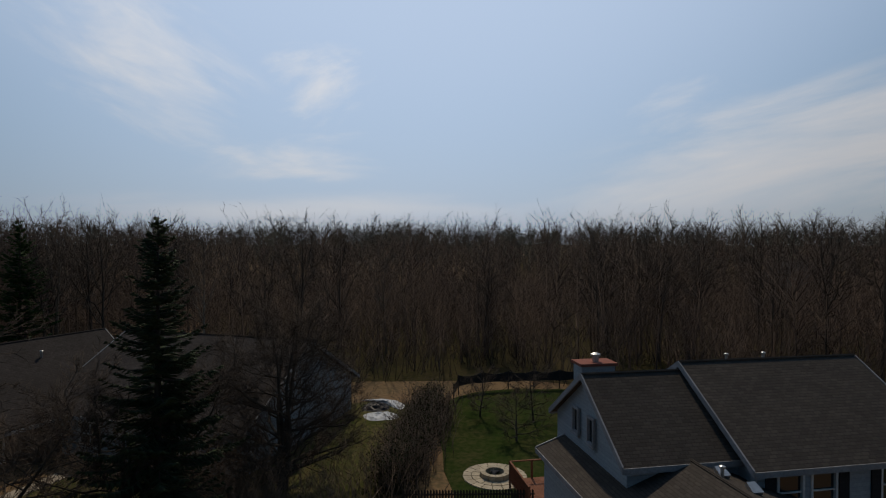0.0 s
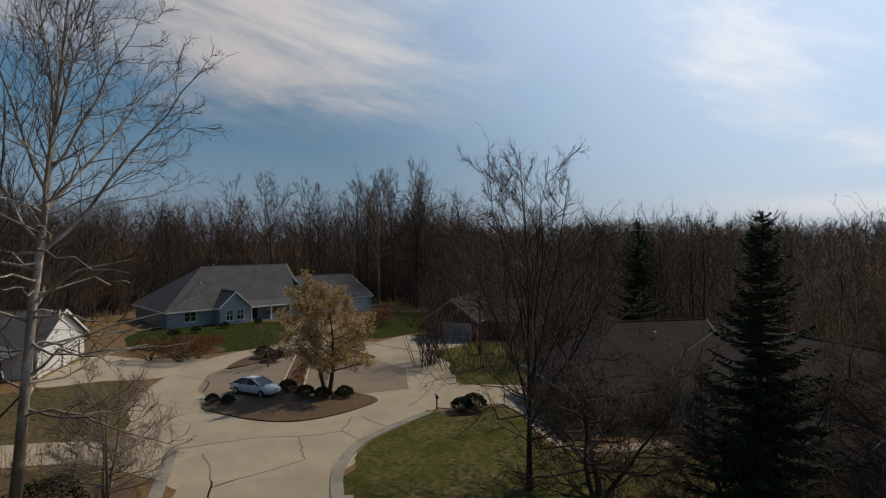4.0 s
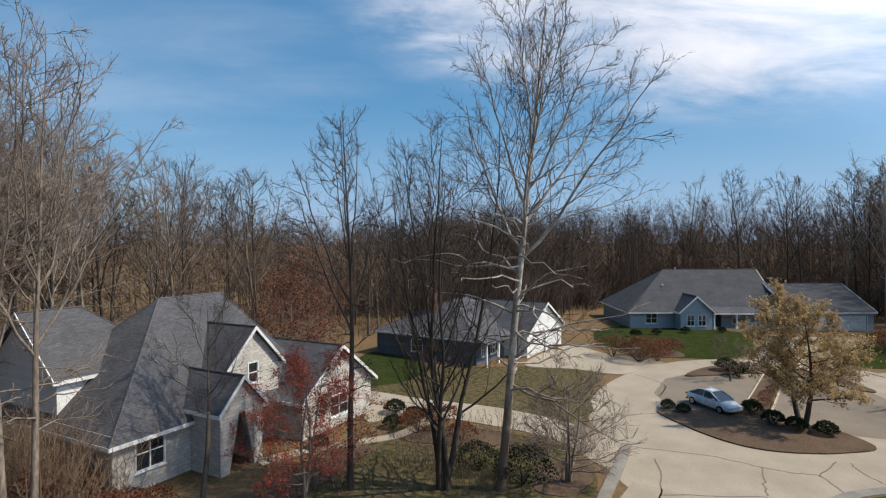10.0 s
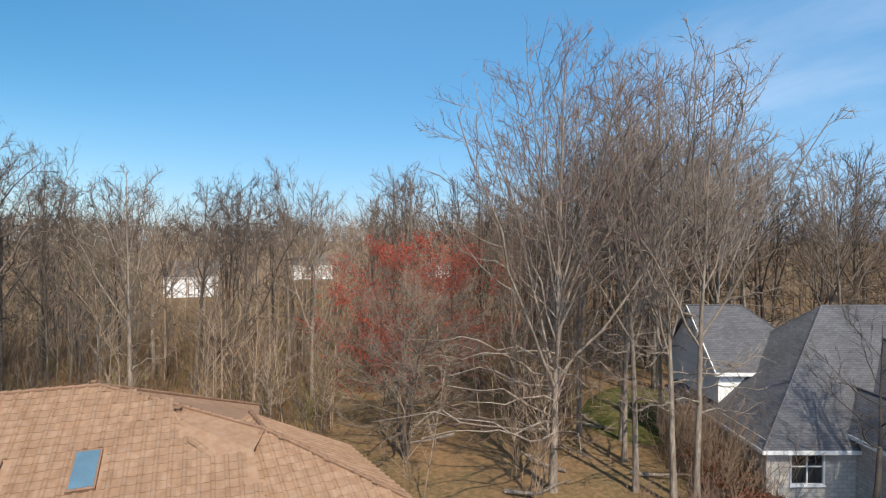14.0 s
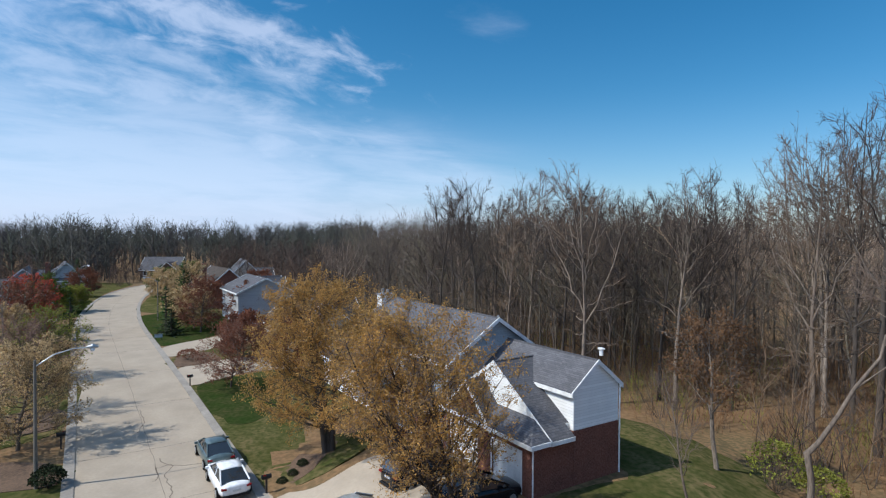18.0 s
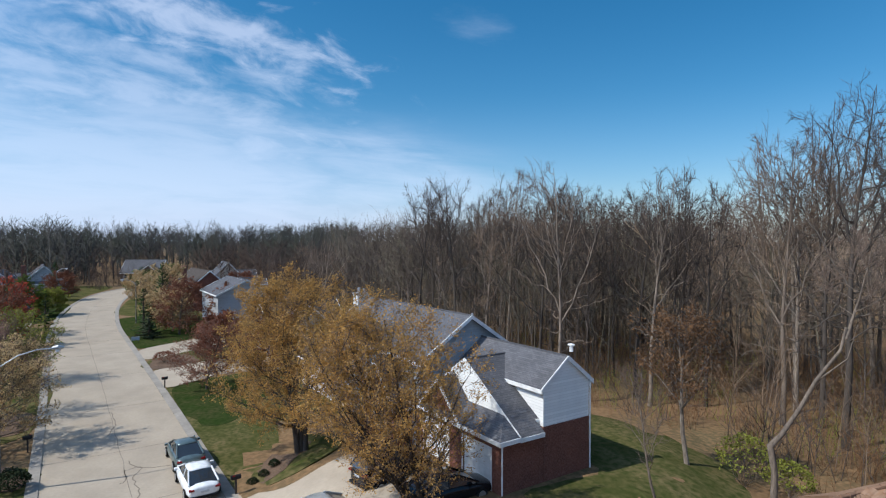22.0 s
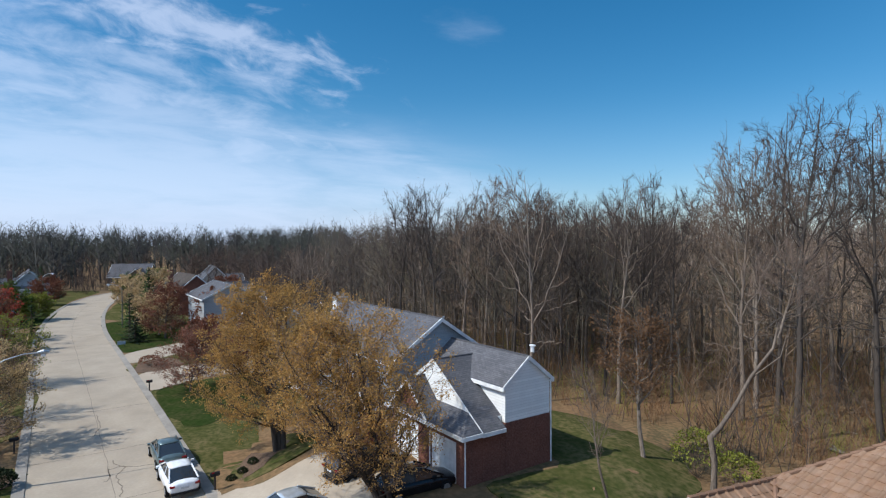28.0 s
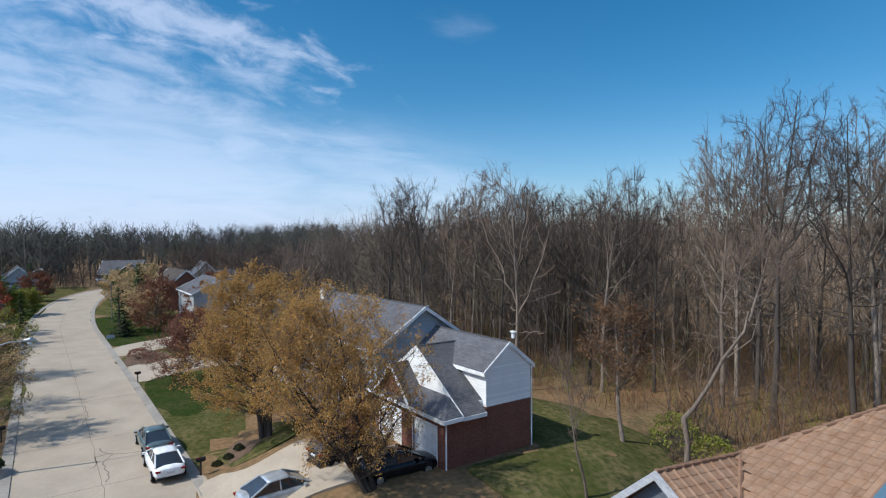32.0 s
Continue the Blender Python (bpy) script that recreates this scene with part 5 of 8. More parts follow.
    va = wj + Vector((-0.15, 0.1, 0.02))
    vb = low_v + Vector((0, 0, 0.02))
    tube(bm, [va, vb], 0.09, 6)
    part("valley", bm, M["tile_edge"], roof)
    # skylights
    for a0 in (2.3, -0.6):
        bm = B()
        k0, k1 = a0, a0 + 0.85
        s0, s1 = 3.4, 5.05
        up = Vector((0, 0, 0.14))
        slab(bm, [main(k0, s1) + up, main(k1, s1) + up, main(k1, s0) + up, main(k0, s0) + up][::1], 0.2)
        sk = part("skylight", bm, M["tile_edge"], h, "skylight in a red-brown frame")
        bm = B()
        up = Vector((0, 0, 0.155))
        slab(bm, [main(k0 + 0.07, s1 - 0.08) + up, main(k1 - 0.07, s1 - 0.08) + up, main(k1 - 0.07, s0 + 0.08) + up, main(k0 + 0.07, s0 + 0.08) + up], 0.012)
        part("pane", bm, M["skylight"], sk)
    # pipes on the ridge
    vent_pipe(h, 6.6, -25.3, 7.8, M["tile_edge"], 0.07, 0.3)
    vent_pipe(h, 3.2, -23.6, 6.95, M["tile_edge"], 0.09, 0.3)
    # walls
    bm = B()
    box(bm, 1.0, 15.0, -33.0, -15.9, 0, 3.2)
    part("wall", bm, M["siding_tan"], h)
    bm = B()
    g0, g1 = wt - wx * 0.3 + wy * 2.9, wt - wx * 0.3 - wy * 2.9
    slab(bm, [Vector((g0.x, g0.y, 0)), Vector((g1.x, g1.y, 0)), Vector((g1.x, g1.y, 3.7 if g1.x < wt.x else 2.7)), wt - wx * 0.3 - Vector((0, 0, 0.18)), Vector((g0.x, g0.y, 3.7 if g0.x < wt.x else 2.7))], 0.2)
    part("gable_wall", bm, M["siding_slate"], h)
    bm = B()
    box(bm, -3.4, 3.6, -26.5, -20.0, 0, 3.6)
    part("wall", bm, M["siding_tan"], h)
    slopes = [([rb, h1, h2, fold], roof), ([fold, h2, h3, h4, apex], roof), ([a, b, c1], roof3), ([c1, c0, p, a], roof3), ([c0, c1, b, q], roof3)]
    return h, roof, roof2, main, L, D, (wj, wt, wx, wy, half), slopes


TILED = tiled_roof_house()

# ---- trees ----


def rand_dir(rng, d, tilt):
    """Directions that lean off d by about tilt radians, for one or many."""
    d = np.atleast_2d(np.asarray(d, float))
    tilt = np.broadcast_to(np.asarray(tilt, float), (len(d),))
    a = np.cross(d, (0.31, 0.52, 0.79))
    a /= np.linalg.norm(a, axis=1)[:, None] + 1e-9
    b = np.cross(d, a)
    t = rng.uniform(0, 2 * math.pi, len(d))
    v = d * np.cos(tilt)[:, None] + (a * np.cos(t)[:, None] + b * np.sin(t)[:, None]) * np.sin(tilt)[:, None]
    return v / (np.linalg.norm(v, axis=1)[:, None] + 1e-9)


def bends(rng, start, d, length, steps, wander, up):
    """Wandering lines from many starts: (n, steps + 1, 3)."""
    p, d = np.atleast_2d(np.asarray(start, float)), np.atleast_2d(np.asarray(d, float))
    length = np.broadcast_to(np.asarray(length, float), (len(p),))
    out = [p]
    for _ in range(steps):
        d = d + rng.normal(size=d.shape) * wander + np.array((0, 0, up))
        d = d / np.linalg.norm(d, axis=1)[:, None]
        p = p + d * (length / steps)[:, None]
        out.append(p)
    return np.stack(out, 1)


class Wood:
    """Gathers tapered limbs, twigs and leaves into one mesh."""

    def __init__(self):
        self.v, self.f, self.n = [], [], 0

    def add(self, verts, faces):
        self.v.append(verts.reshape(-1, 3))
        self.f.append(faces.reshape(-1, 3) + self.n)
        self.n += len(self.v[-1])

    def limbs(self, lines, radii, sides):
        lines, radii = np.asarray(lines, float), np.asarray(radii, float)
        n, k = lines.shape[:2]
        d = np.gradient(lines, axis=1)
        d /= np.linalg.norm(d, axis=2)[..., None] + 1e-9
        whole = lines[:, -1] - lines[:, 0]
        whole /= np.linalg.norm(whole, axis=1)[:, None] + 1e-9
        ref = np.where(np.abs(whole[:, 2:3]) > 0.8, np.array([[0.9, 0.3, 0.2]]), np.array([[0.1, 0.2, 1.0]]))[:, None]
        a = np.cross(d, np.broadcast_to(ref, d.shape))
        a /= np.linalg.norm(a, axis=2)[..., None] + 1e-9
        b = np.cross(d, a)
        t = np.arange(sides) * 2 * math.pi / sides
        ring = lines[:, :, None] + radii[:, :, None, None] * (np.cos(t)[:, None] * a[:, :, None] + np.sin(t)[:, None] * b[:, :, None])
        i, s = np.meshgrid(np.arange(k - 1), np.arange(sides), indexing="ij")
        e = (s + 1) % sides
        q = np.stack([i * sides + s, i * sides + e, (i + 1) * sides + e, i * sides + s, (i + 1) * sides + e, (i + 1) * sides + s], -1).reshape(-1, 3)
        self.add(ring, q[None] + (np.arange(n) * k * sides)[:, None, None])

    def limb(self, pts, radii, sides):
        self.limbs(np.asarray(pts, float)[None], np.asarray(radii, float)[None], sides)

    def spikes(self, p, q, r):
        """Twigs: three thin faces to a point."""
        d = q - p
        r = np.broadcast_to(np.asarray(r, float), (len(p),))[:, None]
        a = np.cross(d, (0.37, 0.61, 0.7))
        a *= r / (np.linalg.norm(a, axis=1)[:, None] + 1e-9)
        b = np.cross(d, a)
        b *= r / (np.linalg.norm(b, axis=1)[:, None] + 1e-9)
        v = np.stack([p + a, p - 0.5 * a + 0.87 * b, p - 0.5 * a - 0.87 * b, q], 1)
        self.add(v, np.array([(0, 1, 3), (1, 2, 3), (2, 0, 3)])[None] + (np.arange(len(p)) * 4)[:, None, None])

    def leaves(self, p, size, rng):
        a = rng.normal(size=p.shape)
        a /= np.linalg.norm(a, axis=1)[:, None]
        b = np.cross(a, rng.normal(size=p.shape))
        b /= np.linalg.norm(b, axis=1)[:, None]
        s = (size * rng.uniform(0.6, 1.3, len(p)))[:, None]
        v = np.stack([p - a * s, p + b * s * 0.6, p + a * s, p - b * s * 0.6], 1)
        self.add(v, np.array([(0, 1, 2), (0, 2, 3)])[None] + (np.arange(len(p)) * 4)[:, None, None])

    def mesh(self, name, mat, smooth=True):
        v, f = np.concatenate(self.v).astype(np.float32), np.concatenate(self.f).astype(np.int32)
        me = bpy.data.meshes.new(name)
        me.vertices.add(len(v))
        me.vertices.foreach_set("co", v.ravel())
        me.loops.add(f.size)
        me.loops.foreach_set("vertex_index", f.ravel())
        me.polygons.add(len(f))
        me.polygons.foreach_set("loop_start", np.arange(0, f.size, 3, dtype=np.int32))
        me.update(calc_edges=True)
        me.materials.append(mat)
        if smooth:
            me.shade_smooth()
        return me


def along(lines, g, pick):
    """The points and headings at g (0 to 1) of the picked lines."""
    k = lines.shape[1] - 1
    j = np.minimum((g * k).astype(int), k - 1)
    a, b = lines[pick, j], lines[pick, j + 1]
    d = b - a
    return a + d * (g * k - j)[:, None], d / (np.linalg.norm(d, axis=1)[:, None] + 1e-9), j


def dress(rng, crown, foliage, lines, lr, C, span, wander, lift, droop, seconds, thirds, twigs, twig_len, twig_r, leaf, leaves, most=9.0):
    """Branches, twigs and leaves along the limbs of a tree."""
    n = len(lines)
    pick = np.repeat(np.arange(n), seconds)
    g = np.minimum(0.18 + 0.82 * (np.tile(np.arange(seconds), n) + rng.uniform(0, 0.95, n * seconds)) / seconds, 0.999)
    q, hd, j = along(lines, g, pick)
    out = q - C[pick]
    out[:, 2] = 0
    out /= np.linalg.norm(out, axis=1)[:, None] + 0.5
    dd = rand_dir(rng, hd, rng.uniform(0.45, 0.95, len(q))) + out * 0.18 + np.array((0, 0, 0.10 + lift - droop * 4))
    dd /= np.linalg.norm(dd, axis=1)[:, None]
    ln = np.minimum(span[pick] * rng.uniform(0.22, 0.46, len(q)) * (1.25 - 0.7 * g), most * rng.uniform(0.6, 1.0, len(q)))
    br = bends(rng, q, dd, ln, 4, wander * 2.2, lift * 0.6 + 0.02 - droop)
    r1 = np.maximum(lr[pick, j] * 0.42, twig_r)
    crown.limbs(br, r1[:, None] * np.array((1, 0.8, 0.64, 0.48, 0.25)), 3)
    pick = np.repeat(np.arange(len(q)), thirds)
    w = np.minimum(0.12 + 0.88 * (np.tile(np.arange(thirds), len(q)) + rng.uniform(0, 0.95, len(pick))) / thirds, 0.999)
    q2, hd, _ = along(br, w, pick)
    d3 = rand_dir(rng, hd, rng.uniform(0.35, 0.95, len(q2)))
    d3[:, 2] += 0.10 - droop * 3
    e2 = q2 + d3 * (np.minimum(twig_len, 0.5 * ln[pick] + 0.2) * rng.uniform(0.6, 1.3, len(q2)))[:, None]
    crown.spikes(q2, e2, twig_r * 0.85)
    pick = np.repeat(np.arange(len(q2)), twigs)
    t = rng.uniform(0.1, 1.0, len(pick))[:, None]
    q3 = q2[pick] + (e2 - q2)[pick] * t
    d4 = rand_dir(rng, d3[pick], rng.uniform(0.35, 1.0, len(pick)))
    d4[:, 2] += 0.06 - droop * 3
    e3 = q3 + d4 * (twig_len * rng.uniform(0.28, 0.62, len(pick)))[:, None]
    crown.spikes(q3, e3, twig_r * 0.6)
    if leaves:
        pick = np.repeat(np.arange(len(q3)), leaves)
        foliage.leaves(q3[pick] + (e3 - q3)[pick] * rng.uniform(0.1, 1.05, len(pick))[:, None] + rng.normal(size=(len(pick), 3)) * 0.09, leaf, rng)


def grow(seed, height, spread, trunk_r, fork=0.35, stems=1, limbs=14, seconds=6, thirds=5, twigs=4, angle=0.9, lift=0.03, twig_len=0.9, twig_r=0.012, leaf=0.0, leaves=0, lean=0.0, droop=0.0, sides=7, wander=0.06, top=0.5, splay=0.16):
    """A deciduous tree: stems, limbs that sweep out and up to a rounded crown, branches and twigs. Returns wood, crown and
    leaf gatherers."""
    rng = np.random.default_rng(seed)
    wood, crown, foliage = Wood(), Wood(), Wood()
    P, T, R, C = [], [], [], []
    reach = spread * 0.84 * (1.0 if stems == 1 else 0.68)
    for st in range(stems):
        d0 = np.array((0, 0, 1.0)) if stems == 1 else rand_dir(rng, (0, 0, 1), rng.uniform(0.4, 1.3) * splay)[0]
        d0 = d0 + np.array((lean, 0, 0))
        h = height * (rng.uniform(0.82, 1.0) if st else 1.0) * 0.96
        o = rng.uniform(-0.25, 0.25, 2) * (stems > 1)
        trunk = bends(rng, (o[0], o[1], -0.3), d0, h * 0.97, 12, wander * 0.9, 0.02)[0]
        rad = np.array([trunk_r * (1.3 if i == 0 else 1.0) * (1 - i / 12.6) ** (0.8 if i / 12 < fork else 1.15) + 0.012 for i in range(13)])
        wood.limb(trunk, rad, sides)
        per = max(3, limbs // stems)
        u = (np.arange(per) + rng.uniform(0, 0.8, per)) / per
        f = fork + (0.93 - fork) * u ** 1.15
        p, _, j = along(trunk[None], f, np.zeros(per, int))
        base = trunk[0, 2] + fork * h * 0.8
        low = 0.10 + 0.25 * (angle < 0.9)
        v = np.clip(low + (1.02 - low) * u ** 0.75 + rng.normal(size=per) * 0.06, 0.04, 1.0)
        zt = base + (h - base) * v
        w = 0.10 + 0.86 * v
        r = reach * np.sqrt(np.maximum(1 - np.abs(2 * w - 1) ** 2.2, 0.02)) * rng.uniform(0.78, 1.1, per) * (1 - (0.75 - top) * 0.6 * v)
        az = np.arange(per) * 2.4 + rng.uniform(-0.5, 0.5, per) + st * 1.3
        zt = np.maximum(zt, p[:, 2] + r * max(0.08, 1.15 - angle))
        axis = trunk[np.minimum((f * 12).astype(int) + 1, 12)]
        T.append(np.stack([axis[:, 0] + np.cos(az) * r, axis[:, 1] + np.sin(az) * r, zt], 1))
        P.append(p); R.append(rad[j] * 0.5); C.append(np.broadcast_to(trunk[6], p.shape))
    P, T, R, C = np.concatenate(P), np.concatenate(T), np.concatenate(R), np.concatenate(C)
    n = len(P)
    span = np.linalg.norm(T - P, axis=1)
    mid = P + (T - P) * np.array((0.56, 0.56, 0.30)) + rng.normal(size=(n, 3)) * (span * 0.05)[:, None]
    t = np.linspace(0, 1, 9)[None, :, None]
    lines = P[:, None] * (1 - t) ** 2 + 2 * mid[:, None] * t * (1 - t) + T[:, None] * t * t
    shake = np.cumsum(rng.normal(size=(n, 9, 3)), 1)
    lines = lines + (shake - shake[:, :1]) * (wander * 0.34 * span)[:, None, None] * np.array((1, 1, 0.6))
    lr = np.maximum(R[:, None] * (1 - np.arange(9) / 9.2) ** 0.95, twig_r * 1.1)
    wood.limbs(lines, lr, 5)
    dress(rng, crown, foliage, lines, lr, C, span, wander, lift, droop, seconds, thirds, twigs, twig_len, twig_r, leaf, leaves)
    return wood, crown, foliage


def vase(seed, height, spread, trunk_r, fork=0.4, leaders=7, laterals=7, low=8, low_from=0.2, low_len=0.8, low_to=0.0, low_fan=2.0, seconds=6, thirds=5, twigs=3, twig_len=0.8, twig_r=0.012, lean=0.0, wander=0.03, leaf=0.0, leaves=0, sides=7, slim=1.0):
    """A bare tree whose trunk parts into ascending leaders, with side limbs along them and long low limbs beneath the fork."""
    rng = np.random.default_rng(seed)
    wood, crown, foliage = Wood(), Wood(), Wood()
    t = np.linspace(0, 1, 9)[None, :, None]

    def sweep(p, q, out, up, shake):
        mid = p + (q - p) * np.array((out, out, up))
        ln = p[:, None] * (1 - t) ** 2 + 2 * mid[:, None] * t * (1 - t) + q[:, None] * t * t
        jog = np.cumsum(rng.normal(size=ln.shape), 1)
        return ln + (jog - jog[:, :1]) * (shake * np.linalg.norm(q - p, axis=1))[:, None, None]

    trunk = bends(rng, (0, 0, -0.3), (lean, 0, 1.0), height * 0.97, 12, wander * 0.5, 0.035)
    rad = trunk_r * np.array([1.3] + [1 - 0.45 * min(1, i / 12 / (fork + 0.1)) - 0.5 * max(0, (i / 12 - fork) / (1.05 - fork)) for i in range(1, 13)])
    wood.limbs(trunk, rad[None], sides)
    f = fork + 0.3 * (np.arange(leaders) / leaders) ** 1.3
    p, _, j = along(trunk, f, np.zeros(leaders, int))
    az = np.arange(leaders) * 2.4 + rng.uniform(-0.4, 0.4, leaders)
    rho = (0.86 - 0.66 * (np.arange(leaders) / max(1, leaders - 1))) * rng.uniform(0.85, 1.1, leaders)
    tip = trunk[0, -1] * np.array((0.8, 0.8, 0)) + np.stack([np.cos(az) * rho * spread, np.sin(az) * rho * spread, height * (0.98 - 0.3 * rho ** 1.6) * rng.uniform(0.95, 1.02, leaders)], 1)
    lead = np.concatenate([trunk[:, 4:], sweep(p, tip, 0.56, 0.46, wander * 0.3)])
    lrad = np.concatenate([rad[None, 4:], rad[j][:, None] * 0.55 * (1 - np.arange(9) / 9.4) ** 0.8])
    wood.limbs(lead[1:], np.maximum(lrad[1:], twig_r * 1.2), 6)
    pick = np.repeat(np.arange(leaders + 1), laterals)
    u = (np.tile(np.arange(laterals), leaders + 1) + rng.uniform(0.1, 0.9, len(pick))) / laterals
    g = np.where(pick == 0, 0.35 + 0.62 * u, 0.16 + 0.8 * u)
    q, hd, j = along(lead, g, pick)
    out = q - trunk[0, np.clip((q[:, 2] / height * 12).astype(int), 0, 12)]
    out[:, 2] = 0
    out /= np.linalg.norm(out, axis=1)[:, None] + 0.4
    dd = rand_dir(rng, hd, rng.uniform(0.65, 1.1, len(q))) + out * 0.35
    dd /= np.linalg.norm(dd, axis=1)[:, None]
    e = q + dd * (spread * rng.uniform(0.42, 0.8, len(q)) * (1.08 - 0.72 * g))[:, None]
    e[:, 2] = np.maximum(e[:, 2], q[:, 2] - 0.1) + 0.10 * spread * (1.1 - g)
    away = np.hypot(e[:, 0] - trunk[0, -1, 0] * 0.8, e[:, 1] - trunk[0, -1, 1] * 0.8) / (spread * 1.15)
    e[:, 2] = np.minimum(e[:, 2], height * (0.62 + 0.4 * np.sqrt(np.maximum(1 - away ** 2, 0))))
    side = sweep(q, e, 0.6, 0.38, wander * 0.5)
    srad = lrad[pick, j][:, None] * 0.5 * (1 - np.arange(9) / 9.4)
    if low:
        fl = low_from + (fork + 0.08 - low_from) * (np.arange(low) + rng.uniform(0, 0.9, low)) / low
        q, _, j = along(trunk, fl, np.zeros(low, int))
        az = low_to + rng.uniform(-low_fan, low_fan, low)
        r = spread * low_len * rng.uniform(0.6, 1.1, low)
        e = q + np.stack([np.cos(az) * r, np.sin(az) * r, r * rng.uniform(-0.08, 0.32, low)], 1)
        side = np.concatenate([side, sweep(q, e, 0.5, 0.75, wander * 0.9)])
        srad = np.concatenate([srad, rad[j][:, None] * 0.34 * (1 - np.arange(9) / 9.4)])
    wood.limbs(side, np.maximum(srad, twig_r * 1.1) * slim, 5)
    lines, lr = np.concatenate([lead, side]), np.maximum(np.concatenate([lrad, srad]), twig_r)
    span = np.linalg.norm(lines[:, -1] - lines[:, 0], axis=1)
    C = np.broadcast_to(trunk[0, 6], (len(lines), 3))
    dress(rng, crown, foliage, lines, lr, C, span, wander * 0.7, 0.05, 0.0, seconds, thirds, twigs, twig_len, twig_r, leaf, leaves, spread * 0.3)
    return wood, crown, foliage


def tree(m, label, bark, twig, grown, leafmat=None, group="", name="tree", category="tree"):
    wood, crown, foliage = grown
    t = new(name)
    t.matrix_world = m
    t.empty_display_size = 0.5
    for part_name, g, mat in (("trunk", wood, bark), ("crown", crown, twig), ("foliage", foliage, leafmat)):
        if g.n and mat:
            ob = new(part_name, g.mesh(part_name, mat, part_name != "foliage"))
            ob.parent = t
    return tagged(t, label, category, group)


def at(x, y, turn=0.0, size=1.0):
    return Matrix.LocRotScale((x, y, ground_z(x, y) - 0.05), Euler((0, 0, radians(turn))), (size, size, size))


def spruce(seed, height, radius, mat, dens=1.0):
    rng = np.random.default_rng(seed)
    wood, crown, needles = Wood(), Wood(), Wood()
    wood.limb([(0, 0, -0.2), (0, 0, height * 0.5), (0.05, 0, height)], [0.22, 0.13, 0.02], 7)
    z, rows = height * 0.05, []
    while z < height * 0.985:
        f = z / height
        for k in range(int((8 if f < 0.8 else 6) * dens)):
            rows.append((z + rng.uniform(-0.3, 0.3), rng.uniform(0, 2 * math.pi), (radius * (1 - f) ** 0.85 * rng.uniform(0.85, 1.1) + 0.15) * rng.uniform(0.7, 1.12), -0.22 + 0.8 * f))
        z += (0.27 if f < 0.8 else 0.17) * rng.uniform(0.8, 1.2) / dens ** 0.5
    z, a, r, up = np.array(rows).T
    d = np.stack([np.cos(a), np.sin(a), up], 1)
    p0 = np.stack([0 * z, 0 * z, z], 1)
    mid = p0 + d * (r * 0.55)[:, None] - np.outer(r, (0, 0, 0.1))
    end = p0 + d * r[:, None] + np.outer(r, (0, 0, 0.02))
    wood.limbs(np.stack([p0, mid, end], 1), np.tile((0.035, 0.02, 0.006), (len(z), 1)), 3)
    m = np.maximum(6, (r * 16 * dens).astype(int))
    pick = np.repeat(np.arange(len(z)), m)
    t = rng.uniform(0.06, 1.0, len(pick))
    q = p0[pick] * (1 - t)[:, None] + end[pick] * t[:, None] - np.outer(0.1 * r[pick] * np.sin(t * 3.1), (0, 0, 1))
    side = np.stack([-d[:, 1], d[:, 0], 0 * a], 1)[pick]
    w = 0.15 + 0.5 * (1 - t) * np.minimum(r[pick], 2.4) * 0.5
    sgn = np.where(rng.uniform(size=len(pick)) < 0.5, -1.0, 1.0)
    tip = q + side * (sgn * w * rng.uniform(0.6, 1.2, len(pick)))[:, None] + d[pick] * (w * 0.7)[:, None] - np.outer(w * rng.uniform(0.0, 0.6, len(pick)), (0, 0, 1))
    needles.spikes(q, tip, 0.045 + 0.03 * rng.uniform(size=len(pick)))
    return wood, crown, needles


def shrub_mesh(seed, rx, rz, count, size, leafy=1.0):
    """A clipped or loose bush: short stems and many small leaves over and in a rounded, uneven body."""
    rng = np.random.default_rng(seed)
    wood, crown, leafs = Wood(), Wood(), Wood()
    d = rand_dir(rng, np.tile((0.0, 0, 1), (14, 1)), rng.uniform(0.1, 1.1, 14))
    wood.limbs(np.stack([d * 0, d * rx * 0.5, d * rx * 0.9 * (1, 1, rz / rx)], 1), np.tile((0.02, 0.014, 0.004), (14, 1)), 3)
    v = rng.normal(size=(count, 3))
    v /= np.linalg.norm(v, axis=1)[:, None]
    v[:, 2] = np.abs(v[:, 2]) * 1.2 - 0.15
    lump = np.array([1 + 0.2 * noise.noise(Vector(x * 2.6) + Vector((seed, 0, 0))) for x in v])
    r = rng.uniform(0.6, 1.0, count) ** 0.6 * lump
    leafs.leaves(np.stack([v[:, 0] * rx * r, v[:, 1] * rx * r, np.maximum(0.02, rz * 0.45 + v[:, 2] * rz * 0.5 * r)], 1), size, rng)
    return wood, crown, leafs


def thicket(name, label, places, height, stems, mat, seed, r=0.012):
    """Bare brush: thin stems that fork, joined."""
    rng = np.random.default_rng(seed)
    p = np.repeat(np.array([(x, y, ground_z(x, y) - 0.05) for x, y in places]), stems, 0)
    p[:, :2] += rng.normal(size=(len(p), 2)) * 0.7
    d = rand_dir(rng, np.tile((0.0, 0, 1), (len(p), 1)), rng.uniform(0.05, 0.6, len(p)))
    h = height * rng.uniform(0.5, 1.15, len(p))
    w = Wood()
    e = p + d * h[:, None]
    w.spikes(p, e, r * 1.6)
    pick = np.repeat(np.arange(len(p)), 5)
    q = p[pick] + (e - p)[pick] * rng.uniform(0.2, 0.95, len(pick))[:, None]
    w.spikes(q, q + rand_dir(rng, d[pick], rng.uniform(0.3, 0.9, len(pick))) * (h[pick] * rng.uniform(0.2, 0.45, len(pick)))[:, None], r)
    return tagged(new(name, w.mesh(name, mat, False)), label, "brush", kind="stuff")


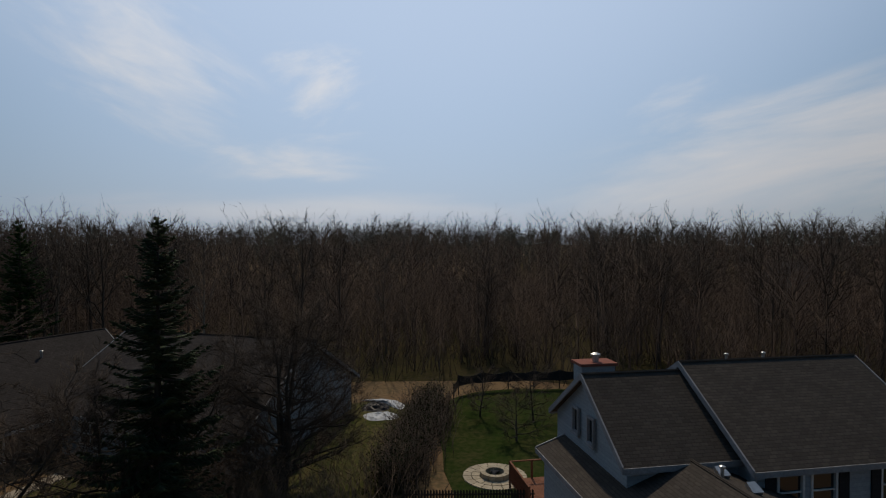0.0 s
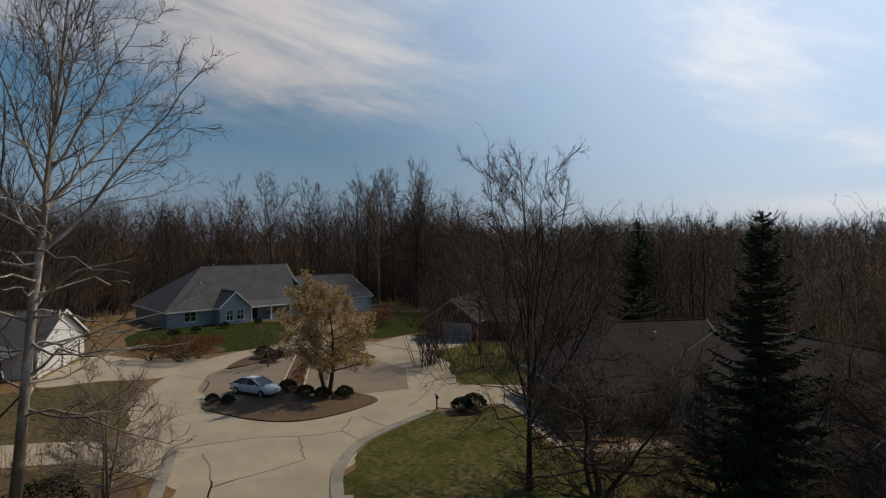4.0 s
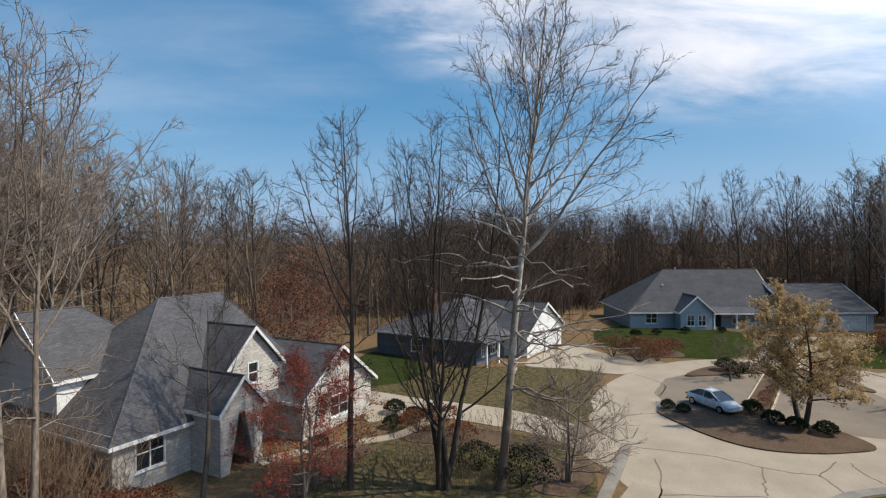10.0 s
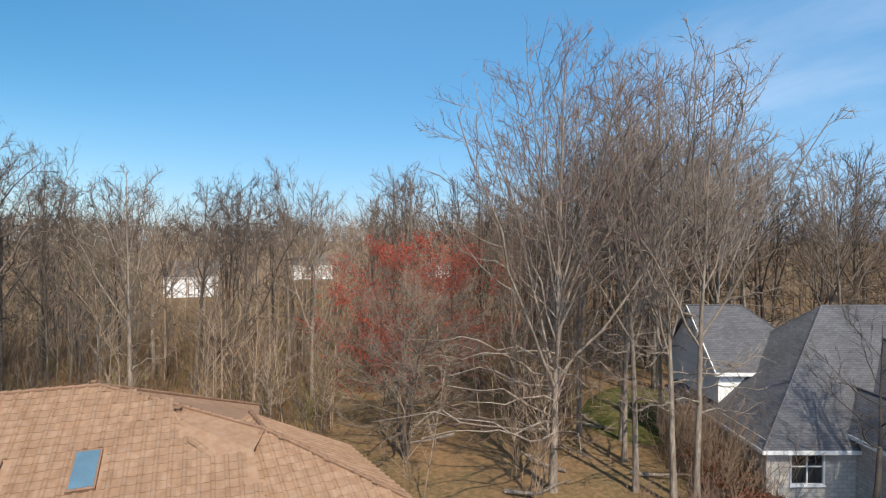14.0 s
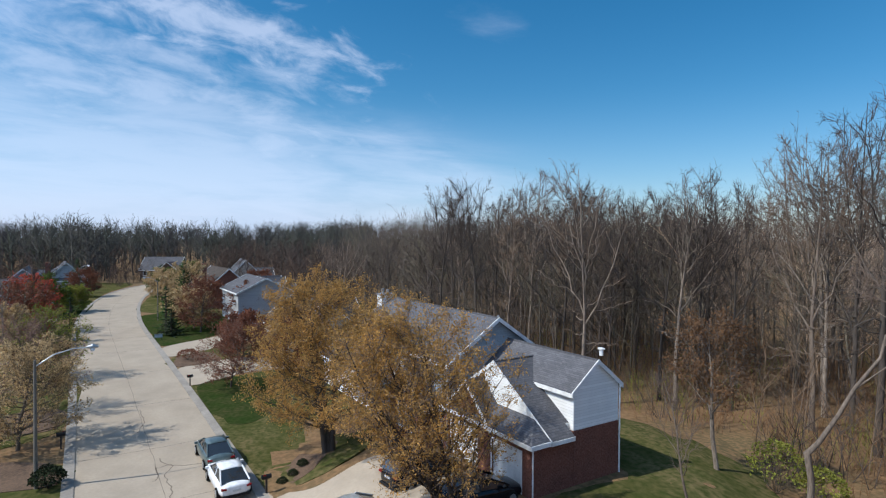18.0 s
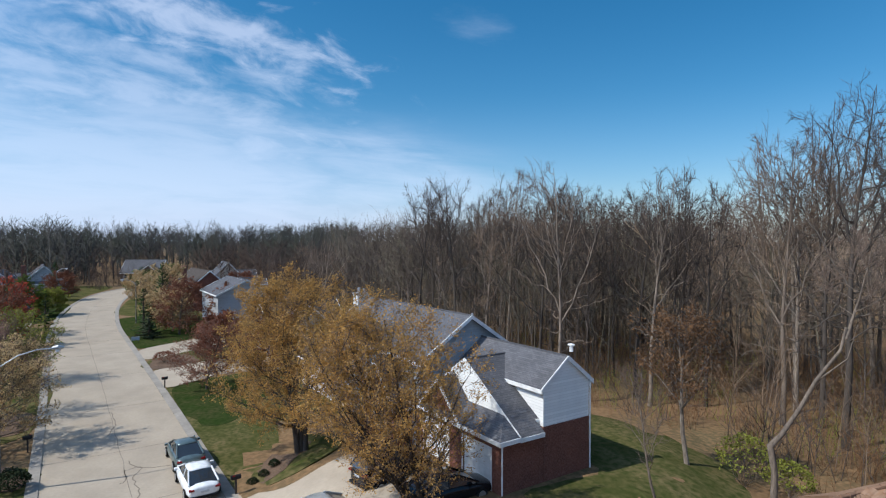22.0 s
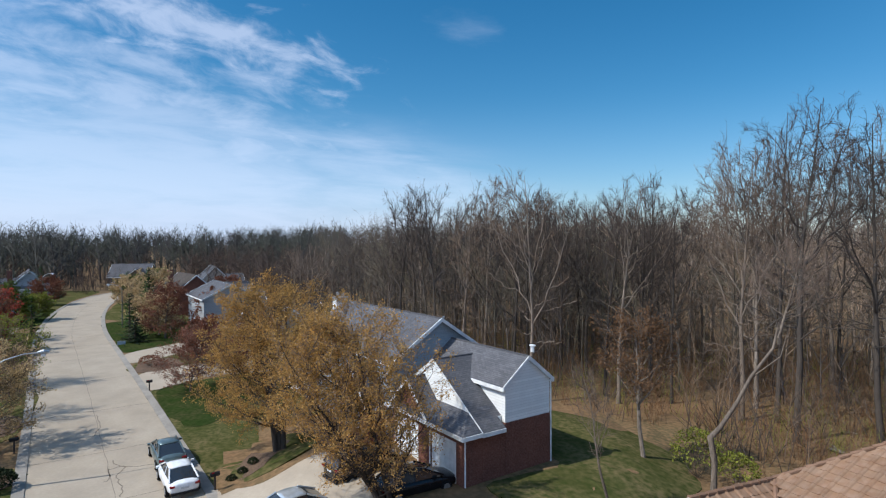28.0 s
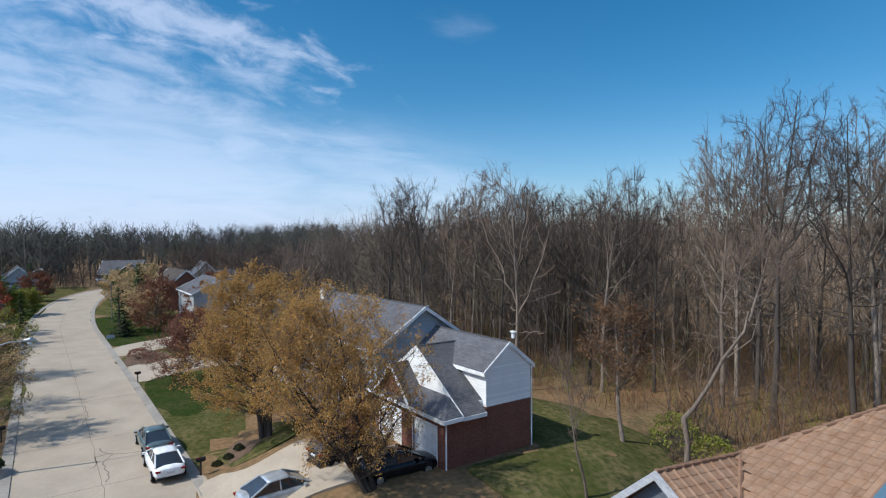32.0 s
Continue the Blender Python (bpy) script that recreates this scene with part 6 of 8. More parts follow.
# -- trees that can be known one by one --
BD, BP, BK, TW, TD, TP, TR = M["bark_dark"], M["bark_pale"], M["bark"], M["twig"], M["twig_dark"], M["twig_pale"], M["twig_red"]
tree(at(-30.7, -2.8, 90), "tall white-barked sycamore with bare wide crown", M["bark_white"], TD, vase(4, 27.0, 7.4, 0.27, fork=0.5, leaders=9, laterals=9, low=30, low_from=0.22, low_len=0.9, low_to=0.0, low_fan=3.1, seconds=6, thirds=3, twigs=2, lean=0.10, wander=0.035, twig_r=0.015))
tree(at(-30.2, -5.8, 70), "bare tree with several slim stems", BD, TD, grow(5, 22.5, 6.4, 0.15, fork=0.2, stems=5, limbs=60, seconds=6, thirds=5, twigs=3, twig_r=0.015, angle=0.7, lift=0.05, top=0.6, splay=0.22))
tree(at(-29.1, -10.9, 10), "slender bare tree with a straight dark trunk", BD, TD, vase(7, 22.0, 4.6, 0.19, fork=0.42, leaders=6, laterals=7, low=8, low_from=0.25, low_len=0.6, low_fan=3.1, seconds=5, thirds=3, twigs=2, wander=0.035, twig_r=0.015))
tree(at(-27.6, -12.9, 200), "small red maple in early red bud beside the porch", BP, TR, grow(9, 8.2, 6.4, 0.1, fork=0.14, stems=3, limbs=30, seconds=7, thirds=6, twigs=3, angle=1.0, leaf=0.05, leaves=4, twig_len=0.7), M["bud_red"])
tree(at(-24.6, -17.0, 25), "bare dark tree leaning before the stone house", BD, TD, grow(10, 12.5, 3.6, 0.15, fork=0.45, limbs=12, seconds=6, thirds=5, twigs=3, angle=0.8, lean=-0.45))
tree(at(-22.1, 19.8, 40), "tall bare dark tree on the lawn", BD, TD, vase(11, 19.2, 6.6, 0.19, fork=0.2, leaders=10, laterals=9, low=7, low_from=0.12, low_len=0.9, low_fan=3.1, seconds=6, thirds=4, twigs=2, wander=0.04, twig_r=0.015))
tree(at(-19.6, 22.4, 140), "bare dark tree with low crooked limbs on the lawn", BD, TD, grow(13, 12.0, 8.6, 0.19, fork=0.12, limbs=30, seconds=8, thirds=6, twigs=4, angle=1.1, lift=0.03, wander=0.12, twig_r=0.018))
tree(at(-17.4, 19.8, 20), "low bare dark tree with bent limbs on the lawn", BD, TD, grow(14, 8.6, 6.6, 0.15, fork=0.14, stems=2, limbs=30, seconds=8, thirds=6, twigs=4, angle=1.1, lift=0.02, wander=0.12, twig_r=0.018))
tree(at(-8.8, 30.6, 0), "wide low bare tree with a dense crown of twigs", BD, TD, grow(15, 11.2, 8.6, 0.2, fork=0.1, stems=4, limbs=72, seconds=9, thirds=7, twigs=6, angle=1.1, lift=0.0, wander=0.08, top=0.45))
tree(at(-13.5, 24.5, 60), "low bare dogwood tangle beside the spruce", BD, TD, grow(16, 9.0, 7.2, 0.14, fork=0.12, stems=3, limbs=40, seconds=8, thirds=7, twigs=6, angle=1.1, lift=0.0, wander=0.1))
tree(at(-45.6, 17.8, 0), "tan-blossomed tree in the planted circle", BD, TD, grow(17, 10.2, 6.0, 0.2, fork=0.26, stems=2, limbs=30, seconds=8, thirds=6, twigs=3, angle=1.0, lift=0.06, leaf=0.09, leaves=5, twig_len=0.7, top=0.5), M["bud_tan"])
tree(at(-32.4, 1.0, 30), "small bare tree with pale tangled twigs at the kerb", BP, TP, grow(19, 7.4, 6.0, 0.09, fork=0.15, stems=3, limbs=32, seconds=7, thirds=6, twigs=3, angle=1.05, lift=0.0, twig_len=0.8, twig_r=0.015))
tree(at(-58.8, 16.6, 30), "small bare ornamental tree among shrubs", BK, TW, grow(20, 4.6, 2.6, 0.08, fork=0.3, limbs=16, seconds=6, thirds=5, twigs=3, angle=1.0, twig_len=0.6))
tree(at(-56.6, 25.0, 30), "small bare ornamental tree in the back bed", BK, TW, grow(21, 5.0, 3.0, 0.08, fork=0.3, limbs=16, seconds=6, thirds=5, twigs=3, angle=1.0, twig_len=0.6, leaf=0.08, leaves=2), M["bud_tan"])
tree(at(36.6, -1.9, 0), "broad pear tree covered in orange buds", BD, TW, grow(23, 12.0, 8.6, 0.18, fork=0.18, stems=3, limbs=60, seconds=9, thirds=6, twigs=3, angle=0.95, lift=0.04, leaf=0.055, leaves=7, twig_len=0.75, top=0.45), M["bud_orange"])
tree(at(24.5, -6.9, 72), "tall oval tree with orange buds by the drive", BD, TW, grow(25, 10.6, 6.2, 0.13, fork=0.1, stems=4, limbs=56, lean=0.36, seconds=8, thirds=6, twigs=3, angle=0.85, lift=0.05, leaf=0.05, leaves=6, twig_len=0.7, top=0.5), M["bud_orange"])
tree(at(56.6, 6.0, 0), "young red-budded tree on the lawn", BD, TR, grow(27, 6.6, 4.4, 0.1, fork=0.2, limbs=34, seconds=8, thirds=6, twigs=4, angle=1.0, leaf=0.06, leaves=2, twig_len=0.5), M["leaf_rust"])
tree(at(64.5, 24.6, 0), "round tree in red and green spring leaf", BD, TR, grow(29, 7.4, 4.6, 0.16, fork=0.15, limbs=34, seconds=7, thirds=5, twigs=3, angle=1.0, leaf=0.08, leaves=2, twig_len=0.6), M["leaf_lime"])
tree(at(43.4, 18.3, 0), "small street tree in tan bud", BK, TW, grow(31, 7.6, 4.6, 0.13, fork=0.15, limbs=40, seconds=8, thirds=5, twigs=3, angle=1.0, leaf=0.075, leaves=3, twig_len=0.6), M["bud_tan"])
tree(at(52.5, 20.6, 0), "bare brown street tree", BK, TR, grow(32, 8.0, 4.8, 0.13, fork=0.2, limbs=40, seconds=8, thirds=6, twigs=5, angle=0.9, twig_len=0.6))
tree(at(84, 33.5, 0), "reddish street tree in bud", BK, TR, grow(33, 8.6, 4.8, 0.13, fork=0.2, limbs=30, seconds=6, thirds=5, twigs=3, angle=0.9, leaf=0.13, leaves=2, twig_len=0.6), M["leaf_rust"])
tree(at(94, 37.5, 0), "dark red-budded tree across the street", BK, TR, grow(34, 9.0, 5.0, 0.13, fork=0.2, limbs=30, seconds=6, thirds=5, twigs=3, angle=0.9, leaf=0.13, leaves=2, twig_len=0.6), M["bud_red"])
tree(at(118, 44, 0), "round green-budded street tree", BK, TW, grow(35, 7.5, 5.0, 0.13, fork=0.2, limbs=30, seconds=6, thirds=5, twigs=3, angle=1.0, leaf=0.16, leaves=2, twig_len=0.6), M["leaf_green"])
tree(at(107, 18, 0), "whitish blossoming tree beside the street", BK, TP, grow(37, 10.5, 5.2, 0.16, fork=0.15, limbs=32, seconds=6, thirds=5, twigs=3, angle=0.9, leaf=0.15, leaves=2, twig_len=0.6), M["bud_tan"])
tree(at(91, 13.5, 0), "dark red-budded tree on a lawn", BD, TR, grow(39, 8.6, 4.8, 0.14, fork=0.15, limbs=32, seconds=6, thirds=5, twigs=3, angle=0.95, leaf=0.12, leaves=2, twig_len=0.6), M["leaf_rust"])
for x, y, h, mat, label in ((121, 40.5, 6.0, "leaf_lime", "round yellow-green street tree in young leaf"), (95, 15, 8.0, "bud_tan", "pale blossoming tree beside the street"), (71, 6, 6.5, "leaf_rust", "reddish young tree between two drives"), (86, 34.5, 7.0, "bud_red", "dark red-budded tree across the street"), (101, 7, 8.0, "leaf_rust", "brown-budded tree before a house"), (137, 28, 8.5, "bud_tan", "tan-budded tree at the bend"), (152, 31, 8.0, "leaf_green", "green-budded tree at the bend"), (126, 6, 9.0, "leaf_rust", "reddish tree beside the brick house"), (150, 48, 8.0, "leaf_rust", "reddish tree across the bend"), (170, 28, 9.0, "leaf_green", "green-budded tree before the far houses"), (78, 34, 7.5, "bud_tan", "tan-budded tree across the street"), (62, 0, 7.5, "leaf_rust", "brown-budded tree behind the lawn")):
    tree(at(x, y, x * 7), label, BK, TR, grow(int(x * 3 + y), h * 0.85, h * 0.55, 0.13, fork=0.2, limbs=28, seconds=6, thirds=5, twigs=3, angle=1.0, leaf=0.13, leaves=3, twig_len=0.7), M[mat])
# bent trunk beside the tiled house: a thick leaning stub that turns upward
bent, bentcrown, none = grow(42, 4.5, 2.6, 0.06, fork=0.2, limbs=14, seconds=6, thirds=5, twigs=3, angle=0.8, lean=0.3)
for g in (bent, bentcrown):
    g.v = [v + np.array((3.0, 0, 10.2)) for v in g.v]
bent.limb([(0, 0, -0.3), (0.12, 0, 2.6), (0.16, 0.05, 3.8), (-0.05, 0, 5.0), (0.4, 0, 5.5), (1.2, 0.1, 6.7), (1.8, 0, 8.0), (2.8, 0, 9.4), (3.0, 0, 10.4)], [0.17, 0.15, 0.14, 0.15, 0.11, 0.09, 0.08, 0.065, 0.05], 8)
bent.limb([(1.75, 0, 7.9), (2.4, 0.4, 8.2), (3.4, 0.6, 8.9), (3.9, 0.8, 10.4)], [0.05, 0.04, 0.03, 0.012], 5)
tree(at(19.0, -21.6, 245), "old tree with a crooked grey trunk", M["bark"], M["twig"], (bent, bentcrown, none))
tree(at(27.7, -37.6, 0), "very tall bare oak with dark spreading limbs", BD, TD, vase(43, 25.5, 7.6, 0.26, fork=0.45, leaders=6, laterals=7, low=6, low_from=0.3, low_len=0.6, low_fan=3.1, seconds=5, thirds=3, twigs=2, wander=0.07, twig_r=0.015))
tree(at(23.7, -48.7, 50), "very tall bare oak with a grey trunk", BD, TD, vase(44, 26.5, 7.6, 0.26, fork=0.45, leaders=6, laterals=7, low=6, low_from=0.3, low_len=0.6, low_fan=3.1, seconds=5, thirds=3, twigs=2, wander=0.07, twig_r=0.015))
tree(at(24.6, -41.5, 120), "tall bare oak with crooked limbs", BD, TD, vase(40, 24.0, 7.0, 0.24, fork=0.42, leaders=6, laterals=7, low=6, low_from=0.3, low_len=0.6, low_fan=3.1, seconds=5, thirds=3, twigs=2, wander=0.07, twig_r=0.015))
for x, y, s, h, n in ((-21.2, -34.7, 45, 24.0, 1), (-21.5, -29.7, 46, 24.0, 1), (-19.6, -25.9, 47, 20.0, 1), (-20.5, -23.9, 48, 24.0, 2), (-21.5, -23.4, 50, 23.0, 1), (-28.2, -35.0, 56, 24.0, 1), (-19.0, -34.0, 57, 24.0, 2), (-23.5, -33.0, 62, 24.0, 1), (-40.5, -38.5, 63, 23.0, 1), (-35.0, -37.0, 64, 24.0, 2), (-46.5, -36.5, 65, 20.0, 1)):
    tree(at(x, y, s * 50), "tall bare grey-barked tree of a clump", BP, TP, vase(s, h + 2.0, 6.6, 0.19, fork=0.3 + 0.03 * (s % 4), leaders=7 + n, laterals=8, low=8, low_from=0.2, low_len=0.6, low_fan=3.1, seconds=5, thirds=3, twigs=1, wander=0.045, twig_r=0.018))
tree(at(-15.2, -27.2, 15), "great bare tree with a wide fan of limbs", BP, TR, vase(49, 26.0, 9.6, 0.25, fork=0.24, leaders=12, laterals=9, low=18, low_from=0.1, low_len=0.9, low_to=-0.3, low_fan=2.2, seconds=5, thirds=3, twigs=2, wander=0.035, twig_r=0.015))
tree(at(-10.8, -44, 0), "wide red-budded maple in the wood", BK, TR, grow(51, 14.5, 10.5, 0.22, fork=0.2, limbs=46, seconds=9, thirds=6, twigs=4, angle=1.15, leaf=0.08, leaves=2, twig_len=1.0), M["bud_red"])
tree(at(-8.6, -34.5, 80), "wide bare tree with pale low branches", BK, M["twig_light"], grow(52, 12.5, 11.5, 0.15, fork=0.2, stems=3, limbs=48, seconds=8, thirds=6, twigs=3, angle=0.95, lift=0.01, wander=0.09))
tree(at(-54, -25, 0), "rusty-leaved oak beyond the stone house", BK, TR, grow(53, 13.0, 5.6, 0.2, fork=0.2, limbs=30, seconds=7, thirds=5, twigs=3, angle=0.9, leaf=0.12, leaves=1), M["leaf_rust"])
tree(at(-48, -24, 0), "rusty-leaved young oak beside the stone house", BK, TR, grow(58, 11.0, 4.6, 0.18, fork=0.2, limbs=30, seconds=7, thirds=5, twigs=3, angle=0.9, leaf=0.12, leaves=1), M["leaf_rust"])
tree(at(26.5, -23.5, 0), "slim tree holding dry tan leaves", M["bark_pale"], M["twig"], grow(54, 9.5, 3.0, 0.14, fork=0.35, limbs=18, seconds=6, thirds=5, twigs=3, angle=0.85, leaf=0.08, leaves=3), M["leaf_dry"])
tree(at(20.6, -17.0, 0), "thin bare sapling on the lawn", M["bark"], M["twig"], grow(55, 8.0, 1.6, 0.07, fork=0.4, limbs=12, seconds=4, thirds=4, twigs=2, angle=0.6))
for k, (x, y) in enumerate(((23.2, -27.5), (24.8, -26.0))):
    tree(at(x, y), "lime-green leafing bush at the wood's edge", M["bark"], M["twig"], shrub_mesh(60 + k, 1.3 + 0.3 * k, 2.2 + k, 900, 0.08), M["leaf_lime"], "bushes at the wood edge", "bush", "bush")
# conifers
tree(at(-11.6, 22.6, 0), "tall dark pointed spruce", M["bark_dark"], M["twig_dark"], spruce(71, 14.6, 4.0, M["needle"], 0.95), M["needle"])
tree(at(-38, 50, 0), "dark green pine among bare trees", M["bark_dark"], M["twig_dark"], spruce(72, 15.5, 4.6, M["needle_green"], 0.8), M["needle_green"])
tree(at(101, 17.5, 0), "pointed green spruce beside the street", M["bark_dark"], M["twig_dark"], spruce(73, 10.5, 3.0, M["needle_green"], 0.7), M["needle_green"])
tree(at(89, 17.2, 0), "low dark juniper on a lawn", M["bark_dark"], M["twig_dark"], spruce(74, 3.6, 2.6, M["needle"], 0.8), M["needle"])
for x, y, h, r in ((99, 33.5, 5.5, 1.8), (92, 18.5, 7.0, 2.4), (146, 30, 8.0, 2.6), (160, 52, 9.0, 3.0)):
    tree(at(x, y), "dark green conifer beside the street", M["bark_dark"], M["twig_dark"], spruce(int(x), h, r, M["needle_green"], 0.6), M["needle_green"])
tree(at(113, 43, 0), "dark columnar evergreen across the street", M["bark_dark"], M["twig_dark"], spruce(75, 6.5, 2.4, M["needle"], 0.7), M["needle"])

for x, y, h in ((5.0, 37.7, 4.5), (2.9, 43.1, 5.0), (6.9, 42.2, 6.0)):
    tree(at(x, y, x * 40), "small bare fruit tree on the back lawn", BD, TD, grow(int(x * 10) + 900, h * 0.8, h * 0.5, 0.08, fork=0.2, limbs=16, seconds=6, thirds=5, twigs=3, angle=1.0, twig_len=0.6))
# -- woods: a few grown kinds, repeated with their own turn and size --
KINDS = []
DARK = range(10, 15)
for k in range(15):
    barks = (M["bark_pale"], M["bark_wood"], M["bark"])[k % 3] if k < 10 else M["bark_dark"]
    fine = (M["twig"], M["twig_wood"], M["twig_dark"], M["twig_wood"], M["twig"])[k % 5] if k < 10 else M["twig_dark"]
    KINDS.append((vase(100 + k, 20.0, 5.6 + 0.5 * (k % 4), 0.21, fork=0.3 + 0.06 * (k % 4), leaders=5, laterals=6, low=5, low_from=0.22, low_len=0.55, low_fan=3.1, seconds=4, thirds=4, twigs=1, twig_len=1.2, twig_r=0.021, wander=0.05 + 0.012 * (k % 3)), barks, fine))
# a place to grow: yaw from, to (left of +y), nearest, farthest, heights, how many
WOODS = [(-48, 24, 58, 88, 12.5, 16.0, 26), (24, 56, 62, 90, 13.5, 17.5, 26), (58, 80, 108, 130, 26, 30, 15), (56, 102, 106, 135, 18, 23, 26), (101, 119, 80, 110, 15, 20, 16), (119, 152, 42, 80, 20, 26, 34), (150, 196, 44, 80, 17, 23, 40), (196, 223, 48, 76, 21, 27, 24), (223, 256, 46, 92, 17, 22.5, 56), (255, 263, 70, 120, 13, 17, 12), (262, 275, 100, 150, 12, 16, 8), (286, 312, 60, 130, 8, 12, 10)]
HOUSES = [(-25, 38, 17), (-62, 46, 12), (-97, 28, 26), (-66, -8, 17), (-36, -26, 15), (7, -26, 14), (32, -14, 14), (40, -6, 10), (104.5, 6.2, 12), (129, 15, 13), (168, 13, 12), (222, 44, 12), (176, 60, 12), (139, 55, 12), (105, 52, 12), (72, 41, 12), (52, -10, 11), (78, -2, 11), (-11, -44, 7), (-9, -35, 6)]
street_line, house_rings = np.array(STREET), np.array(HOUSES)


def open_ground(x, y, gap=0.0, lane=9.0):
    return (np.hypot(house_rings[:, 0] - x, house_rings[:, 1] - y) > house_rings[:, 2] + gap).all() and np.hypot(street_line[:, 0] - x, street_line[:, 1] - y).min() > lane


def scatter(rng, y0, y1, r0, r1, count, apart, gap=0.0):
    out = []
    for _ in range(count * 12):
        if len(out) >= count:
            break
        a, r = radians(rng.uniform(y0, y1)), math.sqrt(rng.uniform(r0 * r0, r1 * r1))
        x, y = -math.sin(a) * r, math.cos(a) * r
        if open_ground(x, y, gap) and (not apart or not out or np.hypot(np.array(out)[:, 0] - x, np.array(out)[:, 1] - y).min() > apart):
            out.append((x, y))
    return out


rng = np.random.default_rng(8)
first = {}
for y0, y1, r0, r1, h0, h1, count in WOODS:
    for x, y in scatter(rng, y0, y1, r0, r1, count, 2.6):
        # most dark kinds stand toward the sun: backlit shade put into their bark and twigs
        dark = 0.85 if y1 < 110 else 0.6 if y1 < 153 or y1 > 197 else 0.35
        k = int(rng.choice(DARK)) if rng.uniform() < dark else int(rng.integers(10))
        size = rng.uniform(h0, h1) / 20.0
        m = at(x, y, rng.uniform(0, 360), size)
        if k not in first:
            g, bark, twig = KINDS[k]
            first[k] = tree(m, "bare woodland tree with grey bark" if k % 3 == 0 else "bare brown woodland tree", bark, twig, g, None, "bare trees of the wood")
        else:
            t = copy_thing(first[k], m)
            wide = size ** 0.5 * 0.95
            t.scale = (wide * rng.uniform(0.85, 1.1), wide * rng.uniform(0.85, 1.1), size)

# -- deeper woods: bare trees and brush in joined stands --


def stand(label, y0, y1, r0, r1, h0, h1, count, seed, mat, limbs=13, seconds=3, twigs=2, thick=1.0, gap=3.0):
    rng = np.random.default_rng(seed)
    xy = np.array(scatter(rng, y0, y1, r0, r1, count, 0, gap))
    if not len(xy):
        return
    n = len(xy)
    base = np.c_[xy, [ground_z(x, y) - 0.2 for x, y in xy]]
    h = rng.uniform(h0, h1, n)
    top = base + np.c_[rng.normal(size=(n, 2)) * 0.7, h * 0.86]
    w = Wood()
    w.spikes(base, top, 0.12 * thick ** 0.5 * (h / 14))
    pick = np.repeat(np.arange(n), limbs)
    u = rng.uniform(0, 1, len(pick))
    f = 0.22 + 0.7 * u
    p = base[pick] + (top - base)[pick] * f[:, None]
    v = np.clip(0.2 + 0.82 * u ** 0.8 + rng.normal(size=len(pick)) * 0.08, 0.1, 1.0)
    r = h[pick] * rng.uniform(0.20, 0.34, n)[pick] * np.sqrt(np.maximum(1 - np.abs(1.8 * v - 0.86) ** 2.2, 0.03)) * rng.uniform(0.6, 1.1, len(pick))
    az = rng.uniform(0, 2 * math.pi, len(pick))
    e = np.stack([top[pick, 0] + np.cos(az) * r, top[pick, 1] + np.sin(az) * r, np.maximum(base[pick, 2] + h[pick] * (0.25 + 0.75 * v), p[:, 2] + 0.5 * r)], 1)
    ln = np.linalg.norm(e - p, axis=1)
    d = (e - p) / ln[:, None]
    w.spikes(p, e, 0.055 * thick)
    for number, size, width in ((seconds, 0.42, 0.030), (twigs, 0.5, 0.02)):
        pick = np.repeat(np.arange(len(p)), number)
        q = p[pick] + (e - p)[pick] * rng.uniform(0.3, 1.0, len(pick))[:, None]
        d = rand_dir(rng, d[pick], rng.uniform(0.35, 0.95, len(pick))) + np.array((0, 0, 0.08))
        ln = ln[pick] * size * rng.uniform(0.6, 1.2, len(pick))
        p, e = q, q + d * ln[:, None]
        w.spikes(p, e, width * thick)
    return tagged(new("far_wood", w.mesh("far_wood", mat, False)), label, "woods", kind="stuff")


# twigs darker toward the sun, lighter on the lit side: light put into colour
M["far_brown"] = material("shaded_wood_twigs", (0.072, 0.053, 0.045), 0.95, dark=(0.056, 0.043, 0.037), scale=0.03, fine=(0.085, 0.058, 0.043), fine_scale=0.15, fine_amount=0.6, bump=0.0, island=0.3)
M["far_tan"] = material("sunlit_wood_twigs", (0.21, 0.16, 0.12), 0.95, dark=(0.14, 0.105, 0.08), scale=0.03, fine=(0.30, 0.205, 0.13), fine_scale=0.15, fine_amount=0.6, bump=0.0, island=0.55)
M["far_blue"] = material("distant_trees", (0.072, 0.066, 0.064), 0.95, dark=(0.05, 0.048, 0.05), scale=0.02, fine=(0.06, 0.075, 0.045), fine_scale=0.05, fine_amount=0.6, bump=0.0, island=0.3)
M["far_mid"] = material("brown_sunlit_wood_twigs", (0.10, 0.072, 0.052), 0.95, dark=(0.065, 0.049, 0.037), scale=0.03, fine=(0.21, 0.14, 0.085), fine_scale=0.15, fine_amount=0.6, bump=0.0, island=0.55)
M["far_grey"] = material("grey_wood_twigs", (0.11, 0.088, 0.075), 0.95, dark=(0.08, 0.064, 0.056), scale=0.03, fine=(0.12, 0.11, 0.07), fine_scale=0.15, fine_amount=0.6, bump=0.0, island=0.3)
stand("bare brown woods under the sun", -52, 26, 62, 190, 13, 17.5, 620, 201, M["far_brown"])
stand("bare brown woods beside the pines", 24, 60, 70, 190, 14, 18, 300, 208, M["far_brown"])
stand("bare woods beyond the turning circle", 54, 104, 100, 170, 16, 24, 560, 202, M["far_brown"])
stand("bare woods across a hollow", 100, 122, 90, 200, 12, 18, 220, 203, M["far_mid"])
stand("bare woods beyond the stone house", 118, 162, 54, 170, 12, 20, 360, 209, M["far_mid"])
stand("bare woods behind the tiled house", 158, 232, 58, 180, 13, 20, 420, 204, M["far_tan"])
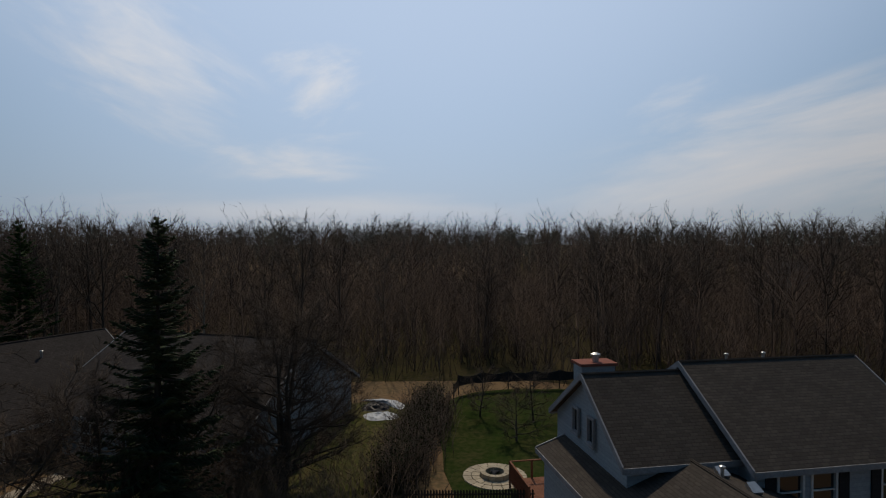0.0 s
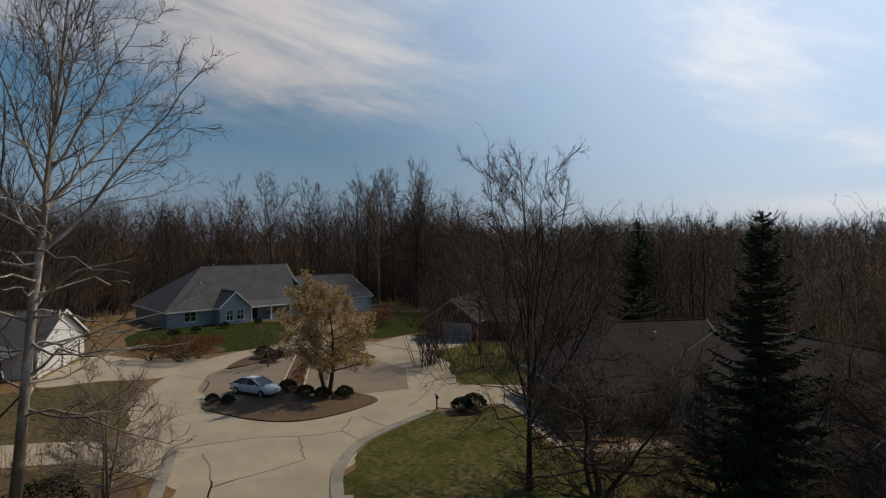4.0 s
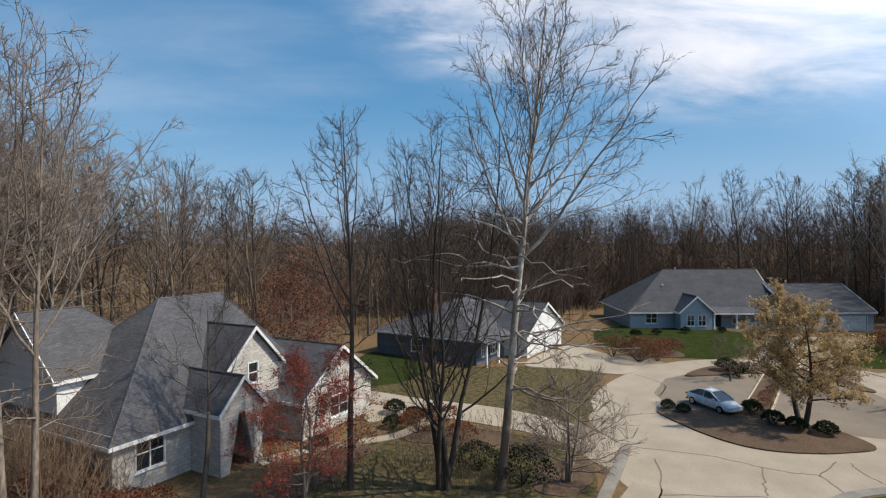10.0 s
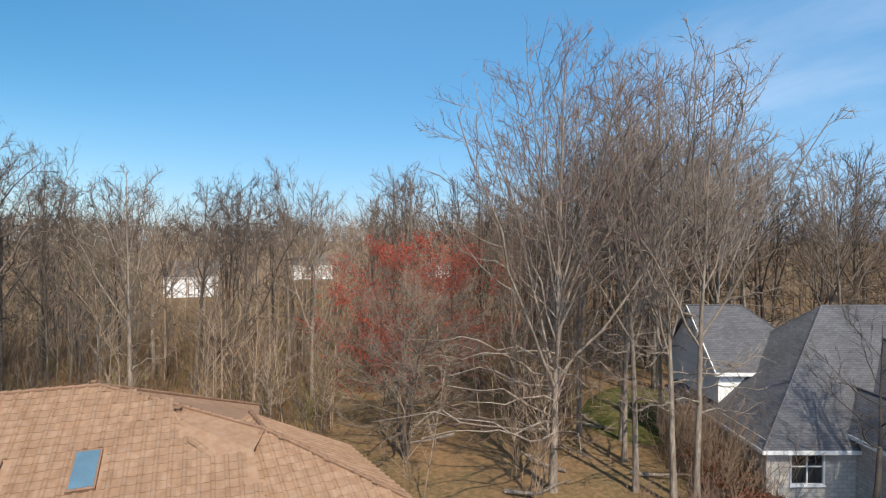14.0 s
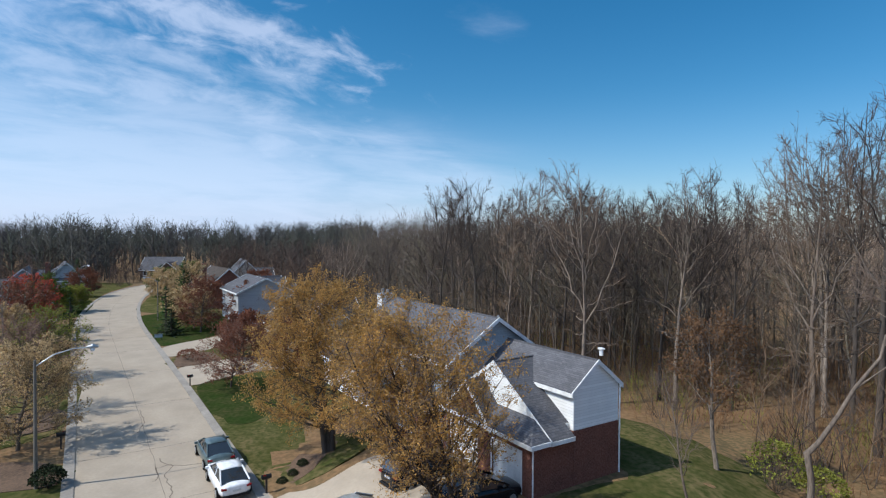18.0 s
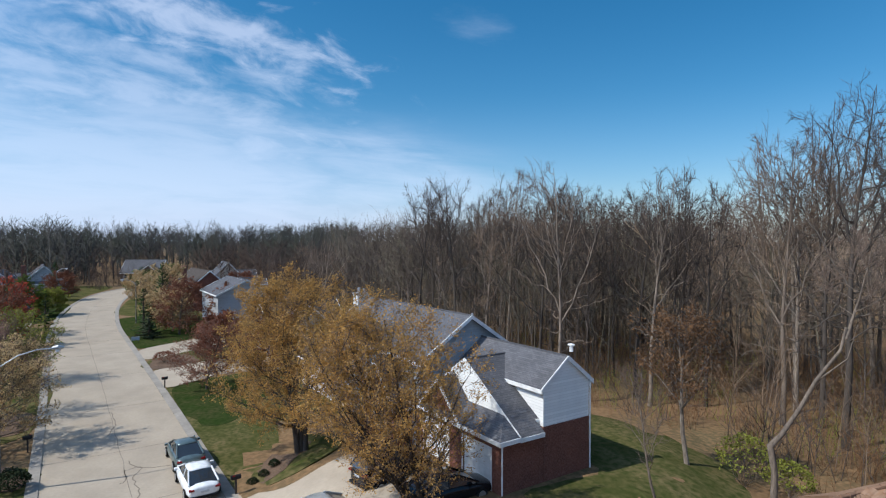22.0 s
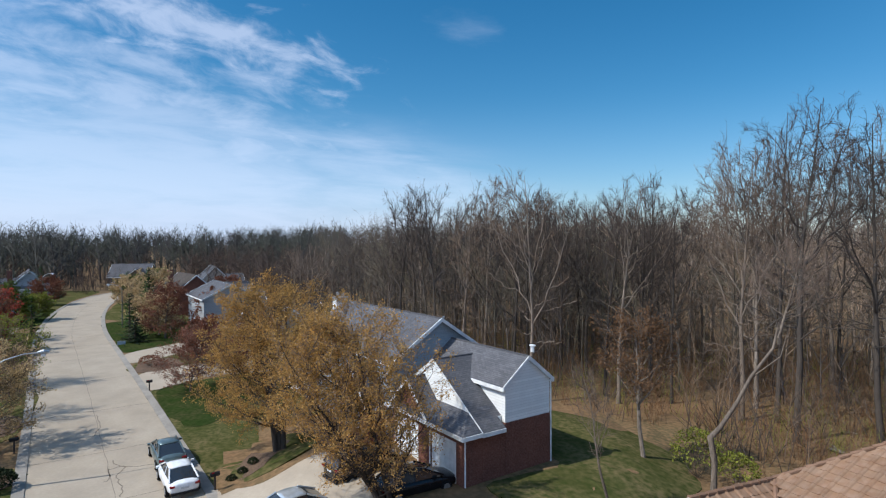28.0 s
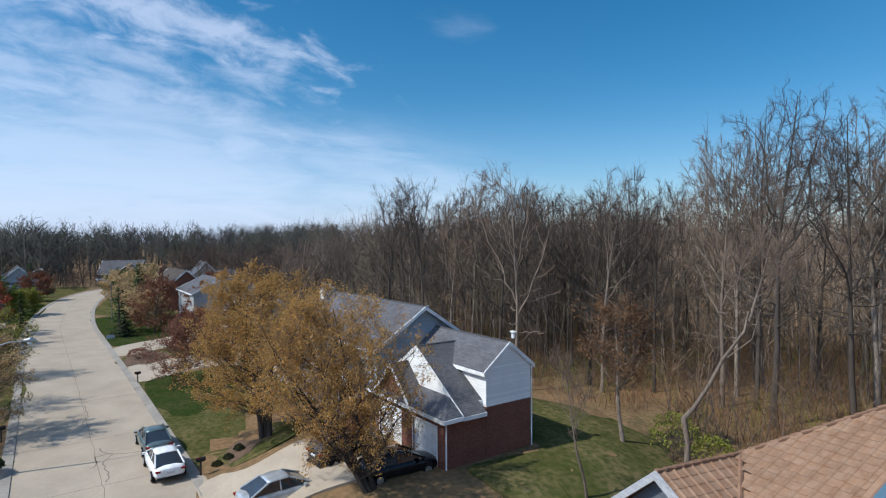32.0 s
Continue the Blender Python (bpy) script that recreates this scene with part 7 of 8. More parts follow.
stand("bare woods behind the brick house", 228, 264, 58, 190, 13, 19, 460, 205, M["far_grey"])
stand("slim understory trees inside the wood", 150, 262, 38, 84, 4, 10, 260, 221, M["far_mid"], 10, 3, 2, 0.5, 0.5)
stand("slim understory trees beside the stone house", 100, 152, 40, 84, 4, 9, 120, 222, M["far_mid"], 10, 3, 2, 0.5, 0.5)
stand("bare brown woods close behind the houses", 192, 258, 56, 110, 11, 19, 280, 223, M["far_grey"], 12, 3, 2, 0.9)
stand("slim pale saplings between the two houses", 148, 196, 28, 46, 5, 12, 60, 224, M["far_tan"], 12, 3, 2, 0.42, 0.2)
stand("suburban trees beside the street's end", 262, 277, 110, 330, 8, 14, 380, 210, M["far_brown"], thick=1.4)
stand("suburban trees across the street", 279, 318, 60, 330, 7, 13, 330, 206, M["far_brown"], thick=1.3, gap=1.0)
stand("far treeline under the sun", -60, 60, 170, 420, 18, 24, 1300, 211, M["far_blue"], 14, 4, 2, 2.4)
stand("far treeline beyond the circle", 60, 160, 180, 440, 17, 24, 620, 212, M["far_blue"], 14, 4, 2, 1.5)
stand("far treeline behind the houses", 160, 265, 190, 560, 17, 25, 760, 213, M["far_grey"], 14, 4, 2, 2.2)
stand("far treeline at the street's end", 262, 305, 200, 460, 15, 22, 800, 214, M["far_blue"], 16, 4, 2, 2.6)
rng = np.random.default_rng(77)
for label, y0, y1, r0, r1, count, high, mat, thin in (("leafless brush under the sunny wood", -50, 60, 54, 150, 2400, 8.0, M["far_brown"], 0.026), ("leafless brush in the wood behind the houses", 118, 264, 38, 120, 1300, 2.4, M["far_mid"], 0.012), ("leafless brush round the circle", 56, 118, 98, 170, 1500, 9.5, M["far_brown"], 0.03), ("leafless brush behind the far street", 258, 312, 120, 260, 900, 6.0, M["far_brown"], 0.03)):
    thicket("brush", label, scatter(rng, y0, y1, r0, r1, count, 0, 1.0), high, 7, mat, count, thin)

thicket("brush", "rust-brown undergrowth at the wood's edge", scatter(rng, 150, 262, 36, 80, 760, 0, 0.5), 3.0, 9, M["leaf_dry"], 431, 0.012)
thicket("brush", "yellow-green leafing undergrowth inside the wood", scatter(rng, 150, 262, 40, 84, 240, 0, 0.5), 2.4, 9, M["leaf_lime"], 433, 0.010)
thicket("brush", "thin bare saplings inside the wood's edge", scatter(rng, 150, 262, 38, 80, 260, 0, 1.0), 6.0, 3, M["twig_dark"], 432, 0.022)

# ---- cars ----


def loft(bm, rings, closed=True):
    vs = [[bm.verts.new(p) for p in r] for r in rings]
    n = len(vs[0])
    for a, b in zip(vs, vs[1:]):
        for k in range(n if closed else n - 1):
            bm.faces.new((a[k], a[(k + 1) % n], b[(k + 1) % n], b[k]))
    if closed:
        bm.faces.new(vs[0][::-1])
        bm.faces.new(vs[-1])


def car(m, paint, label, suv=False):
    c = thing("car", m, label, "car")
    L = 2.3
    up = 0.28 if suv else 0.0
    st = [(-L, 0.50, 0.84, 0.62), (-L + 0.1, 0.30, 0.95, 0.80), (-1.6, 0.22, 1.0, 0.89), (-0.6, 0.2, 0.98, 0.91), (0.6, 0.2, 0.96, 0.91), (1.25, 0.2, 0.93, 0.89), (1.9, 0.22, 0.82, 0.84), (L - 0.08, 0.3, 0.68, 0.72), (L, 0.42, 0.58, 0.56)]
    rings = []
    for x, zb, zt, w in st:
        zt += up
        zb += up * 0.3
        h = zt - zb
        rings.append([(x, -w * 0.9, zb), (x, -w, zb + h * 0.3), (x, -w, zb + h * 0.72), (x, -w * 0.86, zt), (x, 0, zt + 0.03), (x, w * 0.86, zt), (x, w, zb + h * 0.72), (x, w, zb + h * 0.3), (x, w * 0.9, zb), (x, 0, zb)])
    bm = B()
    loft(bm, [r[::-1] for r in rings])
    body = part("body", bm, paint, c, smooth=True)
    soft = body.modifiers.new("rounded", "SUBSURF")
    soft.levels = soft.render_levels = 2
    # cabin: glass all round, roof skin and pillars
    g0, g1, g2, g3 = ((-2.2, -1.9, 0.2, 1.1) if suv else (-1.95, -0.95, 0.2, 1.3))
    zr = 1.72 if suv else 1.44
    cab = [(g0, 0.95 + up, 0.74, 0.72), (g1, zr - 0.03, 0.74, 0.60), ((g1 + g2) / 2, zr, 0.76, 0.62), (g2, zr - 0.02, 0.76, 0.60), (g3, 0.92 + up, 0.76, 0.70)]
    bm = B()
    rings = []
    for x, z, wb, wt in cab:
        base = 0.93 + up
        rings.append([(x, -wb, base), (x, -wt, z), (x, wt, z), (x, wb, base)])
    loft(bm, [r[::-1] for r in rings])
    part("glass", bm, M["pane"], body)
    bm = B()
    loft(bm, [[(x, y * w, zr + dz - 0.03 * y * y) for y in (-1, -0.5, 0, 0.5, 1)] + [(x, y * w, zr + dz - 0.03 * y * y - 0.03) for y in (1, 0.5, 0, -0.5, -1)] for x, w, dz in ((g1 - 0.05, 0.58, -0.01), (g1 + 0.15, 0.62, 0.025), ((g1 + g2) / 2, 0.65, 0.05), (g2 - 0.15, 0.62, 0.03), (g2 + 0.05, 0.58, -0.01))])
    bmesh.ops.recalc_face_normals(bm, faces=bm.faces[:])
    part("roof_panel", bm, paint, body, smooth=True)
    for x0, x1 in ((g1, g0), (g2, g3), ((g1 + g2) / 2, (g1 + g2) / 2)):
        for s in (1, -1):
            bm = B()
            zz = 0.95 + up
            tube(bm, [(x0, 0.60 * s, zr - 0.01), (x1, 0.765 * s, zz)], 0.05 if x0 != x1 else 0.035, 6)
            part("pillar", bm, paint, body)
    for x in (-1.42, 1.42):
        for s in (1, -1):
            bm = B()
            tube(bm, [(x, s * 0.72, 0.33), (x, s * 0.93, 0.33)], 0.335 if suv else 0.315, 18)
            w = part("wheel", bm, M["rubber"], c)
            bm = B()
            tube(bm, [(x, s * 0.925, 0.33), (x, s * 0.94, 0.33)], 0.2, 12)
            part("rim", bm, M["metal"], w)
    for s in (1, -1):
        bm = B()
        box(bm, -L - 0.012, -L + 0.16, s * 0.66 - 0.13, s * 0.66 + 0.13, 0.74 + up, 0.83 + up)
        part("tail_light", bm, M["lamp_red"], c)
        bm = B()
        box(bm, L - 0.25, L - 0.03, s * 0.58 - 0.14, s * 0.58 + 0.12, 0.56 + up, 0.66 + up)
        part("headlight", bm, M["lamp_clear"], c)
        bm = B()
        box(bm, 0.78, 0.95, s * 0.98 - 0.09, s * 0.98 + 0.09, 0.94 + up, 1.06 + up)
        part("mirror", bm, paint, c)
    bm = B()
    box(bm, -L - 0.015, -L + 0.02, -0.22, 0.22, 0.60 + up, 0.71 + up)
    part("number_plate", bm, M["plate"], c)
    bm = B()
    box(bm, -L - 0.01, -L + 0.14, -0.72, 0.72, 0.30 + up * 0.3, 0.42 + up * 0.3)
    part("bumper", bm, M["black_metal"], c)
    return c


def car_at(x, y, z, dx, dy):
    return frame_of(x, y, z, dx, dy)


car(car_at(34.0, 4.05, 0.02, 0.955, 0.295), M["paint_white"], "white saloon car parked at the kerb")
car(car_at(38.4, 5.3, 0.02, 0.955, 0.295), M["paint_green"], "grey-green saloon car parked at the kerb")
car(car_at(-49.0, 12.7, 0.02, 0.857, 0.515), M["paint_white"], "white saloon car on a pad in the circle")
car(car_at(26.9, -2.6, 0.3, 0.35, -0.94), M["paint_silver"], "silver saloon car on the drive")
car(car_at(29.2, -6.4, 1.1, 0.42, -0.91), M["paint_black"], "black estate car on the drive", True)
car(car_at(26.0, -8.6, 1.2, 0.2, -0.98), M["paint_black"], "black saloon car under the budding tree")

# ---- letter boxes, lamp, posts ----


def letter_box(x, y, dx, dy, mat, label, high=1.1):
    b = thing("letter_box", frame_of(x, y, ground_z(x, y), dx, dy), label, "letter box", "letter boxes")
    bm = B()
    box(bm, -0.05, 0.05, -0.05, 0.05, -0.1, high - 0.18)
    box(bm, -0.22, 0.22, -0.04, 0.04, high - 0.24, high - 0.18)
    part("post", bm, M["wood_dark"], b)
    bm = B()
    prof = [(-0.1, 0), (0.1, 0), (0.1, 0.12), (0.07, 0.19), (0, 0.22), (-0.07, 0.19), (-0.1, 0.12)]
    loft(bm, [[(x_, py, high - 0.18 + pz) for py, pz in prof] for x_ in (-0.27, 0.27)])
    bx = part("box", bm, mat, b)
    bm = B()
    box(bm, 0.05, 0.2, 0.1, 0.115, high - 0.02, high + 0.05)
    part("flag", bm, M["lamp_red"], bx)
    return b


letter_box(32.4, 1.85, -0.3, 0.95, M["black_metal"], "black letter box on a dark post")
letter_box(58.1, 9.85, -0.3, 0.95, M["black_metal"], "black letter box beside a drive")
letter_box(43.0, 15.6, 0.3, -0.95, M["black_metal"], "black letter box across the street")
letter_box(76.9, 26.4, 0.3, -0.95, M["black_metal"], "black letter box across the street")
letter_box(-36.7, 23.4, -0.9, 0.4, M["blue_paint"], "blue letter box at the turning circle")
letter_box(-55.8, 34.6, 0.2, -0.98, M["black_metal"], "dark letter box by a brick garage drive")
sign = thing("yard_sign", frame_of(85.4, 18.2, 0, -0.3, 0.95), "pale blue yard sign on a lawn", "sign")
bm = B()
box(bm, -0.5, 0.5, -0.02, 0.02, 0.35, 0.85)
part("board", bm, M["siding_blue"], sign)
for x in (-0.4, 0.4):
    bm = B()
    box(bm, x - 0.03, x + 0.03, -0.03, 0.03, -0.1, 0.35)
    part("leg", bm, M["wood_dark"], sign)


def street_lamp(x, y, dx, dy, high=7.4, reach=2.6):
    s = thing("street_lamp", frame_of(x, y, 0, dx, dy), "grey street lamp with a curved arm over the street", "street lamp", "street lamps")
    bm = B()
    tube(bm, [(0, 0, -0.2), (0, 0, high)], [0.11, 0.075], 10)
    part("pole", bm, M["wood_post"], s)
    bm = B()
    tube(bm, [(0, 0, high - 0.35), (reach * 0.35, 0, high + 0.25), (reach * 0.7, 0, high + 0.5), (reach, 0, high + 0.5)], 0.035, 8)
    part("arm", bm, M["metal"], s)
    bm = B()
    tube(bm, [(reach - 0.1, 0, high + 0.52), (reach + 0.2, 0, high + 0.54), (reach + 0.5, 0, high + 0.5)], [0.07, 0.15, 0.06], 10)
    h = part("lamp_head", bm, M["metal"], s)
    bm = B()
    tube(bm, [(reach + 0.2, 0, high + 0.42), (reach + 0.2, 0, high + 0.30), (reach + 0.2, 0, high + 0.24)], [0.13, 0.12, 0.05], 10)
    part("lens", bm, M["lamp_head"], h)
    return s


street_lamp(36.4, 14.6, 0.29, -0.96)
street_lamp(105.5, 22.4, -0.29, 0.96, 7.0, 1.8)
street_lamp(150.0, 48.5, 0.1, -0.99, 7.0, 1.8)

# ---- bushes ----
ROUND = shrub_mesh(300, 0.75, 1.05, 2200, 0.05)
bushes = None
for x, y, s in ((-63.0, 17.4, 1.5), (-60.8, 17.9, 1.4), (-48.0, 15.2, 1.15), (-45.6, 15.9, 1.1), (-44.4, 17.0, 1.05), (-43.6, 18.6, 1.1), (-48.2, 9.0, 0.8), (-47.2, 10.0, 0.8), (-55.5, 22.4, 1.2), (-57.0, 21.2, 1.2), (-35.0, 24.6, 1.2), (-34.8, 25.6, 1.4), (-42.6, -12.4, 1.2), (-41.0, -10.4, 1.2), (-39.4, -11.6, 1.0), (33.4, 1.0, 0.45), (34.2, 0.4, 0.45), (35.4, -0.2, 0.5), (36.4, 14.0, 1.3), (-66.0, 41.0, 1.9), (-34.6, -15.2, 0.9), (-33.4, -19.6, 0.8), (-83, 11.0, 1.2), (-85.6, 14.2, 1.0), (-88.0, 18.6, 1.0), (-89.5, 24, 0.9)):
    m = at(x, y, x * 37, s)
    if bushes is None:
        bushes = tree(m, "clipped dark green shrub", M["bark_dark"], M["twig_dark"], ROUND, M["shrub"], "clipped shrubs", "bush", "bush")
    else:
        copy_thing(bushes, m).scale = (s, s, s)
LOOSE = (shrub_mesh(310, 1.3, 1.5, 900, 0.07), M["leaf_rust"], "loose brown shrub with dry leaves")
loose = None
for x, y, s in ((-68.6, 9.6, 1.7), (-70.5, 11.5, 1.5), (-66.8, 11.2, 1.3), (-72, 13.5, 1.3), (-62.5, 26.2, 0.9), (-60.0, 27.4, 0.8), (-50.5, 17.0, 0.5), (-53.0, 18.0, 0.55), (-55.2, 19.2, 0.5), (-40.2, -8.0, 1.2), (-37.8, -6.2, 0.9), (70.5, 12.0, 1.0), (-23.2, -21.0, 1.1), (-24.4, -19.6, 1.0), (-22.6, -18.0, 1.2), (-24.4, -24.2, 1.3), (-25.2, -26.2, 1.5), (-24.6, -21.2, 0.8), (-79, 40.5, 1.8), (-76.5, 38.5, 1.4)):
    m = at(x, y, x * 53, s)
    if loose is None:
        loose = tree(m, LOOSE[2], M["bark"], M["twig_red"], LOOSE[0], LOOSE[1], "loose shrubs", "bush", "bush")
    else:
        copy_thing(loose, m).scale = (s, s, s)
rng = np.random.default_rng(91)
line = [(-2.9 + 2.2 * t + rng.normal() * 0.5, 29.5 + 15 * t) for t in np.linspace(0, 1, 120)]
thicket("hedge", "tall dark half-bare hedge between two back gardens", line, 2.6, 12, M["twig_dark"], 92, 0.014)
g = Wood()
pts = np.array([(x, y, 0) for x, y in line])[rng.integers(0, 120, 20000)] + np.c_[rng.normal(size=(20000, 2)) * 0.5, rng.uniform(0.1, 2.6, 20000)]
pts[:, 2] *= 1 - 0.25 * rng.uniform(size=len(pts))
g.leaves(pts, 0.06, rng)
tagged(new("hedge_leaves", g.mesh("hedge_leaves", M["shrub"], False)), "dark evergreen leaves of the garden hedge", "hedge", kind="stuff")
thicket("brush", "red-stemmed brush before the stone house", [(-20 + rng.normal() * 2.2, -20 + rng.normal() * 2.0) for _ in range(26)], 1.8, 9, M["twig_red"], 93, 0.012)
thicket("brush", "tangled bare brush beside the stone house", [(-23.9 - 0.35 * t + rng.normal() * 0.5, -22.4 - 1.3 * t + rng.normal() * 0.5) for t in np.linspace(0, 6, 40)], 4.4, 10, M["twig_wood"], 96, 0.014)
thicket("brush", "pale bare brush at the kerb bed", [(-38.5 + rng.normal() * 1.6, 0.0 + rng.normal() * 1.6) for _ in range(24)], 2.2, 9, M["twig_pale"], 94, 0.012)
thicket("brush", "tangle of bare twigs beside the spruce", [(-11 + rng.normal() * 3.4, 27 + rng.normal() * 1.8) for _ in range(70)], 3.6, 10, M["twig"], 95, 0.013)
for k, (x, y, s, mat, lab) in enumerate(((-31.6, -1.6, 1.5, "shrub", "dark sprawling evergreen shrub at the kerb bed"), (-33.0, -4.4, 1.2, "shrub", "dark low evergreen shrub in the mulch"), (-38.6, -9.4, 1.3, "leaf_rust", "rust-brown shrub beside the walk"), (-66.2, 9.2, 2.0, "leaf_dry", "bare brown thicket at the circle's edge"), (-68.4, 6.6, 1.8, "leaf_dry", "brown leafless shrub by the drive"))):
    tree(at(x, y, 70 * k, s), lab, M["bark_dark"], M["twig_dark"], shrub_mesh(330 + k, 1.25, 1.5, 1500, 0.05), M[mat], "loose shrubs", "bush", "bush")
thicket("brush", "grey tangled twigs of the bed before the stone house", [(-33 + rng.normal() * 4.0, -8 + rng.normal() * 3.0) for _ in range(60)], 1.5, 8, M["twig_dark"], 97, 0.010)
# fallen branches on the wood floor
for k in range(16):
    x, y = (-8 - rng.uniform(0, 18), -27 - rng.uniform(0, 12)) if k < 10 else (18 + rng.uniform(0, 14), -34 - rng.uniform(0, 12))
    w = Wood()
    a = rng.uniform(0, 6.28)
    w.limbs(bends(rng, (0, 0, 0.12), (math.cos(a), math.sin(a), 0.02), rng.uniform(2.5, 6), 6, 0.12, 0.0), [[0.13, 0.12, 0.1, 0.09, 0.07, 0.05, 0.02]], 6)
    lg = new("fallen_branch", w.mesh("fallen_branch", M["bark_pale"]))
    lg.location = (x, y, ground_z(x, y))
    tagged(lg, "pale fallen branch on brown leaf litter", "branch", "fallen branches")

# ---- back garden of the chimney house ----
pit = thing("fire_pit", pose(3.0, 32.0, 0.03), "round paved fire pit with sandy stones", "fire pit")
for ring, (r0, r1, n, h) in enumerate(((0.55, 0.85, 12, 0.32), (0.9, 1.35, 14, 0.06), (1.38, 1.85, 18, 0.05))):
    for k in range(n):
        bm = B()
        a0, a1 = 2 * math.pi * (k + 0.04) / n, 2 * math.pi * (k + 0.96) / n
        slab(bm, [(r0 * math.cos(a0), r0 * math.sin(a0), h), (r1 * math.cos(a0), r1 * math.sin(a0), h), (r1 * math.cos(a1), r1 * math.sin(a1), h), (r0 * math.cos(a1), r0 * math.sin(a1), h)], h)
        part("stone", bm, M["paver"], pit)
bm = B()
for k in range(5):
    tube(bm, [(-0.35 + 0.1 * k, -0.3, 0.1), (0.3 - 0.12 * k, 0.3, 0.22)], 0.06, 6)
part("charred_logs", bm, M["tarp_black"], pit)
deck = thing("deck", frame_of(4.2, 27.2, 0.0, 0.985, 0.174), "small red-stained wooden deck with a railing", "deck")
for k in range(22):
    bm = B()
    box(bm, 0, 2.6, k * 0.15, k * 0.15 + 0.135, 0.5, 0.54)
    part("board", bm, M["wood_red"], deck)
for x, y in ((0.05, 0.05), (0.05, 1.65), (0.05, 3.25), (1.3, 3.25), (2.55, 3.25)):
    bm = B()
    box(bm, x - 0.05, x + 0.05, y - 0.05, y + 0.05, 0, 1.5)
    part("post", bm, M["wood_red"], deck)
for p, q in (((0.0, 0.0), (0.1, 3.3)), ((0.0, 3.2), (2.6, 3.3))):
    bm = B()
    box(bm, p[0], q[0], p[1], q[1], 1.5, 1.55)
    part("handrail", bm, M["wood_red"], deck)
for k in range(20):
    bm = B()
    y = 0.2 + k * 0.155
    box(bm, 0.03, 0.07, y, y + 0.04, 0.54, 1.5)
    part("baluster", bm, M["wood_red"], deck)
fence = thing("fence", frame_of(-2.0, 27.6, 0.0, 1.0, 0.02), "dark wooden picket fence at the garden's edge", "fence")
for k in range(44):
    bm = B()
    x = k * 0.15
    loft(bm, [[(x, 0, 0), (x + 0.1, 0, 0), (x + 0.1, 0.02, 0), (x, 0.02, 0)], [(x, 0, 1.12), (x + 0.1, 0, 1.12), (x + 0.1, 0.02, 1.12), (x, 0.02, 1.12)], [(x + 0.04, 0, 1.2), (x + 0.06, 0, 1.2), (x + 0.06, 0.02, 1.2), (x + 0.04, 0.02, 1.2)]])
    part("picket", bm, M["wood_dark"], fence)
for z in (0.3, 0.9):
    bm = B()
    box(bm, 0, 6.6, 0.025, 0.07, z, z + 0.09)
    part("rail", bm, M["wood_dark"], fence)
screen = thing("screen_fence", pose(0, 0, 0), "dark sagging screen fence along the back lawn", "fence")
posts = [(0.9, 46.2), (1.4, 49.4), (3.6, 50.6), (6.0, 51.0), (8.4, 51.3), (10.8, 51.5), (13.4, 51.8)]
for x, y in posts:
    bm = B()
    tube(bm, [(x, y, -0.1), (x, y, 1.8)], 0.05, 6)
    part("post", bm, M["wood_dark"], screen)
for (x0, y0), (x1, y1) in zip(posts, posts[1:]):
    bm = B()
    rows = []
    for k in range(9):
        t = k / 8
        sag = 0.22 * math.sin(math.pi * t)
        rows.append([(x0 + (x1 - x0) * t, y0 + (y1 - y0) * t - 0.03, z) for z in (0.75 + sag * 0.4, 1.75 - sag)] + [(x0 + (x1 - x0) * t, y0 + (y1 - y0) * t + 0.01, z) for z in (1.75 - sag, 0.75 + sag * 0.4)])
    loft(bm, rows)
    part("screen", bm, M["tarp_black"], screen)
# crumpled covers beside the low house
for name, mat, label, pts, high in (("tarp", M["tarp_white"], "crumpled white plastic sheet on the ground", [(-7.0, 47.6), (-4.6, 47.8), (-3.2, 46.2), (-3.4, 44.8), (-4.2, 45.6), (-5.0, 46.7)], 0.25), ("tarp", M["tarp_black"], "crumpled black plastic sheet on the ground", [(-6.2, 46.6), (-4.9, 46.5), (-4.3, 45.2), (-5.2, 44.2), (-6.6, 44.9)], 0.5), ("tarp", M["tarp_white"], "crumpled pale plastic sheet on the ground", [(-6.2, 43.6), (-4.2, 44.2), (-3.4, 42.6), (-5.4, 42.0)], 0.25)):
    loop = smooth_loop(pts, 4)
    cx, cy = sum(p[0] for p in loop) / len(loop), sum(p[1] for p in loop) / len(loop)
    vs, fs = [], []
    R = 7
    n = len(loop)
    for i in range(R + 1):
        for x, y in loop:
            t = 1 - i / R
            px, py = cx + (x - cx) * t, cy + (y - cy) * t
            vs.append((px, py, 0.02 + high * (1 - t * t) * (0.6 + 0.9 * abs(noise.noise(Vector((px * 2.2, py * 2.2, 0))))) + 0.12 * abs(noise.noise(Vector((px * 5, py * 5, 4))))))
    for i in range(R):
        for k in range(n):
            fs.append((i * n + k, i * n + (k + 1) % n, (i + 1) * n + (k + 1) % n, (i + 1) * n + k))
    tagged(quick(name, vs, fs, mat), label, "plastic sheet")

# ---- joints and cracks of the concrete ----


def crack(pts, width=0.06, z=0.017, wob=0.05, name="crack"):
    line = smooth_loop(pts, 5, False)
    rng2 = np.random.default_rng(int(abs(pts[0][0] * 131 + pts[0][1] * 57)))
    line = [(x + rng2.normal() * wob, y + rng2.normal() * wob) for x, y in line]
    return ribbon(name, offset(line, width / 2), offset(line, -width / 2), z, M["tar"], "", "", road, 0.02)


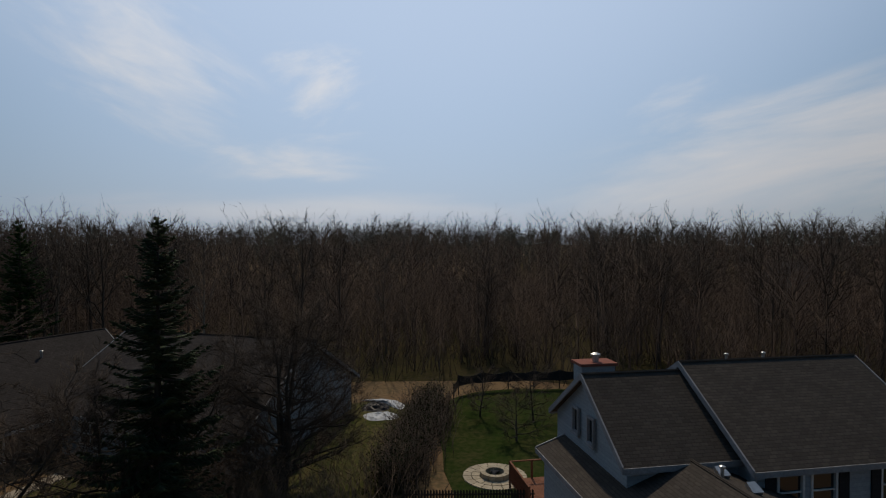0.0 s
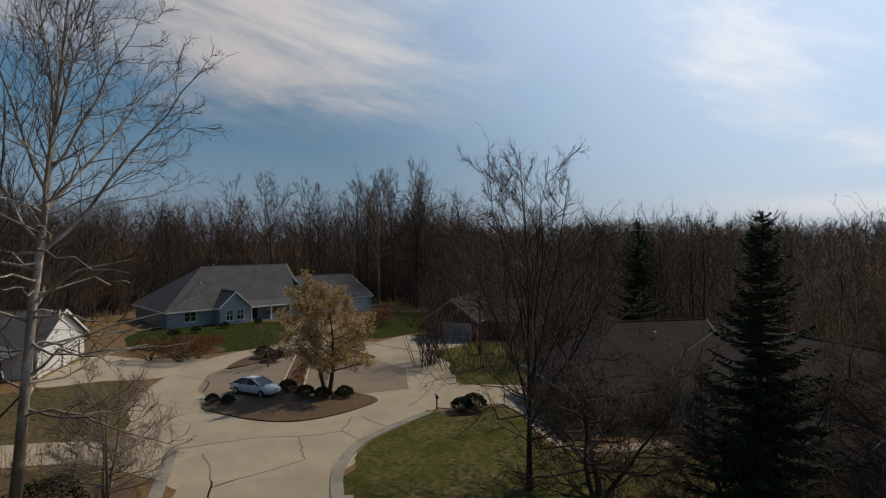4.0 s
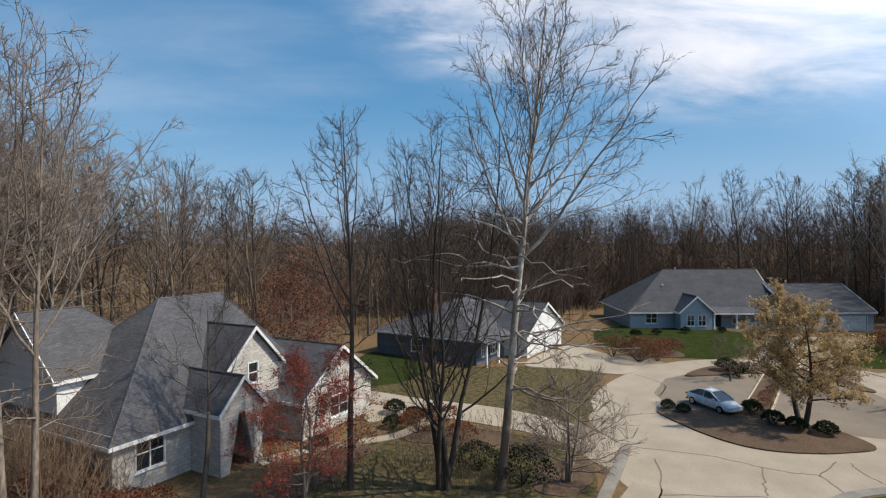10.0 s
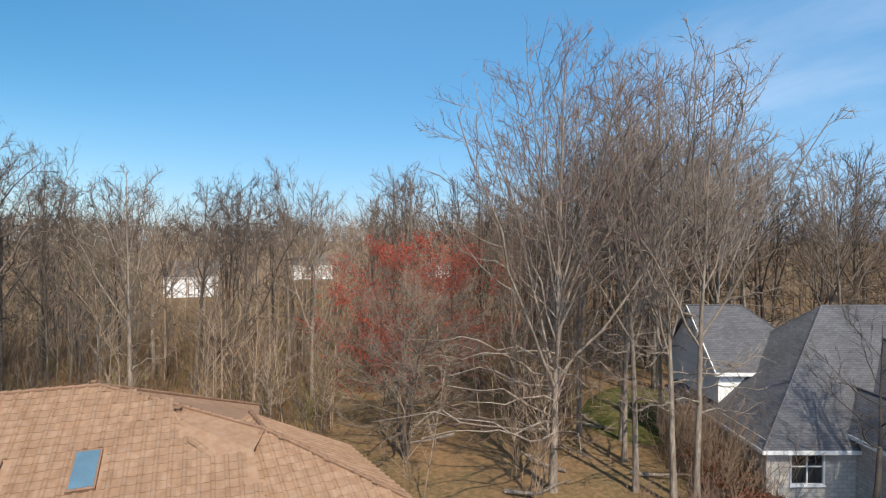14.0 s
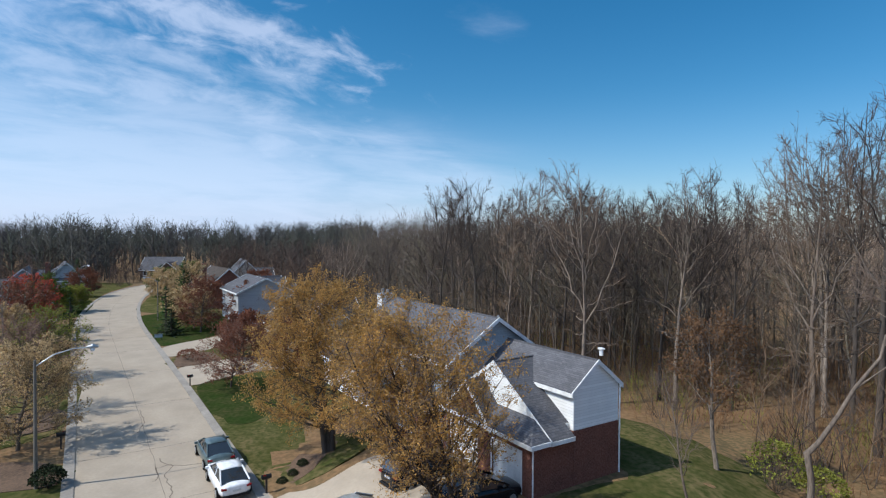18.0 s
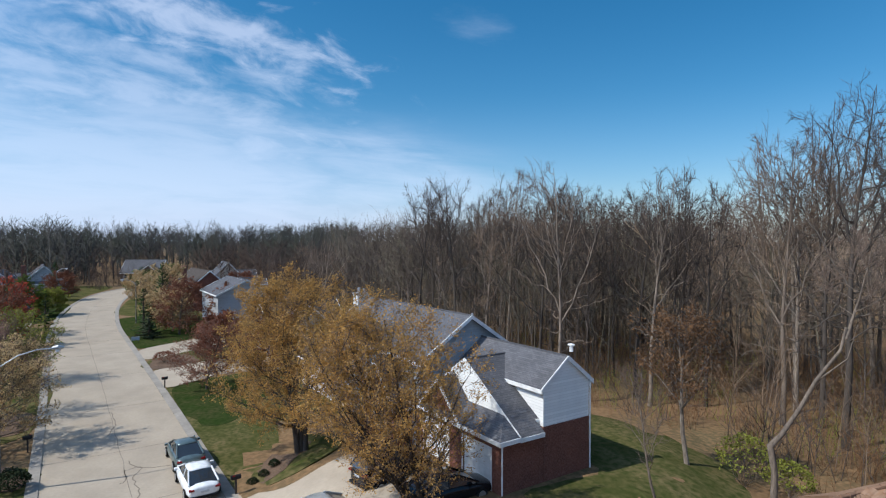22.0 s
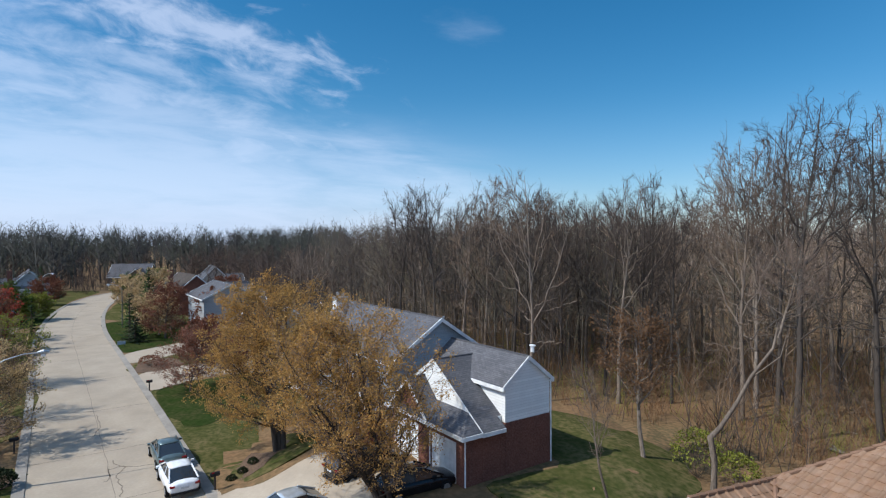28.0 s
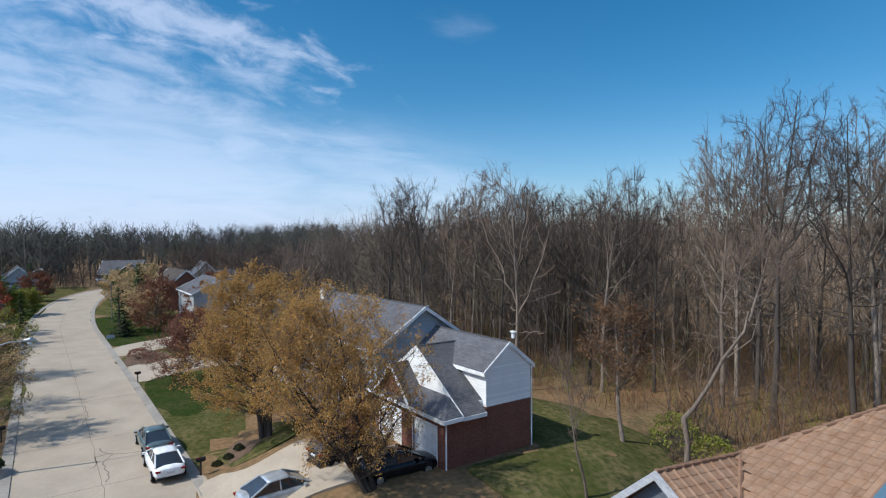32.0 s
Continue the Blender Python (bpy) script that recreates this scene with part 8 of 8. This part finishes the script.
crack([STREET[i] for i in range(8, len(STREET) - 4)], 0.032, wob=0.03, name="joint")
for i in range(3, len(STREET) - 6, 2):
    (x0, y0), (x1, y1) = STREET[i], STREET[i + 1]
    l = math.hypot(x1 - x0, y1 - y0)
    nx, ny = -(y1 - y0) / l, (x1 - x0) / l
    for f in (0.5,):
        cx, cy = x0 + (x1 - x0) * f, y0 + (y1 - y0) * f
        crack([(cx + nx * 4.3, cy + ny * 4.3), (cx, cy), (cx - nx * 4.3, cy - ny * 4.3)], 0.03 if i % 3 else 0.05, wob=0.03, name="joint")
for pts in ([(37.8, 8.6), (38.1, 7.7), (36.6, 7.9), (34.8, 7.2), (33.3, 7.0)], [(37.8, 8.6), (36.4, 8.2), (35.8, 8.4)], [(39.4, 8.8), (38.1, 7.9), (37.9, 5.6)], [(45, 11.4), (48, 11.6), (51, 12.6)]):
    crack(pts, 0.07)
for pts in ([(-39.0, 4.8), (-38.6, 6.4), (-38.0, 10.0), (-36.8, 12.3)], [(-36.8, 12.3), (-34.6, 11.7), (-32.6, 11.2)], [(-36.8, 12.3), (-36.2, 14.0), (-36.0, 15.1), (-33.7, 15.5)], [(-36.0, 15.1), (-38.6, 17.0)], [(-38.6, 17.8), (-36.8, 17.8), (-35.2, 18.4)], [(-37.0, 6.2), (-33.2, 6.0), (-28, 4.4)], [(-32.6, 11.2), (-32.2, 8.6), (-31.8, 5.6)], [(-47.0, 33), (-45, 29), (-41, 25), (-38.6, 22)], [(-52, 33.6), (-52, 28), (-50, 24)], [(-60, 8), (-56, 10), (-52, 9)], [(-45, 3.4), (-46, 6), (-47, 8.6)], [(-57.5, 33.5), (-62, 32.4), (-66, 31.0)]):
    crack(pts, 0.09, 0.012)

# ---- roof tiles of the nearest house ----


def lay_tiles():
    house, roof, roof2, main, L, D, (wj, wt, wx, wy, half), slopes = TILED
    rb = main(0, 0)
    ex = (main(1, 0) - rb).normalized()
    ey = Vector((-ex.y, ex.x, 0))
    W, H = 0.46, 0.39

    def tile_shape():
        prof = [(-0.5, 0.0), (-0.2, 0.0), (-0.11, 0.034), (0.0, 0.05), (0.11, 0.034), (0.2, 0.0), (0.5, 0.0)]
        vs, fs = [], []
        for s, lift in ((0.0, 0.003), (H * 1.06, 0.024)):
            for px, pz in prof:
                vs.append((px * W, s, lift + pz))
        for px, pz in prof:
            vs.append((px * W, H * 1.06, 0.002))
        n = len(prof)
        for i in range(n - 1):
            fs += [(i, n + i, n + i + 1, i + 1), (n + i, 2 * n + i, 2 * n + i + 1, n + i + 1)]
        fs += [(0, 2 * n, n), (n - 1, 2 * n - 1, 3 * n - 1)]
        return vs, fs

    vs, fs = tile_shape()
    me = bpy.data.meshes.new("tile")
    me.from_pydata(vs, [], fs)
    me.materials.append(M["tile"])
    spots = []
    # main plane: rows run level, each row drops down the slope
    poly = [(-5.58, 4.24), (-6.0, D), *[((v - rb).dot(ex), (v - rb).dot(ey)) for v in (Vector((9.9, -15.5, 0)), wj, main(L, 0))], (0, 0), (-1.49, 2.28), (-2.87, 2.28), (-4.02, 4.24)]
    down = (main(0, 1) - main(0, 0)).normalized()
    nrm = ex.cross(down)
    if nrm.z < 0:
        nrm = -nrm
    base = Matrix((( -ex.x, down.x, nrm.x), (-ex.y, down.y, nrm.y), (-ex.z, down.z, nrm.z))).to_4x4()
    flat = math.hypot(1, 0.46)
    r = 0
    s = 0.02
    while s < D - 0.2:
        a = -6.0
        while a < 12:
            sky = any(a0 - 0.1 < a < a0 + 0.95 and 3.15 < s < 4.85 for a0 in (2.3, -0.6))
            if inside(a, s + H / 2, poly) and inside(a + W * 0.3, s + H * 0.6, poly) and inside(a - W * 0.3, s + H * 0.6, poly) and not sky:
                spots.append((Matrix.Translation(main(a, s)) @ base, roof))
            a += W
        s += H / flat
        r += 1
    # wing slope that faces the camera
    out = -wy if (-wy).x < 0 else wy
    drop = (out * half - Vector((0, 0, half * 0.515))).normalized()
    along_r = wx
    n2 = along_r.cross(drop)
    if n2.z < 0:
        n2 = -n2
    tx = drop.cross(n2)
    base2 = Matrix(((tx.x, drop.x, n2.x), (tx.y, drop.y, n2.y), (tx.z, drop.z, n2.z))).to_4x4()
    length, r, d = (wt - wj).length, 0, 0.02
    slope_len = math.hypot(half, half * 0.515)
    while d < slope_len - 0.1:
        k = -half
        while k < length + 0.1:
            if k + W * 0.4 > -d * half / slope_len + 0.1:
                p = wj + wx * k + drop * d
                spots.append((Matrix.Translation(p) @ base2, roof2))
            k += W
        d += H
        r += 1
    # the remaining slopes, row by row from the top
    for corners, holder in slopes:
        n3 = (corners[1] - corners[0]).cross(corners[2] - corners[0]).normalized()
        if n3.z < 0:
            n3 = -n3
        level = Vector((0, 0, 1)).cross(n3).normalized()
        fall = n3.cross(level)
        if fall.z > 0:
            fall = -fall
        side3 = fall.cross(n3)
        top = max(corners, key=lambda v: v.z)
        flat3 = [((v - top).dot(side3), (v - top).dot(fall)) for v in corners]
        base3 = Matrix(((side3.x, fall.x, n3.x), (side3.y, fall.y, n3.y), (side3.z, fall.z, n3.z))).to_4x4()
        s3, r = 0.02, 0
        lo, hi = min(v[0] for v in flat3), max(v[0] for v in flat3)
        while s3 < max(v[1] for v in flat3) - 0.1:
            a = lo
            while a < hi:
                if inside(a, s3 + H * 0.5, flat3):
                    spots.append((Matrix.Translation(top + side3 * a + fall * s3) @ base3, holder))
                a += W
            s3 += H
            r += 1
    spots.sort(key=lambda q: q[0].translation.length)
    for m, parent in spots[:300]:
        t = new("tile", me)
        t.parent = parent
        t.matrix_local = m
    for holder in {id(q[1]): q[1] for q in spots}.values():
        rest = [m for m, parent in spots[300:] if parent is holder]
        if rest:
            allv, allf = [], []
            co = np.array(vs)
            for i, m in enumerate(rest):
                mm = np.array(m)
                allv.append(co @ mm[:3, :3].T + mm[:3, 3])
                allf += [tuple(j + i * len(vs) for j in f) for f in fs]
            ob = quick("tiles", np.concatenate(allv).tolist(), allf, M["tile"], holder)
            tagged(ob, kind="stuff")


lay_tiles()
